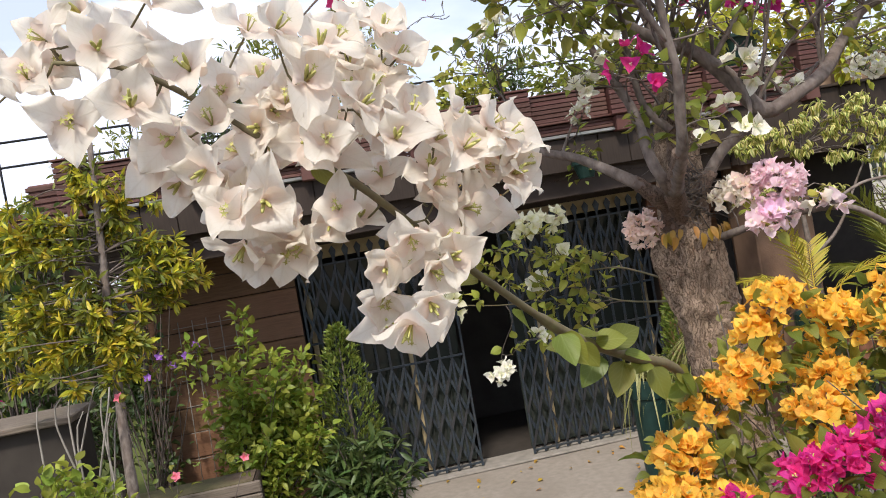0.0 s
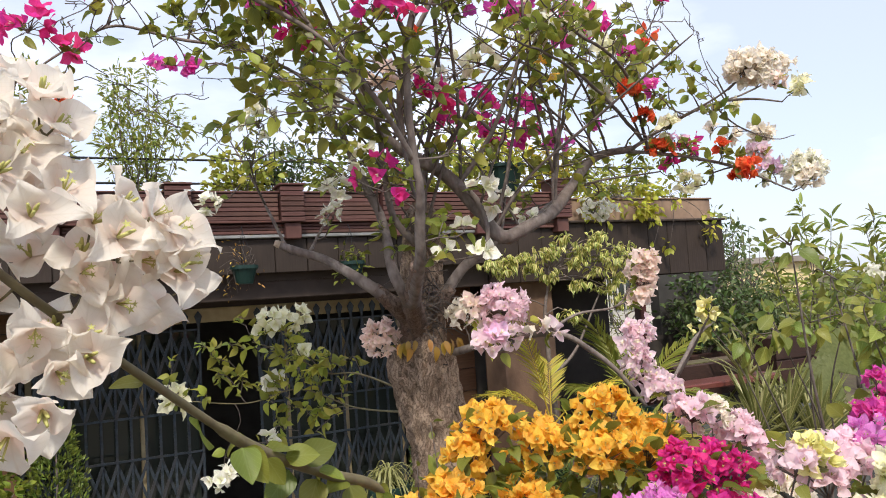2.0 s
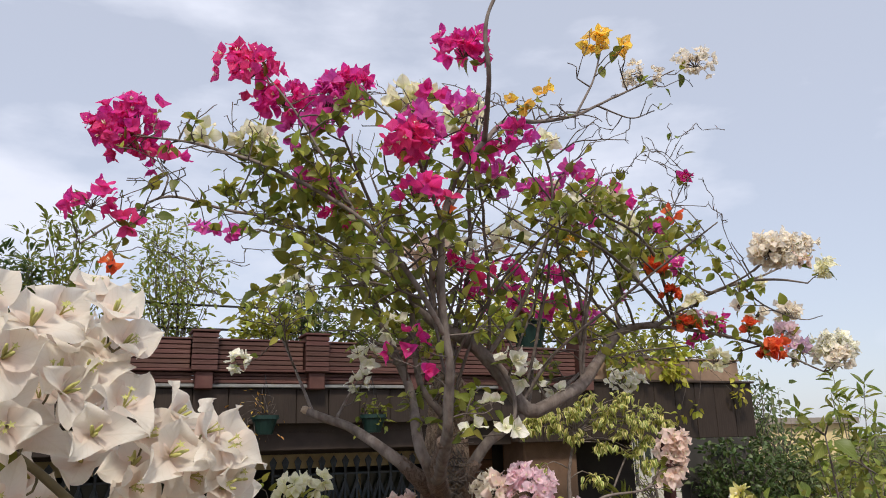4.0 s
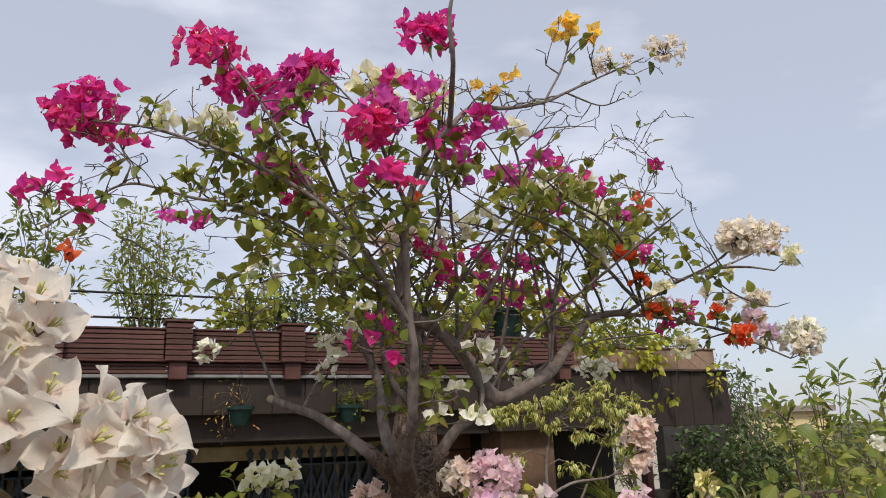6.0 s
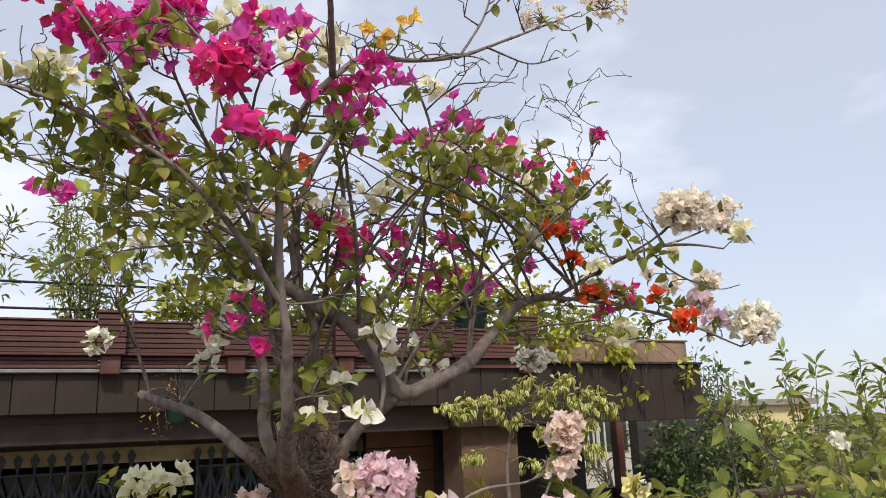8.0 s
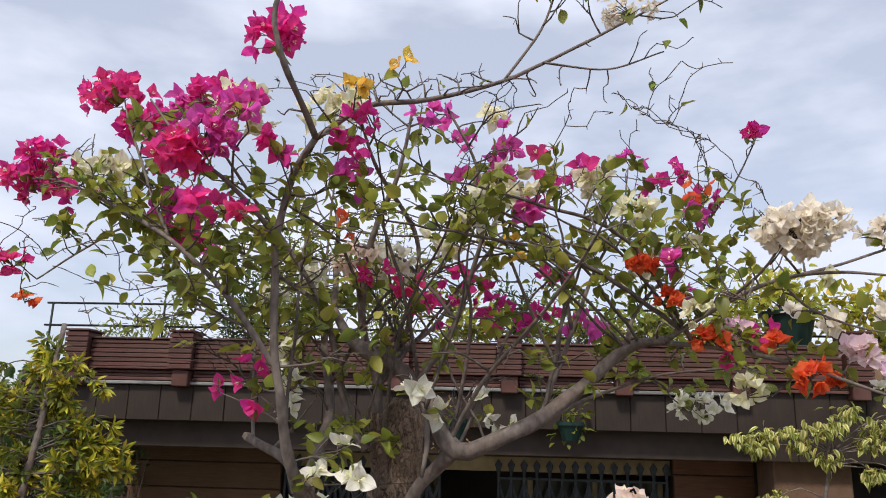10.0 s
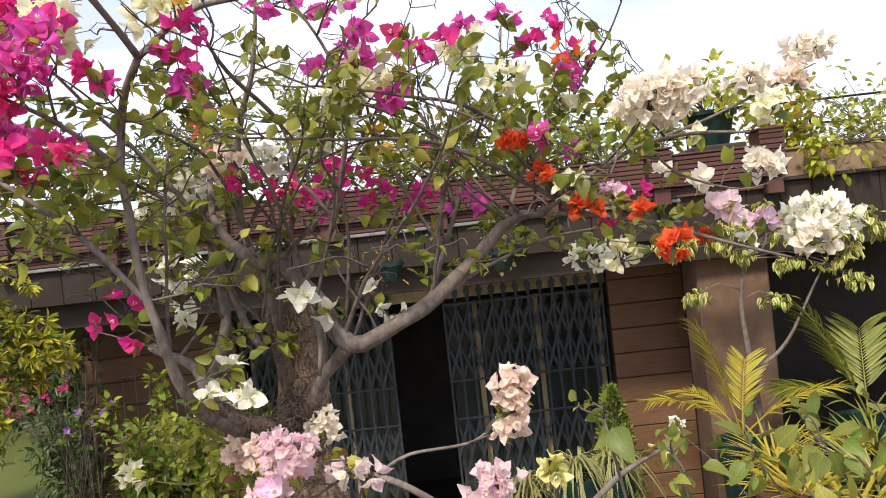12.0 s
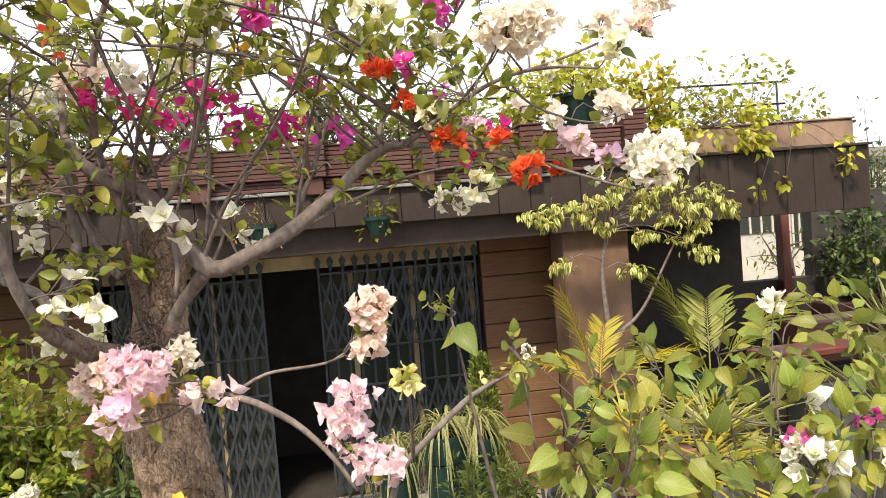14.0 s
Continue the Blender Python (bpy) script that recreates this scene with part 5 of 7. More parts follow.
leafy_plant("hanging_vine", (4.9, -0.305, 2.895), strand, "thin vine strands hanging before the dark boards", "vine", [LEAF_FRESH], 0.06, 10, LEAVES, 0.0035, droop=0.9, tuft=0.06, stem_lift=1.6)
hanging_pot(1.06, -0.34, 2.28, "green plastic hanging pot with dry trailing stems")
hanging_pot(1.83, -0.34, 2.28, "green plastic hanging pot under the roof edge")
leafy_plant("dry_trailer", (1.06, -0.34, 2.40), [(1.0 + R.uniform(-0.12, 0.12), -0.36 + R.uniform(-0.05, 0.05), 2.45 + R.uniform(-0.25, 0.15)) for _ in range(16)], "dry straggling stems trailing from the hanging pot", "plant", [LEAF_BRONZE], 0.03, 4, LANCE, 0.0022)
leafy_plant("small_trailer", (1.83, -0.34, 2.40), [(1.83 + R.uniform(-0.1, 0.1), -0.36 + R.uniform(-0.06, 0.06), 2.42 + R.uniform(-0.15, 0.1)) for _ in range(8)], "small green plant in the hanging pot", "plant", [LEAF], 0.05, 7, LEAVES, 0.002)


# shrubs and trees beyond the porch and round the garden
def garden_tree(at, h, r, label, mat, leaf=0.12, n=60, per=40, tpl=None):
    e = empty("garden_tree", at, label, "tree", "trees round the garden")
    at = np.asarray(at, float)
    st, lf = Buf(), Buf()
    trunk = spline([(*at, 0.06 * h / 3), (at[0] + 0.05, at[1], at[2] + h * 0.35, 0.045 * h / 3), (at[0] - 0.04, at[1], at[2] + h * 0.7, 0.02 * h / 3)], 0.15)
    tube(st, *trunk, 7)
    for tp in spread_tops((at[0], at[1], at[2] + h * 0.62), (r, r, h * 0.40), n, -0.75):
        tp = np.array(tp)
        q = trunk[0][R.randrange(len(trunk[0]) // 3, len(trunk[0]))]
        pts, rad = spline([(*q, 0.012), (*(q * 0.5 + tp * 0.5 + 0.1 * rdir()), 0.008), (*tp, 0.003)], 0.12)
        tube(st, pts, rad, 4)
        for k in range(per):
            s = R.randrange(len(pts) // 2, len(pts))
            out = rdir(0.1)
            put(lf, R.choice(tpl or LANCE), pts[s] + out * R.uniform(0, 0.16), along(unit(out + (0, 0, -0.2)), rdir(1)), leaf * R.uniform(0.6, 1.2))
    child("trunk", st, TWIG, e)
    child("crown", lf, mat, e)["kind"] = "stuff"
    return e


garden_tree((7.4, 2.0, 0), 3.2, 0.85, "dark slender tree behind the porch end", LEAF_DEEP, 0.085, 84, 28, LANCE)
garden_tree((8.3, 2.3, 0), 2.5, 0.9, "dense dark green tree behind the porch end", LEAF_DEEP, 0.09, 84, 30, LANCE)
garden_tree((8.6, 2.4, 0), 3.3, 1.0, "airy green tree beyond the porch", LEAF_HAZE, 0.10, 40, 13, LEAVES)
garden_tree((10.2, 3.2, 0), 2.3, 1.2, "bushy green tree beyond the porch", LEAF, 0.12, 50, 20, LANCE)
garden_tree((12.4, 3.4, 0), 2.3, 1.3, "light green young tree in the garden", LEAF_HAZE, 0.14, 44, 18, LANCE)
garden_tree((9.2, 0.2, 0), 1.8, 0.9, "low green garden bush", LEAF_HAZE, 0.12, 46, 24, LEAVES)
garden_tree((10.6, 0.6, 0), 2.1, 1.0, "low green garden bush", LEAF_HAZE, 0.13, 44, 22, LEAVES)
garden_tree((14.5, 5.0, 0), 2.3, 1.6, "wide green garden tree", LEAF_HAZE, 0.18, 50, 22, LEAVES)
leafy_plant("whorled_shrub", (7.7, 0.4, 0), [(6.95, 0.4, 2.42), (7.1, 0.5, 2.22), (7.35, 0.3, 2.62), (7.55, 0.4, 2.86), (7.7, 0.4, 2.5), (7.9, 0.3, 2.7), (8.15, 0.4, 2.4), (7.3, 0.4, 2.0), (7.8, 0.4, 2.1), (8.3, 0.3, 2.1)],
            "tall light green shrub with whorls of long narrow leaves", "shrub", [LEAF_LIME], 0.17, 40, LANCE, 0.012, droop=0.5, tuft=0.03, stem_lift=0.9)
leafy_plant("whorled_shrub", (8.9, 0.3, 0), [(8.5, 0.3, 2.55), (8.8, 0.4, 2.75), (9.0, 0.3, 2.45), (9.3, 0.4, 2.7), (8.7, 0.3, 2.2), (9.2, 0.3, 2.1), (9.6, 0.3, 2.4)],
            "light green shrub with whorls of long narrow leaves", "shrub", [LEAF_LIME], 0.18, 40, LANCE, 0.012, droop=0.5, tuft=0.03, stem_lift=0.9)
garden_tree((6.9, 2.8, 0), 2.4, 0.6, "thin leafy tree seen through the porch", LEAF, 0.08, 22, 9)
for hx, hy, hh in ((-6.6, 7.6, 2.5), (-5.6, 7.2, 2.3), (-4.6, 7.4, 2.6), (-7.8, 7.0, 2.4), (-3.6, 7.0, 2.4)):
    leafy_plant("hedge_shrub", (hx, hy, 0), spread_tops((hx, hy, hh * 0.5), (0.8, 0.6, hh * 0.5), 60, -0.9), "dense dark hedge shrub beyond the lawn", "shrub", [LEAF_DEEP], 0.16, 26, LEAVES, 0.012, tuft=0.2, group="hedge beyond the lawn")
dotted_at = [(-5.5 + R.gauss(0, 0.35), 6.35 + R.uniform(-0.05, 0.05), 0.75 + R.gauss(0, 0.2)) for _ in range(26)]
garden_tree((-4.2, 6.5, 0), 2.3, 1.2, "dark shrub at the edge of the lawn", LEAF_DEEP, 0.15, 50, 34)
garden_tree((-6.5, 7.5, 0), 2.6, 1.4, "green shrub at the edge of the lawn", LEAF, 0.16, 50, 34)
garden_tree((-2.9, 8.0, 0), 2.4, 1.2, "dark shrub at the edge of the lawn", LEAF_DEEP, 0.15, 50, 34)
garden_tree((-9.5, 9.5, 0), 3.4, 1.9, "tall green tree beyond the lawn", LEAF_DEEP, 0.2, 60, 34)
garden_tree((-2.35, 1.75, 0), 1.5, 0.55, "low dark bush beside the end wall", LEAF_DEEP, 0.09, 40, 34)
garden_tree((-4.0, 2.2, 0), 2.0, 0.8, "green bush beside the lawn", LEAF, 0.11, 44, 34)

# planters on the path side of the palms
pl = empty("wooden_planter", (2.94, -2.1, 0), "square red-brown wooden planter beside the path", "planter")
child("box_body", box(2.78, 3.11, -2.25, -1.95, 0, 1.22, 0.012), BLOCKM, pl)
for k in range(6):
    child("board", box(2.765, 3.125, -2.272, -2.252, 0.03 + k * 0.2, 0.215 + k * 0.2, 0.006), PLANK, pl)
strap_plant("dracaena", (2.94, -2.1, 1.2), 70, 0.36, "dense rosette of narrow yellow-striped leaves", LEAF_PALM, 1.0, tpl=NEEDLE, up=0.8)
flower_pot((2.57, -2.2, 0.0), 0.15, 1.06, POT_GREY, "tall grey pot beside the path", "tall pots")
spider_plant((2.57, -2.2, 1.08), 80, 0.26, "arching striped spider plant in a grey pot", LEAF_STRIPE)
leafy_plant("feathery_fern", (2.15, -2.2, 0), spread_tops((2.15, -2.2, 0.98), (0.24, 0.2, 0.34), 60, -0.4), "dark feathery fern-like bush by the path", "bush", [LEAF_THUJA], 0.05, 40, LANCE, 0.004, tuft=0.05)

# a purple-flowered climber behind the golden shrub, pink hibiscus by the trough
def dotted(name, at, spots, mat, size, label, category, leaf):
    """A loose bush with single blossoms at given places."""
    e = empty(name, at, label, category)
    at = np.asarray(at, float)
    lf = Buf()
    for p in spots:
        p = np.asarray(p, float)
        st = Buf()
        tube(st, *spline([(*at, 0.006), (*(at * 0.5 + p * 0.5 + 0.06 * rdir()), 0.004), (*p, 0.0015)], 0.06), 5)
        child("stem", st, TWIG, e)
        fb = Buf()
        t = facing(unit((0.3, -1, 0.3)), R.uniform(0, 6))
        for k in range(5):
            a = 2 * math.pi * k / 5
            o = np.array((math.cos(a) * 0.9, math.sin(a) * 0.9, 0.4))
            put(fb, R.choice(BRACTS), p, t @ along(o, (0, 0, 1)), size)
        child("blossom", fb, mat, e)
        for k in range(14):
            put(lf, R.choice(LEAVES), p + 0.13 * rdir(-0.2) * R.random(), along(rdir(), rdir(1)), 0.06 * R.uniform(0.5, 1.1))
    child("foliage", lf, leaf, e)["kind"] = "stuff"
    return e


dotted("purple_climber", (-1.75, 0.2, 0), [(-1.32, 0.0, 2.56), (-1.2, 0.0, 2.62), (-1.1, 0.05, 2.7), (-1.38, 0.0, 1.55), (-1.3, 0.0, 1.47), (-1.2, 0.0, 1.52), (-1.48, 0.0, 1.42), (-1.12, 0.0, 1.58)],
       LILAC_BLUE, 0.035, "straggling climber with violet blossoms behind the golden shrub", "climber", LEAF)
dotted("pink_hibiscus", (-1.15, -1.35, 0), [(-1.07, -1.4, 1.05), (-0.72, -1.3, 1.05), (-1.28, -1.4, 1.52)], PINKISH, 0.03, "low hibiscus with a few pink blossoms by the trough", "shrub", LEAF_LIME)

dotted("distant_bougainvillea", (-5.5, 6.4, 0), dotted_at, MAGENTA, 0.075, "low magenta-flowered bush at the far side of the lawn", "bougainvillea", LEAF)

# dry leaves blown over the forecourt
b = Buf()
for k in range(150):
    q = np.array((R.uniform(-0.5, 3.5), 0.7 - 2.6 * R.random() ** 1.6, 0.012 + 0.004 * R.random()))
    a = R.uniform(0, 6.28)
    put(b, R.choice(LEAVES), q, along((math.cos(a), math.sin(a), 0.05), unit((R.uniform(-0.3, 0.3), R.uniform(-0.3, 0.3), 1))), R.uniform(0.025, 0.06))
tagged(part("fallen_leaves", b, LEAF_BRONZE), "dry brown leaves lying on the forecourt", "leaves", kind="stuff")

# ---- the grafted bougainvillea tree ----
tree = empty("bougainvillea_tree", (1.12, -3.22, 0), "old grafted bougainvillea tree with bare grey limbs and many-coloured bracts", "tree")
skeleton = []                                   # nodes: place, radius


def limb(nodes, name="limb", mat=None, segs=9, knots=0.25, label=""):
    pts, rad = spline(nodes, 0.022)
    rad = rad * (1.0 if name == "trunk" else 0.84 if name == "stem" else 0.66)
    pts = pts + np.array([noise.noise_vector(Vector(p * 9)) for p in pts]) * np.minimum(rad * 0.5, 0.006)[:, None]
    b = Buf()
    tube(b, pts, rad, segs, knots=knots)
    child(name, b, mat or BARK_GREY, tree, label)
    skeleton.extend((p, r) for p, r in zip(pts, rad))


# trunk: broad foot, a collar where it was cut back, several stems above
def bole(nodes, name, label="", segs=40):
    pts, rad = spline(nodes, 0.013)
    b = Buf()
    furrowed(b, pts, rad, segs, 0.13 if name == "trunk" else 0.16)
    child(name, b, BARK if name == "trunk" else BARK_DARK, tree, label)
    skeleton.extend((p, r * 0.5) for p, r in zip(pts[::2], rad[::2]))


bole([(1.17, -3.28, 0, 0.14), (1.15, -3.28, 0.6, 0.115), (1.12, -3.30, 1.2, 0.102), (1.085, -3.32, 1.6, 0.098), (1.06, -3.33, 1.74, 0.098), (1.037, -3.33, 1.86, 0.102), (1.027, -3.33, 1.905, 0.107), (1.025, -3.33, 1.93, 0.098), (1.032, -3.32, 1.96, 0.078),
      (1.045, -3.31, 2.08, 0.070), (1.06, -3.30, 2.22, 0.066), (1.07, -3.30, 2.36, 0.058), (1.075, -3.30, 2.42, 0.03)], "trunk", "thick furrowed brown trunk with a collar where it was cut back", 64)
skeleton.clear()
bole([(1.04, -3.30, 1.92, 0.042), (1.00, -3.36, 2.02, 0.036), (0.965, -3.43, 2.07, 0.031), (0.925, -3.52, 2.11, 0.025), (0.877, -3.68, 2.20, 0.018)], "stem", "", 24)
bole([(1.08, -3.31, 1.94, 0.040), (1.07, -3.35, 2.02, 0.030), (1.08, -3.38, 2.09, 0.024), (1.11, -3.405, 2.14, 0.018)], "stem", "", 24)
bole([(1.05, -3.29, 1.95, 0.038), (1.03, -3.33, 2.12, 0.029), (1.02, -3.38, 2.26, 0.022), (1.015, -3.42, 2.38, 0.016)], "stem", "", 24)
bole([(1.00, -3.30, 1.93, 0.036), (0.97, -3.38, 2.04, 0.029), (0.90, -3.43, 2.10, 0.024), (0.84, -3.44, 2.15, 0.018)], "stem", "", 24)
# a snarl of rusty aerial roots on the bark
b = Buf()
for k in range(90):
    q = np.array((1.03 + R.gauss(0, 0.045), -3.385 + R.uniform(-0.02, 0.02), 2.08 + R.gauss(0, 0.05)))
    tube(b, [q, q + rdir() * 0.04 + (0, -0.02, 0), q + rdir() * 0.07], [0.0022, 0.0018, 0.001], 4)
child("root_snarl", b, TWIG, tree, "rusty dry snarl of roots on the bark")["kind"] = "stuff"
# limb cut short on the gate side
limb([(0.95, -3.40, 2.06, 0.034), (0.84, -3.44, 2.15, 0.027), (0.766, -3.33, 2.228, 0.023), (0.69, -3.28, 2.268, 0.021), (0.613, -3.252, 2.30, 0.019)], label="short limb ending in a pale saw cut")
limb([(0.69, -3.28, 2.268, 0.009), (0.74, -3.24, 2.33, 0.007), (0.80, -3.22, 2.42, 0.004)])
limb([(0.63, -3.258, 2.295, 0.008), (0.60, -3.20, 2.40, 0.007), (0.56, -3.1, 2.55, 0.005), (0.50, -2.95, 2.75, 0.003)])
b = Buf()
tube(b, [(0.622, -3.255, 2.297), (0.606, -3.249, 2.303), (0.598, -3.246, 2.307)], [0.0128, 0.0135, 0.010], 10, knots=0.4)
child("saw_cut", b, CUT, tree, "pale frayed end of the cut limb")
# upright limb towards the camera
limb([(0.92, -3.52, 2.10, 0.032), (0.877, -3.69, 2.20, 0.024), (0.856, -3.77, 2.36, 0.0185), (0.838, -3.79, 2.46, 0.0165), (0.825, -3.80, 2.62, 0.015), (0.828, -3.82, 2.76, 0.014), (0.862, -3.85, 2.90, 0.013), (0.92, -3.89, 2.975, 0.0125)])
limb([(0.92, -3.89, 2.975, 0.013), (0.892, -3.97, 3.05, 0.011), (0.868, -4.03, 3.12, 0.010), (0.86, -4.05, 3.25, 0.008), (0.95, -4.0, 3.42, 0.005)])
limb([(0.92, -3.89, 2.975, 0.012), (1.03, -3.84, 3.08, 0.010), (1.16, -3.78, 3.12, 0.009), (1.35, -3.72, 3.20, 0.008), (1.55, -3.68, 3.32, 0.006), (1.82, -3.68, 3.47, 0.003)])
limb([(1.35, -3.72, 3.20, 0.006), (1.45, -3.70, 3.36, 0.005), (1.50, -3.70, 3.52, 0.003)])
limb([(1.45, -3.70, 3.26, 0.005), (1.62, -3.66, 3.26, 0.004), (1.78, -3.60, 3.34, 0.003)])
# grey uprights in the middle
limb([(1.02, -3.42, 2.36, 0.022), (1.013, -3.44, 2.47, 0.02), (0.97, -3.43, 2.60, 0.018), (0.966, -3.43, 2.755, 0.016), (1.0, -3.46, 2.90, 0.013), (1.06, -3.5, 3.02, 0.010), (1.10, -3.55, 3.2, 0.006)])
limb([(0.99, -3.42, 2.28, 0.02), (0.93, -3.40, 2.36, 0.017), (0.90, -3.42, 2.5, 0.014), (0.86, -3.48, 2.66, 0.012), (0.76, -3.52, 2.82, 0.009), (0.66, -3.6, 2.96, 0.007), (0.58, -3.66, 3.08, 0.004)])
limb([(0.86, -3.48, 2.66, 0.010), (0.70, -3.42, 2.76, 0.008), (0.52, -3.36, 2.86, 0.0075), (0.34, -3.3, 2.90, 0.007), (0.177, -3.265, 2.935, 0.006), (0.07, -3.3, 2.86, 0.005), (-0.05, -3.34, 2.75, 0.004)])
limb([(0.92, -3.50, 2.10, 0.030), (0.872, -3.535, 2.17, 0.026), (0.878, -3.47, 2.29, 0.0235), (0.878, -3.385, 2.41, 0.021), (0.845, -3.33, 2.53, 0.017), (0.80, -3.25, 2.70, 0.013), (0.70, -3.15, 2.84, 0.009), (0.48, -3.05, 2.92, 0.005)], label="pale grey upright limb")
limb([(1.02, -3.44, 2.44, 0.014), (1.08, -3.36, 2.6, 0.012), (1.11, -3.40, 2.75, 0.011), (1.10, -3.43, 2.885, 0.010), (1.02, -3.6, 3.0, 0.008), (0.98, -3.72, 3.12, 0.005)])
limb([(0.80, -3.2, 2.7, 0.007), (0.79, -3.15, 2.9, 0.006), (0.79, -3.12, 3.1, 0.005), (0.80, -3.1, 3.3, 0.003)])
limb([(0.838, -3.79, 2.46, 0.012), (0.72, -3.82, 2.62, 0.010), (0.58, -3.84, 2.75, 0.009), (0.38, -3.8, 2.86, 0.007), (0.2, -3.7, 2.94, 0.005), (0.06, -3.6, 2.98, 0.003)])
limb([(0.58, -3.84, 2.75, 0.007), (0.5, -3.82, 2.9, 0.006), (0.42, -3.78, 3.05, 0.004), (0.36, -3.72, 3.16, 0.003)])
limb([(0.828, -3.82, 2.76, 0.010), (0.74, -3.9, 2.86, 0.008), (0.66, -3.98, 2.92, 0.005), (0.55, -3.95, 3.05, 0.003)])
# the long low limb that bends to the right
limb([(0.88, -3.40, 2.66, 0.016), (0.93, -3.44, 2.58, 0.024), (0.99, -3.46, 2.535, 0.029), (1.09, -3.46, 2.485, 0.032), (1.165, -3.49, 2.39, 0.035), (1.215, -3.51, 2.31, 0.036), (1.27, -3.515, 2.283, 0.035), (1.37, -3.52, 2.328, 0.032), (1.45, -3.51, 2.372, 0.030), (1.57, -3.45, 2.46, 0.026),
      (1.68, -3.43, 2.555, 0.022), (1.763, -3.53, 2.570, 0.017)], label="thick limb that drops to an elbow and rises again", segs=12)
limb([(1.07, -3.36, 2.06, 0.030), (1.10, -3.40, 2.13, 0.027), (1.14, -3.43, 2.195, 0.026), (1.18, -3.47, 2.235, 0.026), (1.23, -3.505, 2.29, 0.030)], segs=10)
limb([(1.11, -3.47, 2.46, 0.015), (1.15, -3.53, 2.40, 0.013), (1.165, -3.56, 2.31, 0.010), (1.155, -3.56, 2.22, 0.007)])
limb([(0.88, -3.40, 2.66, 0.014), (0.86, -3.33, 2.82, 0.012), (0.85, -3.30, 2.95, 0.008), (0.80, -3.3, 3.08, 0.004)])
limb([(1.763, -3.53, 2.570, 0.011), (1.896, -3.60, 2.655, 0.009), (2.0, -3.68, 2.70, 0.008), (2.10, -3.75, 2.705, 0.006), (2.20, -3.79, 2.69, 0.004)])
limb([(1.72, -3.50, 2.568, 0.011), (1.86, -3.55, 2.555, 0.009), (2.01, -3.64, 2.515, 0.008), (2.14, -3.70, 2.46, 0.006), (2.30, -3.72, 2.40, 0.004)])
limb([(1.36, -3.525, 2.325, 0.012), (1.49, -3.37, 2.38, 0.010), (1.62, -3.3, 2.44, 0.008), (1.80, -3.3, 2.50, 0.006), (2.0, -3.4, 2.52, 0.004)])
limb([(1.45, -3.51, 2.372, 0.011), (1.50, -3.44, 2.5, 0.010), (1.56, -3.40, 2.65, 0.009), (1.62, -3.36, 2.8, 0.007), (1.70, -3.32, 2.95, 0.005), (1.73, -3.29, 3.12, 0.003)])
limb([(1.68, -3.43, 2.555, 0.010), (1.72, -3.36, 2.66, 0.009), (1.82, -3.3, 2.78, 0.007), (1.93, -3.3, 2.92, 0.006), (2.02, -3.36, 3.05, 0.004), (2.07, -3.4, 3.16, 0.003)])
limb([(1.50, -3.44, 2.5, 0.008), (1.42, -3.5, 2.66, 0.007), (1.36, -3.55, 2.82, 0.006), (1.34, -3.58, 2.98, 0.004)])
limb([(1.12, -3.47, 2.45, 0.013), (1.2, -3.5, 2.56, 0.012), (1.26, -3.55, 2.7, 0.010), (1.30, -3.6, 2.85, 0.008), (1.28, -3.66, 3.0, 0.006), (1.2, -3.7, 3.15, 0.004)])
limb([(1.04, -3.46, 2.51, 0.012), (1.14, -3.28, 2.62, 0.010), (1.24, -3.2, 2.78, 0.008), (1.36, -3.16, 2.95, 0.006), (1.45, -3.15, 3.1, 0.004)])
limb([(1.22, -3.51, 2.31, 0.010), (1.30, -3.58, 2.45, 0.008), (1.42, -3.72, 2.58, 0.007), (1.52, -3.9, 2.70, 0.005), (1.56, -4.05, 2.77, 0.003)])
limb([(2.0, -3.68, 2.70, 0.005), (2.06, -3.72, 2.62, 0.004), (2.18, -3.76, 2.57, 0.003), (2.28, -3.765, 2.586, 0.002)])
limb([(1.896, -3.60, 2.655, 0.006), (1.93, -3.78, 2.70, 0.005), (1.95, -3.86, 2.75, 0.003)])
limb([(2.0, -3.68, 2.70, 0.006), (2.2, -3.64, 2.76, 0.005), (2.38, -3.6, 2.83, 0.003), (2.46, -3.58, 2.86, 0.002)])
# low limbs: towards the peach column and the ivory sprays
limb([(1.10, -3.36, 1.93, 0.020), (1.19, -3.55, 1.97, 0.015), (1.30, -3.68, 1.985, 0.013), (1.42, -3.7, 1.92, 0.012), (1.50, -3.72, 1.84, 0.010), (1.56, -3.74, 1.75, 0.008)])
limb([(1.28, -3.66, 1.985, 0.007), (1.37, -3.69, 2.035, 0.006), (1.53, -3.68, 2.05, 0.005), (1.61, -3.66, 2.12, 0.003)])
limb([(1.60, -3.74, 1.55, 0.012), (1.66, -3.72, 1.76, 0.013), (1.74, -3.70, 1.84, 0.013), (1.83, -3.66, 1.90, 0.012), (1.95, -3.6, 1.945, 0.008), (2.05, -3.55, 1.96, 0.004)])
limb([(1.70, -3.71, 1.80, 0.008), (1.695, -3.82, 1.92, 0.006), (1.69, -3.89, 2.01, 0.004)])
limb([(1.02, -3.25, 1.80, 0.006), (0.90, -3.1, 1.87, 0.0045), (0.80, -3.02, 1.88, 0.004), (0.70, -2.97, 1.95, 0.0035), (0.58, -2.92, 2.0, 0.002)], mat=STALK)
limb([(1.03, -3.25, 1.74, 0.006), (0.88, -3.08, 1.76, 0.004), (0.72, -2.98, 1.83, 0.0035), (0.55, -2.95, 1.80, 0.003), (0.33, -2.9, 1.83, 0.002)], mat=STALK)


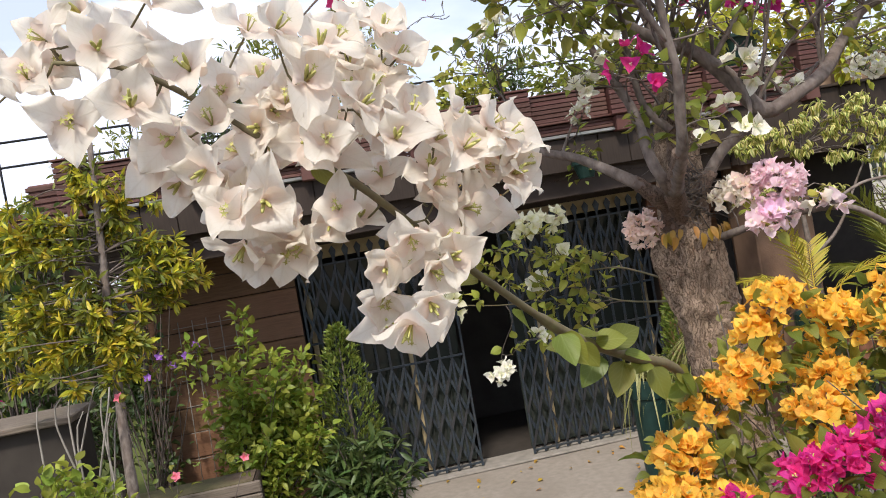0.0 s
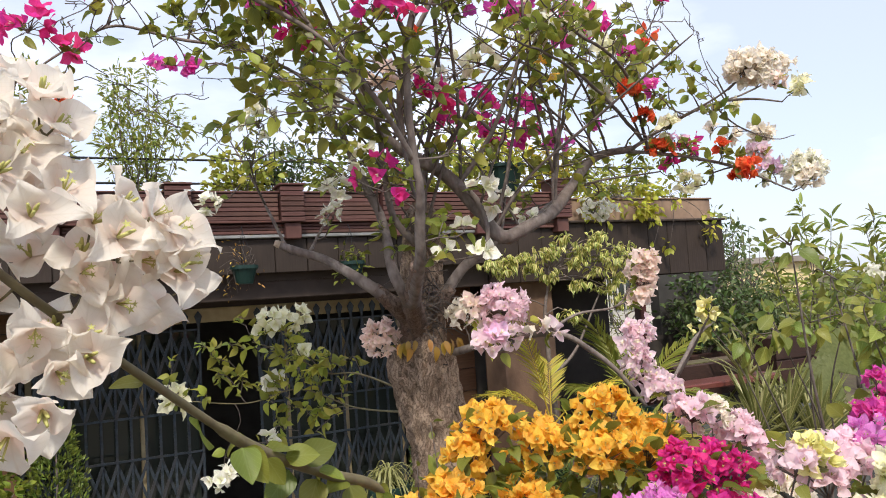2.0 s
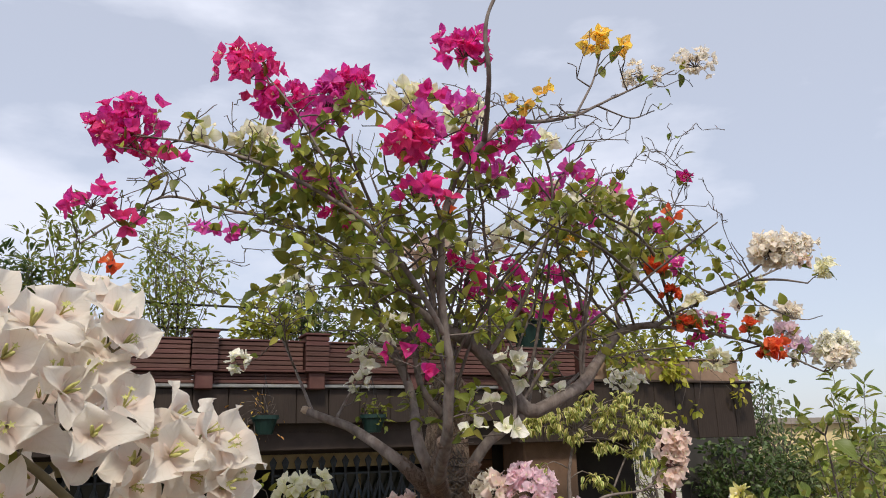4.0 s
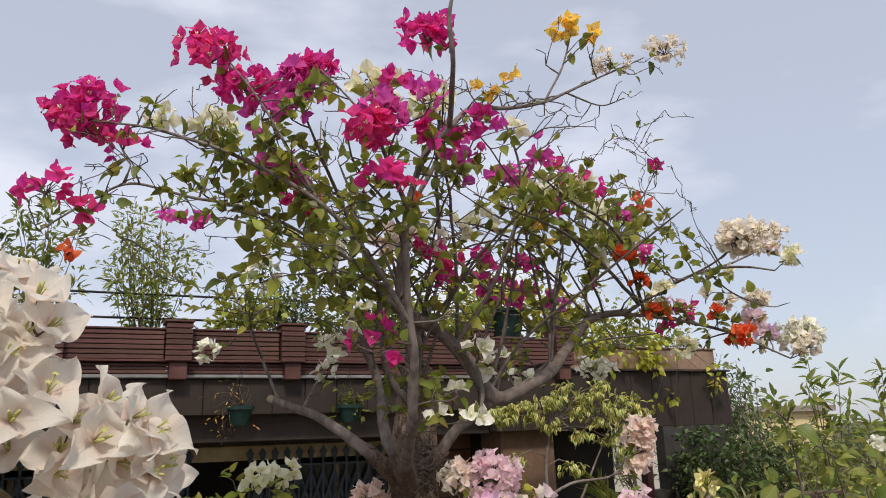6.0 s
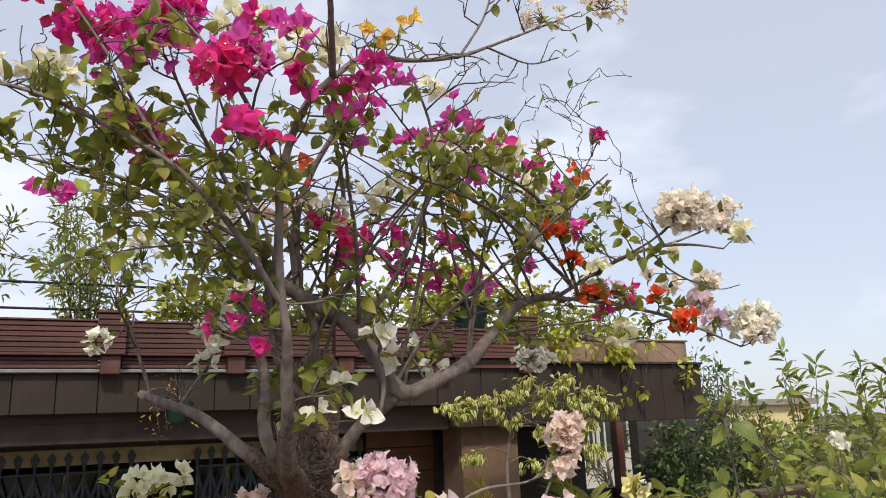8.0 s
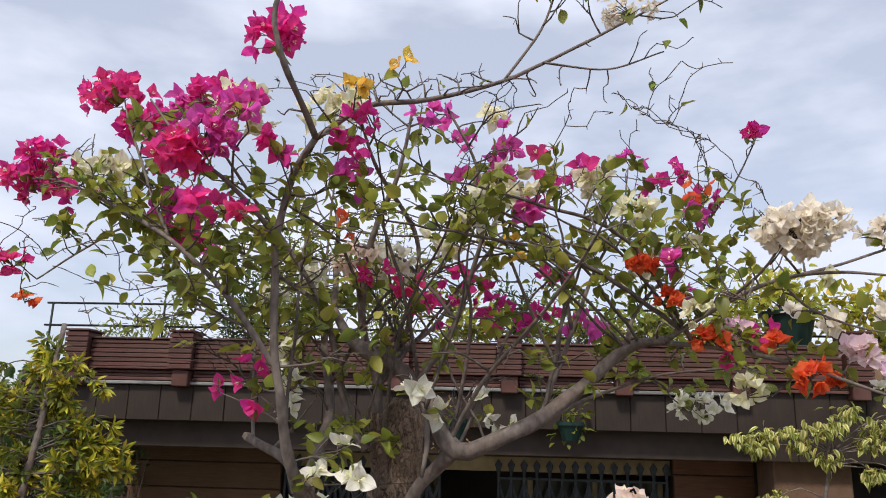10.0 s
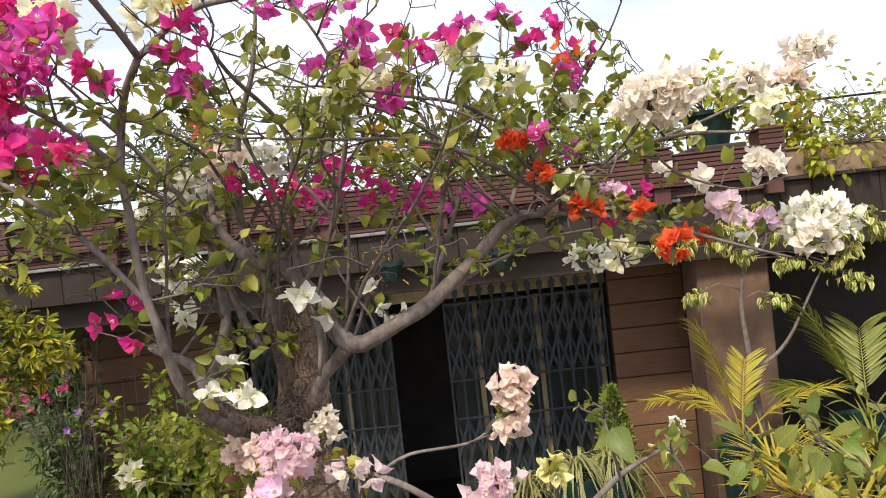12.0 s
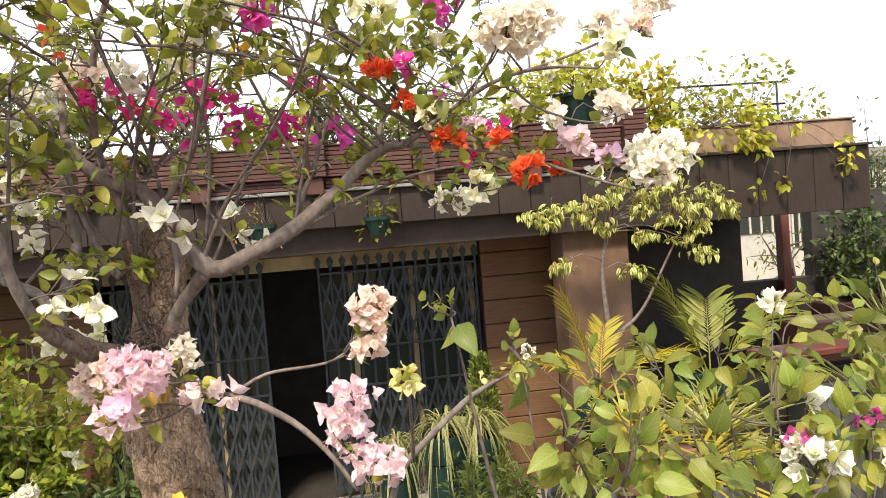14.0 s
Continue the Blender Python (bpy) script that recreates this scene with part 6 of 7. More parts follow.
seats = {"p": np.zeros((0, 3)), "r": np.zeros(0), "u": np.zeros(0)}


def seat_of(p):
    """The skeleton's node from which a twig to p springs; nodes already taken are passed over."""
    n = len(seats["r"])
    if len(skeleton) > n:
        seats["p"] = np.vstack((seats["p"], np.array([q for q, _ in skeleton[n:]])))
        seats["r"] = np.concatenate((seats["r"], np.array([r for _, r in skeleton[n:]])))
        seats["u"] = np.concatenate((seats["u"], np.zeros(len(skeleton) - n)))
    d = np.linalg.norm(seats["p"] - p, axis=1)
    c = d + np.maximum(0, seats["p"][:, 2] - p[2] + 0.02) * 1.2 + np.where(seats["r"] < 0.0022, 0.12, 0) + 0.05 * seats["u"]
    c[d <= 0.03] = 1e9
    k = int(np.argmin(c))
    seats["u"] += 1.0 * (np.linalg.norm(seats["p"] - seats["p"][k], axis=1) < 0.035)
    return seats["p"][k], seats["r"][k]


twigs, foliage, fresh = Buf(), Buf(), Buf()


def twig_to(p, leaves=4, leaf_size=0.046):
    p = np.asarray(p, float)
    q, r = seat_of(p)
    d = np.linalg.norm(p - q)
    m1 = q * 0.66 + p * 0.34 + rdir(0.5) * 0.16 * d
    m2 = q * 0.30 + p * 0.70 + rdir(0.3) * 0.12 * d
    r0 = min(r * 0.8, 0.0020 + 0.007 * d)
    pts, rad = spline([(*q, r0), (*m1, r0 * 0.8), (*m2, r0 * 0.6), (*p, 0.0014)], 0.03)
    pts = pts + np.array([noise.noise_vector(Vector(a * 23)) for a in pts]) * 0.004
    tube(twigs, pts, rad, 5)
    for a in pts[2::2]:                          # thorns and spurs
        if R.random() < 0.55:
            tube(twigs, [a, a + rdir(0.3) * R.uniform(0.008, 0.022)], [0.0014, 0.0005], 4)
    skeleton.extend((a, b) for a, b in zip(pts[2::2], rad[2::2]))
    n = len(pts)
    for k in range(leaves):
        s = R.randrange(n // 3, n)
        out = unit(rdir(0.2) + 0.5 * unit(pts[-1] - pts[0]))
        # below 2.1 m the paler leaf colour stands in for sunlight on the sprigs
        put(fresh if R.random() < (0.85 if pts[-1][2] < 2.1 else 0.42) else foliage, R.choice(LEAVES), pts[s], along(unit(out + (0, 0, -0.35 * R.random())), rdir(0.9)), leaf_size * R.uniform(0.55, 1.15))
    return pts


singles = [0]


def cluster(mat, at, r, n, size=0.039, label="", squash=0.75, leaves=3, fl=True, double=False, spread=0.9, centre=None, twig=True):
    """A head of bracts round a place, as a part of the tree."""
    at = np.asarray(at, float)
    if n >= 8 and mat in (PALE, PUREW, PINK, BLUSH):
        size, n = size * 0.76, n * 1.75
    if mat in (MAGENTA, PURPLE, CRIMSON) and size > 0.038:
        size = 0.0335 if n >= 8 else 0.036
    r = np.array((r, r, r * squash)) if np.isscalar(r) else np.asarray(r, float)
    if n >= 14 and mat in (MAGENTA, PURPLE, CRIMSON):
        r = r * 0.84
    if twig:
        twig_to(at - (0, 0, r[2] * 0.4), leaves)
    b = Buf()
    rosy = mat in (MAGENTA, PURPLE, CRIMSON)
    count = int(round(n * ((1.5 if n >= 14 else 0.95) if rosy else 1.3))) if n > 4 else n
    split = at[1] < -3.45 and at[2] < 2.82 and singles[0] + count <= 300
    if split:                                    # the nearest heads: every flower on its own
        singles[0] += count
        stalk = Buf()
        head = None
    for k in range(count):
        d = rdir(0.35)
        p = at + d * r * R.uniform(0.35, 1.0)
        if split:
            b = Buf()
            tube(stalk, [at - (0, 0, r[2] * 0.4), (at + p) / 2 + 0.008 * rdir(), p], [0.0016, 0.0012, 0.001], 4)
            if head is None:
                head = child("flower_head", stalk, TWIG, tree, label)
        flower(b, p, unit(d + 0.35 * rdir() + (0, -0.25, 0)), size * R.uniform(0.85, 1.12), 0, 1 if fl and (not rosy or R.random() < 0.4) else None, double=double, spread=spread)
        if split:
            part("flower", b, [mat, centre or CREAMFL], head)
            continue
        if twig and k % 3 == 0:
            tube(twigs, [at - (0, 0, r[2] * 0.4), (at + p) / 2 + 0.01 * rdir(), p], [0.0015, 0.0012, 0.001], 4)
    if split:
        full = stalk.mesh("flower_head")
        full.materials.append(TWIG)
        head.data = full
        return head
    ob = child("flower_head", b, [mat, centre or CREAMFL], tree, label)
    ob["kind"] = "stuff"
    return ob


# crimson and magenta heads on the gate side
cluster(MAGENTA, (0.05, -3.55, 3.03), (0.115, 0.09, 0.105), 30, label="large magenta-crimson head of bracts")
cluster(CRIMSON, (0.02, -3.55, 2.98), (0.10, 0.08, 0.06), 16, label="crimson-pink head of bracts")
cluster(MAGENTA, (0.14, -3.53, 2.96), (0.06, 0.06, 0.05), 8)
cluster(CRIMSON, (0.33, -3.70, 3.17), (0.11, 0.09, 0.075), 26, label="crimson-pink head of bracts")
cluster(MAGENTA, (0.42, -3.70, 3.10), (0.09, 0.08, 0.07), 18)
cluster(PURPLE, (0.54, -3.70, 3.11), (0.125, 0.10, 0.10), 34, label="large purple-magenta head of bracts")
cluster(MAGENTA, (0.60, -3.72, 3.17), (0.10, 0.08, 0.05), 18)
cluster(PURPLE, (0.46, -3.72, 3.02), (0.07, 0.07, 0.06), 12)
cluster(CRIMSON, (0.65, -4.00, 2.895), (0.08, 0.065, 0.04), 20, label="bright crimson-pink head of bracts")
cluster(PURPLE, (0.70, -3.98, 2.95), (0.07, 0.06, 0.05), 14)
cluster(MAGENTA, (0.84, -3.95, 3.20), (0.10, 0.08, 0.06), 22, label="magenta head of bracts high in the crown")
cluster(MAGENTA, (0.75, -3.95, 3.06), 0.04, 6)
cluster(PURPLE, (0.80, -4.04, 2.99), 0.045, 8)
cluster(PURPLE, (0.515, -3.70, 2.87), (0.075, 0.06, 0.04), 14, label="loose purple-magenta sprig of bracts")
cluster(MAGENTA, (0.56, -3.74, 2.80), 0.045, 7)
cluster(PURPLE, (0.315, -3.00, 2.925), (0.055, 0.05, 0.025), 6)
cluster(PURPLE, (0.405, -3.12, 2.87), (0.03, 0.03, 0.04), 5)
cluster(MAGENTA, (-0.02, -3.68, 2.77), (0.075, 0.06, 0.04), 12, label="magenta sprig at the end of a drooping twig")
cluster(CRIMSON, (0.06, -3.62, 2.735), 0.03, 4)
cluster(SCARLET, (0.03, -3.5, 2.66), 0.03, 4, size=0.026)
cluster(MAGENTA, (0.70, -4.0, 2.78), 0.03, 4)
cluster(MAGENTA, (0.72, -3.88, 2.81), 0.035, 5)
cluster(CRIMSON, (0.79, -3.95, 2.78), 0.03, 4)
cluster(MAGENTA, (0.954, -3.82, 2.975), 0.045, 8)
cluster(MAGENTA, (0.85, -3.94, 2.93), 0.045, 8)
cluster(PURPLE, (1.0, -3.8, 2.90), 0.05, 7)
cluster(IVORY, (0.727, -3.87, 3.06), (0.085, 0.07, 0.05), 16, label="ivory-white head of bracts")
cluster(IVORY, (0.92, -3.74, 3.12), (0.075, 0.06, 0.05), 14)
cluster(IVORY, (0.34, -3.70, 2.97), (0.05, 0.05, 0.03), 8)
cluster(IVORY, (0.22, -3.66, 2.98), 0.03, 4)
cluster(ORANGE, (1.015, -3.92, 3.09), 0.03, 4, size=0.032, label="small amber-orange sprig of bracts")
cluster(ORANGE, (1.115, -3.90, 3.15), 0.02, 2, size=0.032)
cluster(ORANGE, (1.47, -3.70, 3.50), 0.05, 7, label="amber-orange sprig at a twig's end")
cluster(ORANGE, (1.57, -3.70, 3.50), 0.03, 3)
cluster(PALE, (1.68, -3.68, 3.42), (0.09, 0.06, 0.04), 14, size=0.03, label="faded cream-pink head of bracts")
cluster(PALE, (1.92, -3.68, 3.52), (0.10, 0.07, 0.045), 18, size=0.032, label="faded cream-pink head of bracts")
# middle of the crown
cluster(PURPLE, (1.337, -3.56, 2.99), 0.055, 8)
cluster(PURPLE, (1.25, -3.6, 2.96), 0.05, 7)
cluster(PURPLE, (1.351, -3.67, 3.05), (0.035, 0.03, 0.045), 6)
cluster(CRIMSON, (1.45, -3.6, 3.03), 0.035, 4)
cluster(MAGENTA, (1.56, -3.55, 3.02), 0.04, 5)
cluster(IVORY, (1.62, -3.52, 3.0), (0.07, 0.05, 0.04), 9)
cluster(IVORY, (1.32, -3.58, 3.16), 0.03, 4)
cluster(IVORY, (1.70, -3.5, 2.92), 0.045, 6)
cluster(MAGENTA, (2.069, -3.40, 3.175), 0.035, 4, label="single magenta sprig at a twig's tip")
cluster(PURPLE, (1.78, -3.65, 2.735), (0.035, 0.03, 0.03), 4)
cluster(PURPLE, (1.733, -3.29, 3.14), 0.035, 5)
cluster(MAGENTA, (1.85, -3.30, 3.10), 0.04, 5)
cluster(MAGENTA, (1.93, -3.36, 3.0), 0.04, 5)
cluster(SCARLET, (1.86, -3.55, 2.98), 0.03, 3)
cluster(PURPLE, (1.42, -3.62, 2.9), 0.04, 5)
cluster(PUREW, (1.30, -3.74, 2.86), (0.06, 0.05, 0.05), 8, label="white sprig in the middle of the crown")
cluster(SCARLET, (0.95, -3.60, 2.86), (0.025, 0.03, 0.03), 3, size=0.03)
cluster(ORANGE, (1.38, -3.62, 2.80), (0.03, 0.03, 0.03), 3, size=0.03)
cluster(PUREW, (1.05, -3.45, 2.78), (0.08, 0.06, 0.06), 9)
cluster(BLUSH, (0.93, -3.42, 2.80), (0.08, 0.06, 0.06), 9)
cluster(PUREW, (0.78, -3.3, 2.76), (0.06, 0.05, 0.05), 7)
cluster(PUREW, (0.60, -3.1, 2.72), (0.06, 0.05, 0.06), 8)
cluster(IVORY, (1.22, -3.48, 2.85), (0.07, 0.06, 0.05), 9)
cluster(MAGENTA, (1.24, -3.44, 2.72), (0.07, 0.06, 0.05), 10, label="magenta sprigs low in the crown")
cluster(MAGENTA, (1.32, -3.36, 2.68), (0.06, 0.06, 0.06), 10)
cluster(MAGENTA, (1.15, -3.40, 2.66), (0.06, 0.06, 0.05), 9)
cluster(MAGENTA, (1.45, -3.34, 2.64), (0.06, 0.05, 0.05), 9)
cluster(PURPLE, (1.58, -3.36, 2.62), (0.05, 0.05, 0.04), 7)
cluster(CRIMSON, (1.10, -3.5, 2.72), 0.04, 5)
cluster(MAGENTA, (1.02, -3.55, 2.74), 0.045, 6)
cluster(MAGENTA, (1.50, -3.30, 2.76), (0.05, 0.05, 0.04), 7)
cluster(SCARLET, (1.69, -3.62, 2.75), (0.042, 0.035, 0.010), 12, size=0.027, label="scarlet-red flat sprig of bracts", double=True, spread=1.1, centre=SCARLET)
cluster(SCARLET, (1.764, -3.608, 2.665), (0.026, 0.025, 0.014), 8, size=0.026, double=True, spread=0.8, centre=SCARLET)
cluster(PURPLE, (1.92, -3.14, 2.76), 0.03, 3)
cluster(PUREW, (1.76, -3.42, 2.80), (0.05, 0.04, 0.04), 6)
cluster(IVORY, (1.85, -3.4, 2.84), 0.035, 4)
cluster(PURPLE, (1.86, -3.45, 2.92), 0.045, 6)
cluster(PURPLE, (1.20, -3.35, 3.20), (0.06, 0.05, 0.05), 9)
cluster(MAGENTA, (1.01, -3.89, 3.0), (0.055, 0.05, 0.045), 9)
cluster(PURPLE, (1.17, -3.68, 3.13), 0.045, 7)
cluster(MAGENTA, (1.48, -3.35, 3.05), 0.04, 6)
cluster(PURPLE, (1.64, -3.05, 3.18), 0.045, 6)
cluster(MAGENTA, (1.80, -3.37, 3.03), 0.03, 4)
cluster(IVORY, (1.36, -3.62, 2.95), (0.07, 0.06, 0.05), 9)
# lower, round the forks
cluster(MAGENTA, (0.767, -3.745, 2.447), (0.035, 0.035, 0.035), 4, size=0.034, label="crimson-pink sprig low on the limb")
cluster(MAGENTA, (0.70, -3.76, 2.415), 0.02, 2, size=0.03)
cluster(MAGENTA, (0.779, -3.765, 2.375), (0.025, 0.03, 0.015), 2, size=0.03)
cluster(PUREW, (0.511, -2.567, 2.515), (0.045, 0.04, 0.03), 6, label="white sprig near the cut limb")
cluster(PUREW, (0.763, -3.40, 2.45), (0.04, 0.03, 0.04), 6, size=0.032)
cluster(PUREW, (0.75, -3.34, 2.37), (0.03, 0.03, 0.04), 5, size=0.032)
cluster(PUREW, (1.135, -3.60, 2.425), (0.042, 0.03, 0.02), 3, size=0.042, spread=1.05, label="single open white flower at the fork")
cluster(PUREW, (1.20, -3.55, 2.38), 0.02, 2, size=0.04)
cluster(PUREW, (1.30, -3.47, 2.40), (0.03, 0.03, 0.03), 3, size=0.034)
cluster(PUREW, (1.365, -3.50, 2.355), (0.03, 0.03, 0.02), 3, size=0.034)
cluster(PUREW, (0.924, -3.748, 2.235), 0.026, 2, size=0.039, spread=1.05, label="open white flowers before the trunk", leaves=4)
cluster(PUREW, (1.025, -3.762, 2.225), 0.03, 3, size=0.039, spread=1.05)
cluster(PUREW, (0.984, -3.756, 2.288), 0.024, 2, size=0.039, spread=1.05)
cluster(PUREW, (1.929, -3.08, 2.425), (0.06, 0.05, 0.05), 9, size=0.032, label="white sprigs hanging from the long limb")
cluster(PUREW, (2.0, -3.06, 2.40), (0.05, 0.05, 0.05), 7, size=0.032)
cluster(PUREW, (0.80, -3.52, 2.52), 0.03, 3)
# the long limb's end: scarlet, pink-white and ivory heads
def red_head(at, r, n, label=""):
    cluster(SCARLET, at, r, max(3, int(n * 0.7)), size=0.034, label=label, double=True, spread=0.8, centre=SCARLET)


red_head((1.885, -3.55, 2.562), (0.026, 0.026, 0.020), 9, "compact bright scarlet head of bracts")
red_head((1.852, -3.55, 2.578), (0.018, 0.018, 0.016), 6)
red_head((1.967, -3.735, 2.535), (0.014, 0.016, 0.020), 7, "compact coral-scarlet head of bracts")
red_head((2.01, -3.791, 2.467), (0.026, 0.024, 0.018), 10, "compact scarlet-orange head of bracts")
red_head((2.14, -3.62, 2.46), 0.012, 3)
cluster(LILAC, (1.945, -3.55, 2.592), (0.042, 0.04, 0.026), 10, size=0.029, label="lilac-and-white head of bracts")
cluster(MAGENTA, (1.995, -3.56, 2.580), (0.026, 0.03, 0.035), 6, size=0.03)
cluster(MAGENTA, (1.935, -3.54, 2.52), (0.03, 0.03, 0.02), 4, size=0.028)
cluster(IVORY, (1.822, -3.65, 2.623), (0.040, 0.035, 0.024), 8, size=0.03, label="ivory-white head of bracts over the long limb")
cluster(IVORY, (1.93, -3.60, 2.44), (0.040, 0.035, 0.03), 8, size=0.032, label="greenish-white sprig under the long limb")
cluster(PALE, (1.999, -3.849, 2.79), (0.088, 0.07, 0.036), 32, size=0.038, label="large ivory-cream head of bracts", leaves=2)
cluster(PALE, (1.975, -3.845, 2.755), (0.075, 0.06, 0.028), 20, size=0.038, leaves=0)
cluster(PALE, (1.99, -3.85, 2.775), 0.035, 8, size=0.038, leaves=0)
cluster(PALE, (2.26, -3.656, 2.822), (0.048, 0.045, 0.026), 12, size=0.036, label="cream-pink head of bracts")
cluster(BLUSH, (2.378, -3.622, 2.82), (0.036, 0.036, 0.034), 9, size=0.034, label="faded peach head of bracts")
cluster(IVORY, (2.23, -3.843, 2.732), (0.030, 0.030, 0.020), 7, size=0.033, label="yellowish ivory head of bracts")
cluster(IVORY, (2.129, -3.65, 2.707), 0.014, 3, size=0.028)
cluster(PALE, (2.302, -3.60, 2.625), (0.046, 0.045, 0.032), 11, size=0.041, label="open white head of bracts")
cluster(PALE, (2.138, -3.612, 2.607), (0.030, 0.03, 0.016), 5, size=0.031)
cluster(PALE, (2.05, -3.62, 2.63), 0.02, 3, size=0.03)
cluster(PINK, (2.166, -3.708, 2.533), (0.036, 0.035, 0.026), 9, size=0.038, label="pink-white head of bracts")
cluster(LILAC, (2.262, -3.66, 2.485), (0.036, 0.035, 0.020), 7, size=0.029, label="lilac-pink sprig of bracts")
cluster(PUREW, (2.366, -3.715, 2.482), (0.075, 0.065, 0.050), 30, size=0.041, label="large white head of bracts", leaves=2)
cluster(PALE, (2.318, -3.77, 2.44), (0.045, 0.04, 0.03), 8, size=0.04, leaves=1)
cluster(PUREW, (2.212, -3.671, 2.443), 0.018, 3, size=0.028)
cluster(PALE, (2.43, -3.60, 2.895), (0.055, 0.05, 0.028), 12, size=0.036, label="cream-pink head of bracts at a high twig")
# round the collar and on the low limbs
cluster(PINK, (1.10, -3.74, 2.075), (0.07, 0.06, 0.06), 26, size=0.036, label="full pale pink double head of bracts", double=True)
cluster(BLUSH, (1.03, -3.70, 2.07), (0.04, 0.04, 0.04), 10, size=0.034)
cluster(PALE, (1.133, -3.44, 2.06), (0.055, 0.045, 0.05), 13, size=0.034)
cluster(PINK, (1.04, -3.74, 1.98), (0.05, 0.04, 0.025), 9)
cluster(LILAC, (1.06, -3.75, 1.99), 0.025, 3)
cluster(PINK, (1.205, -3.60, 1.985), (0.05, 0.03, 0.03), 8, size=0.034)
cluster(BLUSH, (0.875, -3.365, 2.0), (0.055, 0.05, 0.055), 20, size=0.034, label="blush-pink double head of bracts", double=True)
cluster(PINK, (1.28, -3.70, 2.0), 0.022, 3)
cluster(PALE, (1.23, -3.70, 2.02), 0.015, 2)
cluster(BLUSH, (1.63, -3.70, 2.165), (0.05, 0.045, 0.05), 16, size=0.036, label="peach-pink column of bracts")
cluster(BLUSH, (1.625, -3.70, 2.13), (0.03, 0.03, 0.05), 10, size=0.034)
cluster(BLUSH, (1.615, -3.69, 2.07), (0.035, 0.03, 0.035), 8, size=0.034)
cluster(PINK, (1.575, -3.73, 1.96), (0.05, 0.04, 0.05), 15, size=0.034, label="pink column of bracts on a low shoot")
cluster(PINK, (1.56, -3.73, 1.87), (0.05, 0.04, 0.05), 15, size=0.034)
cluster(PINK, (1.53, -3.72, 1.93), (0.035, 0.03, 0.03), 7)
cluster(PINK, (1.62, -3.74, 1.80), (0.06, 0.05, 0.04), 12)
cluster(YELLOW, (1.69, -3.895, 2.03), (0.028, 0.026, 0.03), 8, size=0.028, label="pale yellow head of bracts")
cluster(YELLOW, (1.95, -3.6, 1.955), (0.05, 0.03, 0.02), 4, size=0.017)
cluster(IVORY, (0.66, -2.95, 2.06), (0.07, 0.05, 0.045), 14, label="ivory-white sprig before the gate", leaves=8)
cluster(IVORY, (0.76, -2.9, 2.08), 0.03, 4)
cluster(IVORY, (0.33, -2.9, 1.83), (0.04, 0.03, 0.045), 9, label="ivory-white sprig hanging before the gate", leaves=6)
cluster(PUREW, (0.47, -2.9, 1.56), (0.05, 0.04, 0.035), 9, leaves=4)
cluster(PUREW, (0.66, -2.9, 1.86), (0.03, 0.03, 0.03), 4, leaves=8)
cluster(PUREW, (0.62, -2.9, 1.66), 0.03, 4, leaves=8, size=0.034)
cluster(IVORY, (0.74, -2.9, 1.94), 0.03, 4, leaves=8, size=0.034)

# dry amber leaves round the collar
b = Buf()
for k in range(18):
    a = R.uniform(-2.6, 0.1)
    q = np.array((1.025 + 0.12 * math.cos(a), -3.33 + 0.12 * math.sin(a), 1.975 + R.uniform(-0.01, 0.015)))
    d = unit((math.cos(a) * 0.4, math.sin(a) * 0.4, R.uniform(-1.2, -0.4)))
    put(b, R.choice(BROAD), q, along(d, np.array((math.cos(a), math.sin(a) - 0.3, 0.4)) + 0.8 * rdir()), R.uniform(0.03, 0.05))
child("withered_foliage", b, LEAF_BRONZE, tree, "withered amber leaves round the collar")["kind"] = "stuff"

# long thin shoots that rise from the forks through the crown
low = [(q, r) for q, r in skeleton if 2.25 < q[2] < 2.62 and r > 0.006]
for k in range(28):
    q, r = low[R.randrange(len(low))]
    a = R.uniform(0, 6.28)
    tip = np.array((1.08 + 0.9 * math.cos(a) * R.uniform(0.15, 1), -3.5 + 0.42 * math.sin(a), R.uniform(2.75, 3.15)))
    if np.linalg.norm(tip - q) > 1.0:
        tip = q + (tip - q) * 0.8
    rise = np.array((0, 0, 0.12 + 0.1 * R.random()))
    r0 = R.uniform(0.0035, 0.0065)
    pts, rad = spline([(*q, r0), (*(q * 0.7 + tip * 0.3 + rise * 0.7 + 0.03 * rdir()), r0 * 0.85), (*(q * 0.35 + tip * 0.65 + rise * 0.5 + 0.04 * rdir()), r0 * 0.6), (*tip, 0.0016)], 0.03)
    pts = pts + np.array([noise.noise_vector(Vector(p * 16)) for p in pts]) * 0.006
    tube(twigs, pts, rad, 6)
    skeleton.extend((p, s_) for p, s_ in zip(pts[4::2], rad[4::2]))

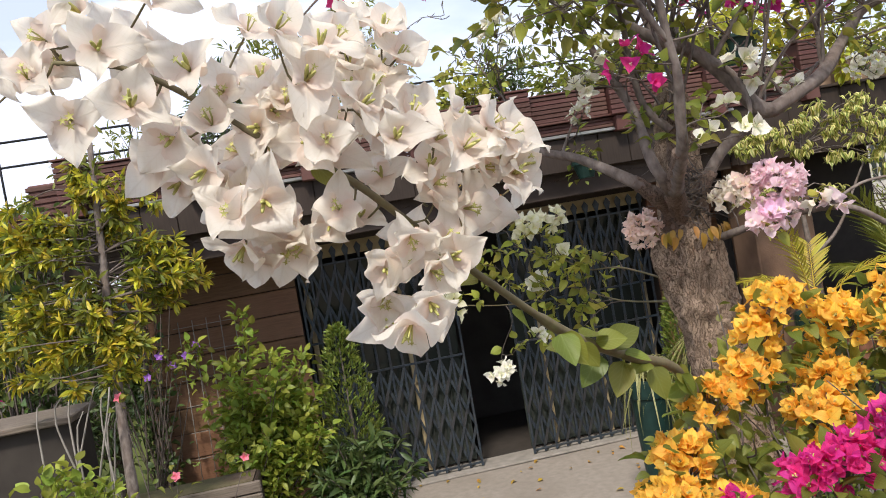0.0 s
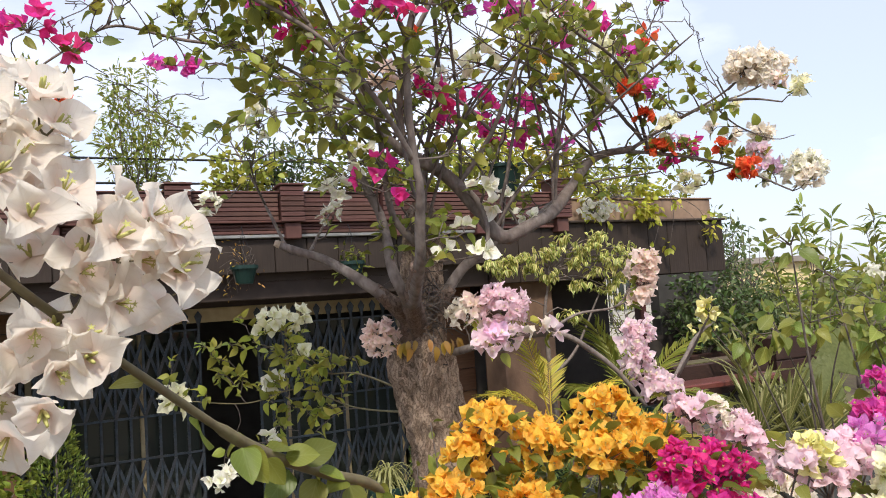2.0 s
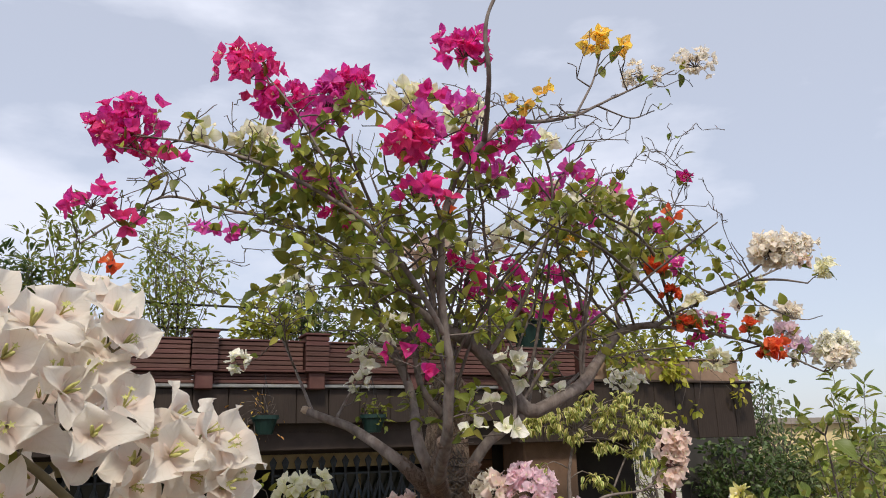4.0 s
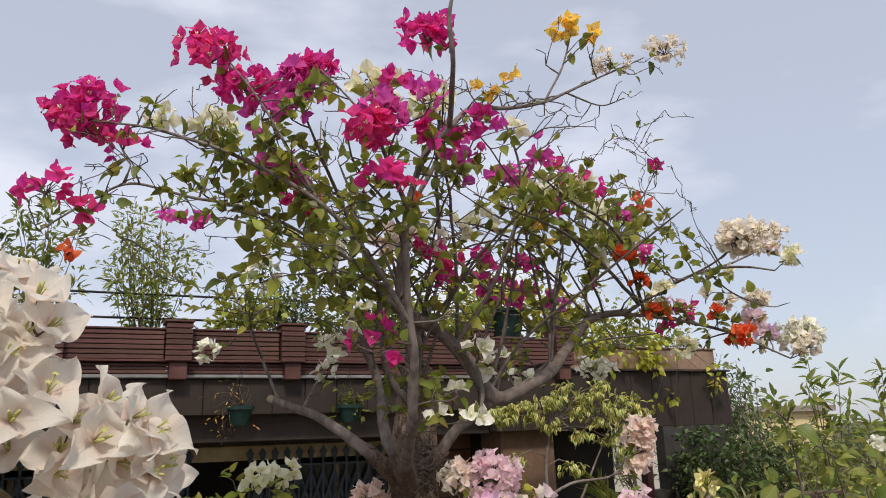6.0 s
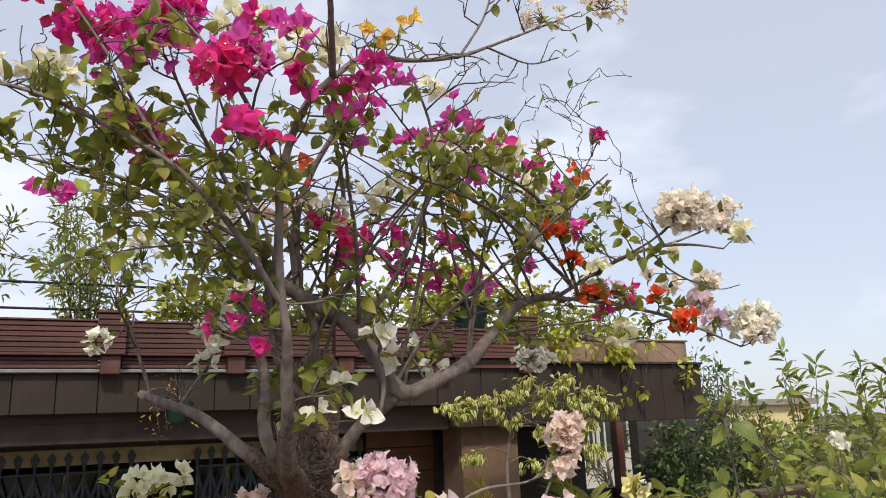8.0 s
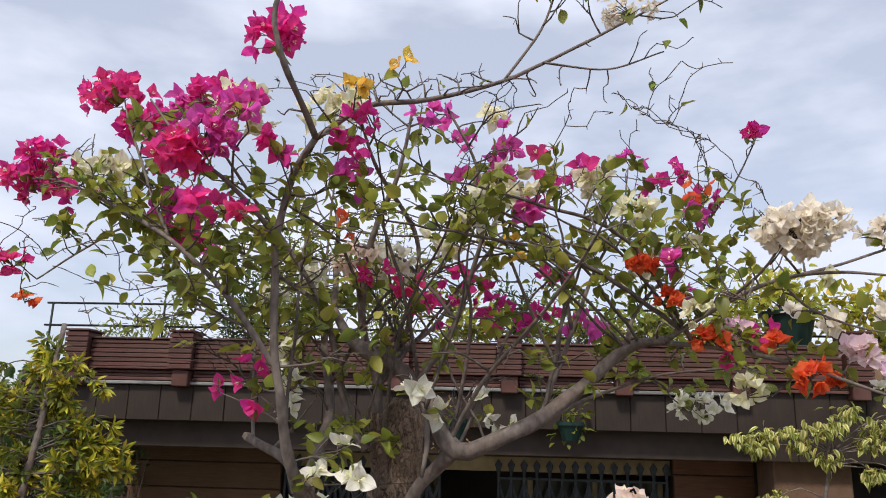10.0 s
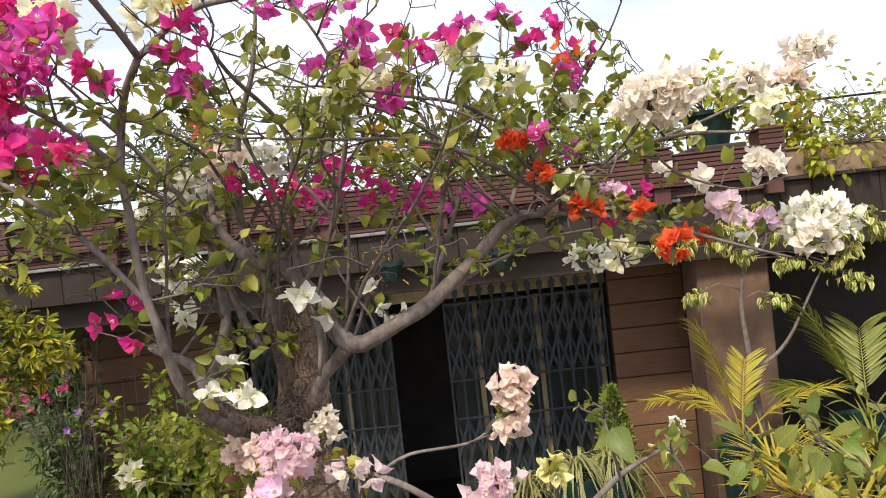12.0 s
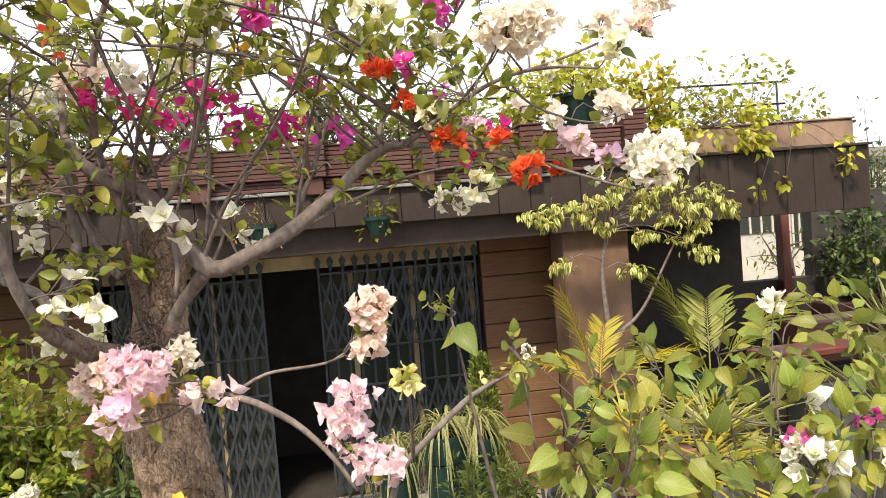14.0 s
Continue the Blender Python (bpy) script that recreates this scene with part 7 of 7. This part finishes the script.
# leafy tufts through the crown
tufts = []
for k in range(104):
    d = rdir(0.1)
    tufts.append((1.05 + d[0] * 0.85 * R.uniform(0.3, 1), -3.5 + d[1] * 0.45, 2.78 + d[2] * 0.36 * R.uniform(0.2, 1), 3))
for cx, cy, cz, rx, rz, n in ((0.42, -3.68, 2.86, 0.28, 0.12, 34), (1.62, -3.45, 2.90, 0.33, 0.14, 40), (1.0, -3.4, 2.58, 0.45, 0.09, 16), (1.75, -3.35, 2.52, 0.45, 0.10, 26),
                              (0.55, -3.75, 2.95, 0.2, 0.1, 14), (1.35, -3.75, 2.84, 0.2, 0.12, 12), (1.85, -3.5, 2.88, 0.22, 0.12, 22), (0.62, -3.8, 2.72, 0.16, 0.10, 16), (0.66, -2.95, 1.92, 0.24, 0.12, 34), (0.72, -2.9, 1.78, 0.18, 0.12, 14), (0.95, -3.5, 2.35, 0.25, 0.08, 10), (2.0, -3.68, 2.58, 0.12, 0.08, 8), (0.75, -3.1, 2.75, 0.2, 0.2, 12), (0.75, -3.2, 2.62, 0.3, 0.12, 14)):
    for k in range(n):
        tufts.append((cx + R.gauss(0, rx * 0.55), cy + R.gauss(0, 0.12), cz + R.gauss(0, rz * 0.6), 4))
tufts.sort(key=lambda q: (q[0] - 1.05) ** 2 + (q[1] + 3.4) ** 2 + (q[2] - 2.2) ** 2)
for x, y, z, n in tufts:
    twig_to((x, y, z), n + 3, 0.043)
for k in range(34):
    twig_to((R.uniform(0.4, 1.0), -3.5 + R.gauss(0, 0.2), R.uniform(2.56, 2.86)), 3, 0.054)
# bare twigs
for k in range(85):
    twig_to((R.uniform(0.45, 1.35), -3.5 + R.gauss(0, 0.18), R.uniform(2.55, 2.95)), 0)
for k in range(330):
    d = rdir(0.3)
    twig_to((1.05 + d[0] * 1.0, -3.55 + d[1] * 0.4, 2.85 + d[2] * 0.42), 0)
for k in range(26):
    twig_to((R.uniform(1.15, 1.95), -3.72 + R.gauss(0, 0.06), R.uniform(3.12, 3.5)), 1 if k % 3 == 0 else 0, 0.035)
for k in range(30):
    twig_to((R.uniform(-0.05, 0.6), -3.6 + R.gauss(0, 0.15), R.uniform(2.72, 3.1)), 1 if k % 2 == 0 else 0, 0.04)
child("twig_work", twigs, TWIG, tree)["kind"] = "stuff"
child("foliage", foliage, LEAF, tree)["kind"] = "stuff"
child("fresh_foliage", fresh, LEAF_GOLD, tree, "fresh yellow-green leaves, low down also standing in for sunlit ones")["kind"] = "stuff"

# ---- the white bougainvillea shoot close by ----
shoot = empty("white_bougainvillea", (0.86, -3.75, 0), "white bougainvillea shoot arching out with large papery bracts", "bougainvillea")
b = Buf()
main = spline([(0.86, -3.75, 0, 0.016), (0.90, -3.78, 0.8, 0.014), (0.84, -3.90, 1.35, 0.0115), (0.70, -4.02, 1.56, 0.0105), (0.57, -4.15, 1.75, 0.0098), (0.43, -4.26, 1.83, 0.0092), (0.29, -4.38, 1.91, 0.0086), (0.14, -4.53, 2.035, 0.0078), (0.03, -4.66, 2.135, 0.0068), (-0.03, -4.69, 2.19, 0.006),
               (-0.10, -4.71, 2.235, 0.0052), (-0.21, -4.72, 2.32, 0.0045), (-0.29, -4.73, 2.34, 0.003)], 0.02)
tube(b, main[0], main[1] * np.where(main[0][:, 2] > 1.95, 0.7, 1.05), 8, knots=0.12)
child("stem", b, STALK, shoot)
b, st = Buf(), Buf()
blooms = [(-0.30, 2.37), (-0.26, 2.39), (-0.18, 2.38), (-0.32, 2.33), (-0.28, 2.28), (-0.16, 2.31), (-0.22, 2.28), (-0.19, 2.25), (-0.10, 2.35), (-0.07, 2.33), (-0.03, 2.31), (-0.05, 2.28), (0.0, 2.30), (0.025, 2.29), (0.05, 2.30), (-0.10, 2.23),
          (-0.13, 2.20), (-0.16, 2.21), (-0.20, 2.21), (-0.11, 2.17), (-0.04, 2.22), (0.0, 2.25), (0.03, 2.21), (0.08, 2.21), (0.13, 2.21), (0.12, 2.17), (0.145, 2.175), (-0.05, 2.14), (-0.08, 2.12), (-0.13, 2.12), (0.0, 2.08), (0.03, 2.11), (0.10, 2.13), (0.07, 2.10),
          (0.035, 2.04), (0.012, 2.025), (-0.14, 2.165), (-0.01, 2.33), (-0.36, 2.36), (-0.24, 2.34), (0.02, 2.26), (-0.09, 2.27), (0.045, 2.07), (0.10, 2.19), (0.15, 2.195), (0.07, 2.18), (0.105, 2.225), (0.16, 2.165), (0.055, 2.235)]
more = [(R.uniform(-0.18, 0.08), R.uniform(2.14, 2.32)) for _ in range(26)] + [(fx + R.uniform(-0.04, 0.04), fz + R.uniform(-0.035, 0.035)) for fx, fz in blooms if R.random() < 0.8]
more = [(fx, fz) for fx, fz in more if fx < 0.05 or fz < 2.23]
spots = []
for k, (fx, fz) in enumerate(blooms + more):
    p = np.array((fx, -4.72 + (R.uniform(-0.06, 0.05) if k < len(blooms) else R.uniform(-0.01, 0.12)), fz))
    spots.append((min(np.linalg.norm(main[0] - p, axis=1)), k, p))
spots.sort(key=lambda q: q[0])
nodes = list(main[0])
for _, k, p in spots:
    axis_pt = min(main[0], key=lambda q: np.linalg.norm(q - p))
    node = min(nodes, key=lambda q: np.linalg.norm(q - p) + (0.05 if np.linalg.norm(q - p) < 0.02 else 0))
    d = unit(np.array((p[0] - axis_pt[0], -0.75 + R.uniform(-0.3, 0.25), p[2] - axis_pt[2] + R.uniform(-0.02, 0.05))) * (6, 1, 6) + 0.35 * rdir())
    fb = Buf()
    hb = Buf()
    flower(fb, p, d, R.uniform(0.038, 0.049), 0, 0, fine=True, spread=0.98, star=k % 4 == 0, heart=hb)
    one = child("flower", fb, WHITE, shoot)
    part("floret", hb, FLORET, one)
    m = node * 0.5 + p * 0.5 + np.array((0, 0.012, -0.004)) + 0.008 * rdir()
    tube(st, *spline([(*node, 0.0016), (*m, 0.0013), (*p, 0.001)], 0.012), 5)
    nodes.extend((m, node * 0.25 + p * 0.75 + (0, 0.008, 0)))
child("stalk_work", st, STALK, shoot)["kind"] = "stuff"
FINE_LEAF = [blade(1, R.uniform(0.66, 0.78), 9, 3, 0.5, 0.9, 0.25, R.uniform(0.05, 0.3), 0.06, k, 0.2) for k in range(6)]
lb = Buf()
for i, p in enumerate(main[0]):
    if p[2] < 1.45:
        continue
    if (p[2] < 2.0 and i % 4 == 0) or i % 5 == 0:
        for s in (1, -1):
            if R.random() < (0.8 if p[2] < 2.0 else 0.5):
                d = unit(rdir(0.0) + np.array((s * 0.6, -0.3, -0.7)))
                put(lb, R.choice(FINE_LEAF), p, along(d, unit(0.7 * rdir() + (0, -0.9, 0.7))), R.uniform(0.045, 0.068) if p[2] < 2.0 else 0.038)
child("foliage", lb, [LEAF], shoot)["kind"] = "stuff"


# ---- potted bougainvilleas before the tree ----
def bush(name, base, heads, label, leaf_mat, leaf_size, extra, leaf_n=70):
    """A flowering bush: heads are (material, x, y, z, radius, count, size)."""
    e = empty(name, base, label, "bougainvillea", "flowering bushes before the tree")
    st, lf = Buf(), Buf()
    lone = 0
    base = np.asarray(base, float)
    for mat, x, y, z, r, n, size in heads:
        p = np.array((x, y, z))
        rr = np.array((r, r, r * 0.8))
        pts, rad = spline([(*(base + 0.04 * rdir()), 0.005), (*(base * 0.5 + p * 0.5 - (0, 0, 0.1) + 0.1 * rdir()), 0.0035), (*(base * 0.2 + p * 0.8 + 0.05 * rdir()), 0.0025), (*(p - (0, 0, r * 0.5)), 0.0015)], 0.05)
        tube(st, pts, rad, 6)
        fb = Buf()
        for k in range(int(n * 2.5)):
            d = rdir(0.55)
            q = p + d * rr * R.uniform(0.4, 1.0)
            one = fb
            if lone < 300:
                one = Buf()
                lone += 1
            flower(one, q, unit(d + 0.3 * rdir() + (0, -0.3, 0.2)), size * 0.75 * R.uniform(0.75, 1.12), 0, 1 if R.random() < 0.5 else None, double=R.random() < 0.7, spread=R.uniform(0.65, 1.1))
            if one is not fb:
                child("flower", one, [mat, FLORET], e)
            if k % 2 == 0:
                tube(st, [p - (0, 0, r * 0.5), q], [0.0015, 0.001], 4)
        if fb.n:
            child("flower_head", fb, [mat, FLORET], e)["kind"] = "stuff"
        for k in range(leaf_n // 4):
            d = rdir(-0.2)
            q = p + d * rr * R.uniform(0.7, 1.3) - (0, 0, r * 0.4)
            put(lf, R.choice(LEAVES), q, along(unit(d + 0.4 * rdir()), rdir(1.0)), leaf_size * R.uniform(0.6, 1.15))
    for x, y, z, r, n in extra:
        for k in range(int(n * 1.35)):
            d = rdir()
            q = np.array((x, y, z)) + d * r * R.uniform(0.2, 1.0) * np.array((1, 0.8, 0.8))
            put(lf, R.choice(LEAVES), q, along(unit(d + 0.5 * rdir() + (0, 0, -0.3)), unit(rdir(1.0) + (0, -0.5, 0))), leaf_size * R.uniform(0.4, 1.2))
        p = np.array((x, y, z))
        pts, rad = spline([(*(base + 0.04 * rdir()), 0.007), (*(base * 0.7 + p * 0.3 + 0.1 * rdir()), 0.006), (*(base * 0.3 + p * 0.7 + 0.09 * rdir()), 0.0045), (*p, 0.002)], 0.05)
        tube(st, pts, rad, 6)
        for k in range(3):                       # bare reddish shoots that reach out of the leaves
            tip = p + rdir(0.9) * r * R.uniform(1.0, 1.7)
            tube(st, *spline([(*p, 0.0025), (*((p + tip) / 2 + 0.02 * rdir()), 0.002), (*tip, 0.001)], 0.03), 5)
            for j in range(3):
                put(lf, R.choice(LEAVES), tip - (tip - p) * 0.12 * j, along(unit(rdir(0.2) + unit(tip - p)), rdir(1.0)), leaf_size * R.uniform(0.3, 0.6))
    child("stem", st, TWIG, e)
    child("foliage", lf, leaf_mat, e)["kind"] = "stuff"
    return e


bush("orange_bougainvillea", (0.95, -4.0, 0.35), [
    (ORANGE, 0.92, -3.95, 1.80, 0.075, 22, 0.038), (ORANGE, 0.86, -3.95, 1.74, 0.06, 16, 0.038), (ORANGE, 1.03, -4.0, 1.75, 0.08, 26, 0.038), (ORANGE, 1.20, -4.02, 1.79, 0.09, 30, 0.038), (ORANGE, 1.13, -4.08, 1.74, 0.075, 24, 0.038),
    (ORANGE, 1.33, -4.02, 1.72, 0.075, 22, 0.036), (ORANGE, 1.25, -4.1, 1.71, 0.06, 18, 0.038), (ORANGE, 0.78, -4.0, 1.67, 0.07, 20, 0.038), (ORANGE, 0.95, -4.05, 1.64, 0.07, 20, 0.038), (ORANGE, 0.85, -4.15, 1.60, 0.075, 22, 0.038),
    (ORANGE, 0.64, -4.1, 1.66, 0.06, 16, 0.038), (ORANGE, 0.55, -4.15, 1.58, 0.07, 22, 0.038), (ORANGE, 0.49, -4.2, 1.52, 0.07, 22, 0.038), (ORANGE, 0.93, -4.2, 1.58, 0.06, 16, 0.038), (ORANGE, 0.60, -4.2, 1.49, 0.06, 14, 0.038)],
     "golden-orange bougainvillea in full bloom", LEAF, 0.047, [(0.75, -4.0, 1.5, 0.2, 60), (1.1, -4.0, 1.6, 0.2, 80), (1.3, -4.0, 1.55, 0.15, 40), (0.9, -4.0, 1.4, 0.25, 60)], 110)
bush("magenta_bougainvillea", (1.15, -4.4, 0.35), [
    (FUCHSIA, 0.85, -4.40, 1.64, 0.075, 26, 0.036), (FUCHSIA, 0.94, -4.42, 1.59, 0.07, 22, 0.036), (MAGENTA, 0.74, -4.36, 1.59, 0.06, 16, 0.035), (MAGENTA, 0.67, -4.36, 1.58, 0.05, 12, 0.035), (MAGENTA, 0.54, -4.36, 1.54, 0.05, 12, 0.035),
    (MAGENTA, 1.22, -4.25, 1.705, 0.07, 26, 0.032), (MAGENTA, 1.33, -4.22, 1.69, 0.075, 28, 0.032), (MAGENTA, 1.41, -4.2, 1.66, 0.05, 14, 0.032), (FUCHSIA, 1.30, -4.40, 1.52, 0.085, 32, 0.034), (MAGENTA, 1.24, -4.36, 1.61, 0.075, 24, 0.034),
    (FUCHSIA, 1.40, -4.38, 1.47, 0.085, 30, 0.034), (MAGENTA, 1.36, -4.34, 1.57, 0.07, 22, 0.034), (FUCHSIA, 1.46, -4.36, 1.40, 0.08, 24, 0.034), (MAGENTA, 1.14, -4.42, 1.52, 0.045, 10, 0.034), (ORCHID, 1.02, -4.33, 1.655, 0.055, 18, 0.032),
    (ORCHID, 1.12, -4.30, 1.65, 0.065, 22, 0.032), (ORANGE, 1.08, -4.48, 1.60, 0.045, 10, 0.036), (ORANGE, 0.93, -4.46, 1.51, 0.05, 12, 0.036), (ORANGE, 1.15, -4.46, 1.44, 0.06, 14, 0.036)],
     "magenta and lilac bougainvillea in full bloom", LEAF, 0.047, [(1.0, -4.4, 1.48, 0.2, 70), (1.25, -4.4, 1.42, 0.2, 60), (0.75, -4.4, 1.45, 0.2, 60), (1.05, -4.5, 1.55, 0.1, 20)])
bush("pink_bougainvillea", (1.5, -4.15, 0.35), [
    (PINK, 1.32, -4.18, 1.81, 0.045, 14, 0.034), (PALE, 1.38, -4.18, 1.80, 0.045, 14, 0.034), (PINK, 1.44, -4.2, 1.75, 0.05, 16, 0.034), (PINK, 1.50, -4.2, 1.70, 0.05, 14, 0.034), (PALE, 1.42, -4.25, 1.61, 0.05, 12, 0.034),
    (PALE, 1.50, -4.28, 1.62, 0.04, 9, 0.034), (YELLOW, 1.16, -4.62, 1.805, 0.035, 9, 0.036), (PINK, 1.12, -4.62, 1.80, 0.04, 9, 0.036), (PINK, 1.30, -4.58, 1.775, 0.05, 14, 0.036), (PINK, 1.22, -4.6, 1.745, 0.05, 12, 0.036), (ORCHID, 1.37, -4.58, 1.80, 0.045, 10, 0.034)],
     "pale pink bougainvillea with brown woody shoots", LEAF, 0.05, [(1.5, -4.2, 1.45, 0.15, 14), (1.45, -4.5, 1.45, 0.15, 12)], 12)
bush("ivory_bougainvillea", (1.75, -4.55, 0.35), [
    (IVORY, 1.27, -4.70, 1.76, 0.05, 14, 0.042), (IVORY, 1.33, -4.70, 1.72, 0.045, 10, 0.042), (IVORY, 1.21, -4.70, 1.70, 0.045, 10, 0.042), (PUREW, 1.38, -4.72, 1.78, 0.05, 12, 0.042)],
     "ivory-white bougainvillea with green-tinged bracts", LEAF, 0.05, [(1.35, -4.7, 1.60, 0.1, 10)], 12)
bush("purple_bougainvillea", (2.0, -4.3, 0.35), [
    (PURPLE, 1.64, -4.40, 1.78, 0.05, 13, 0.034), (PURPLE, 1.74, -4.38, 1.80, 0.05, 11, 0.034), (PURPLE, 1.69, -4.38, 1.86, 0.025, 4, 0.03), (ORANGE, 1.48, -4.50, 1.47, 0.06, 16, 0.037), (ORANGE, 1.60, -4.48, 1.43, 0.06, 14, 0.037)],
     "purple bougainvillea beside amber-orange bracts", LEAF, 0.05, [(1.7, -4.35, 1.62, 0.12, 14), (1.6, -4.4, 1.42, 0.15, 20)], 14)
bush("young_bougainvillea", (2.2, -4.15, 0.5), [
    (PUREW, 2.614, -3.77, 2.10, 0.025, 3, 0.042), (PUREW, 2.42, -4.2, 1.86, 0.05, 7, 0.042), (PUREW, 2.60, -4.2, 1.84, 0.04, 5, 0.042), (PUREW, 2.44, -4.15, 1.96, 0.025, 2, 0.045), (PURPLE, 2.40, -4.18, 1.90, 0.03, 3, 0.022), (PURPLE, 2.58, -4.15, 1.90, 0.03, 3, 0.022)],
     "young light-green bougainvillea with large heart-shaped leaves", LEAF_LIME, 0.058,
     [(1.95, -4.2, 1.95, 0.08, 19), (2.10, -4.2, 1.95, 0.10, 25), (2.02, -4.25, 1.88, 0.11, 31), (2.2, -4.2, 1.87, 0.12, 25), (2.38, -4.15, 1.92, 0.10, 19), (2.55, -4.1, 1.88, 0.12, 20), (2.70, -4.1, 1.87, 0.11, 17), (2.3, -4.25, 1.76, 0.15, 31),
      (2.55, -4.2, 1.73, 0.16, 34), (2.05, -4.25, 1.75, 0.15, 28), (2.82, -3.9, 1.80, 0.12, 19), (2.98, -3.7, 1.82, 0.13, 19), (2.75, -4.2, 1.72, 0.14, 28), (1.76, -4.13, 2.19, 0.03, 4), (1.88, -4.15, 2.10, 0.04, 5)], 30)
bush("trailing_bougainvillea", (2.9, -3.4, 0.5), [(PUREW, 2.05, -3.5, 1.985, 0.02, 3, 0.02)],
     "green leafy bougainvillea shoots reaching over the path", LEAF_LIME, 0.072, [(2.25, -3.5, 1.88, 0.07, 12), (2.42, -3.5, 1.90, 0.08, 16), (2.6, -3.5, 1.92, 0.09, 18), (2.8, -3.5, 1.93, 0.10, 20), (3.0, -3.5, 1.96, 0.12, 24), (3.2, -3.45, 1.95, 0.16, 30)], 20)
for px, py in ((0.95, -4.0), (1.15, -4.4), (1.5, -4.15), (1.75, -4.55), (2.0, -4.3), (2.2, -4.15), (2.9, -3.4)):
    flower_pot((px, py, -0.04), 0.19, 0.42, POT_CLAY, "terracotta pot holding a bougainvillea", "pots before the tree")
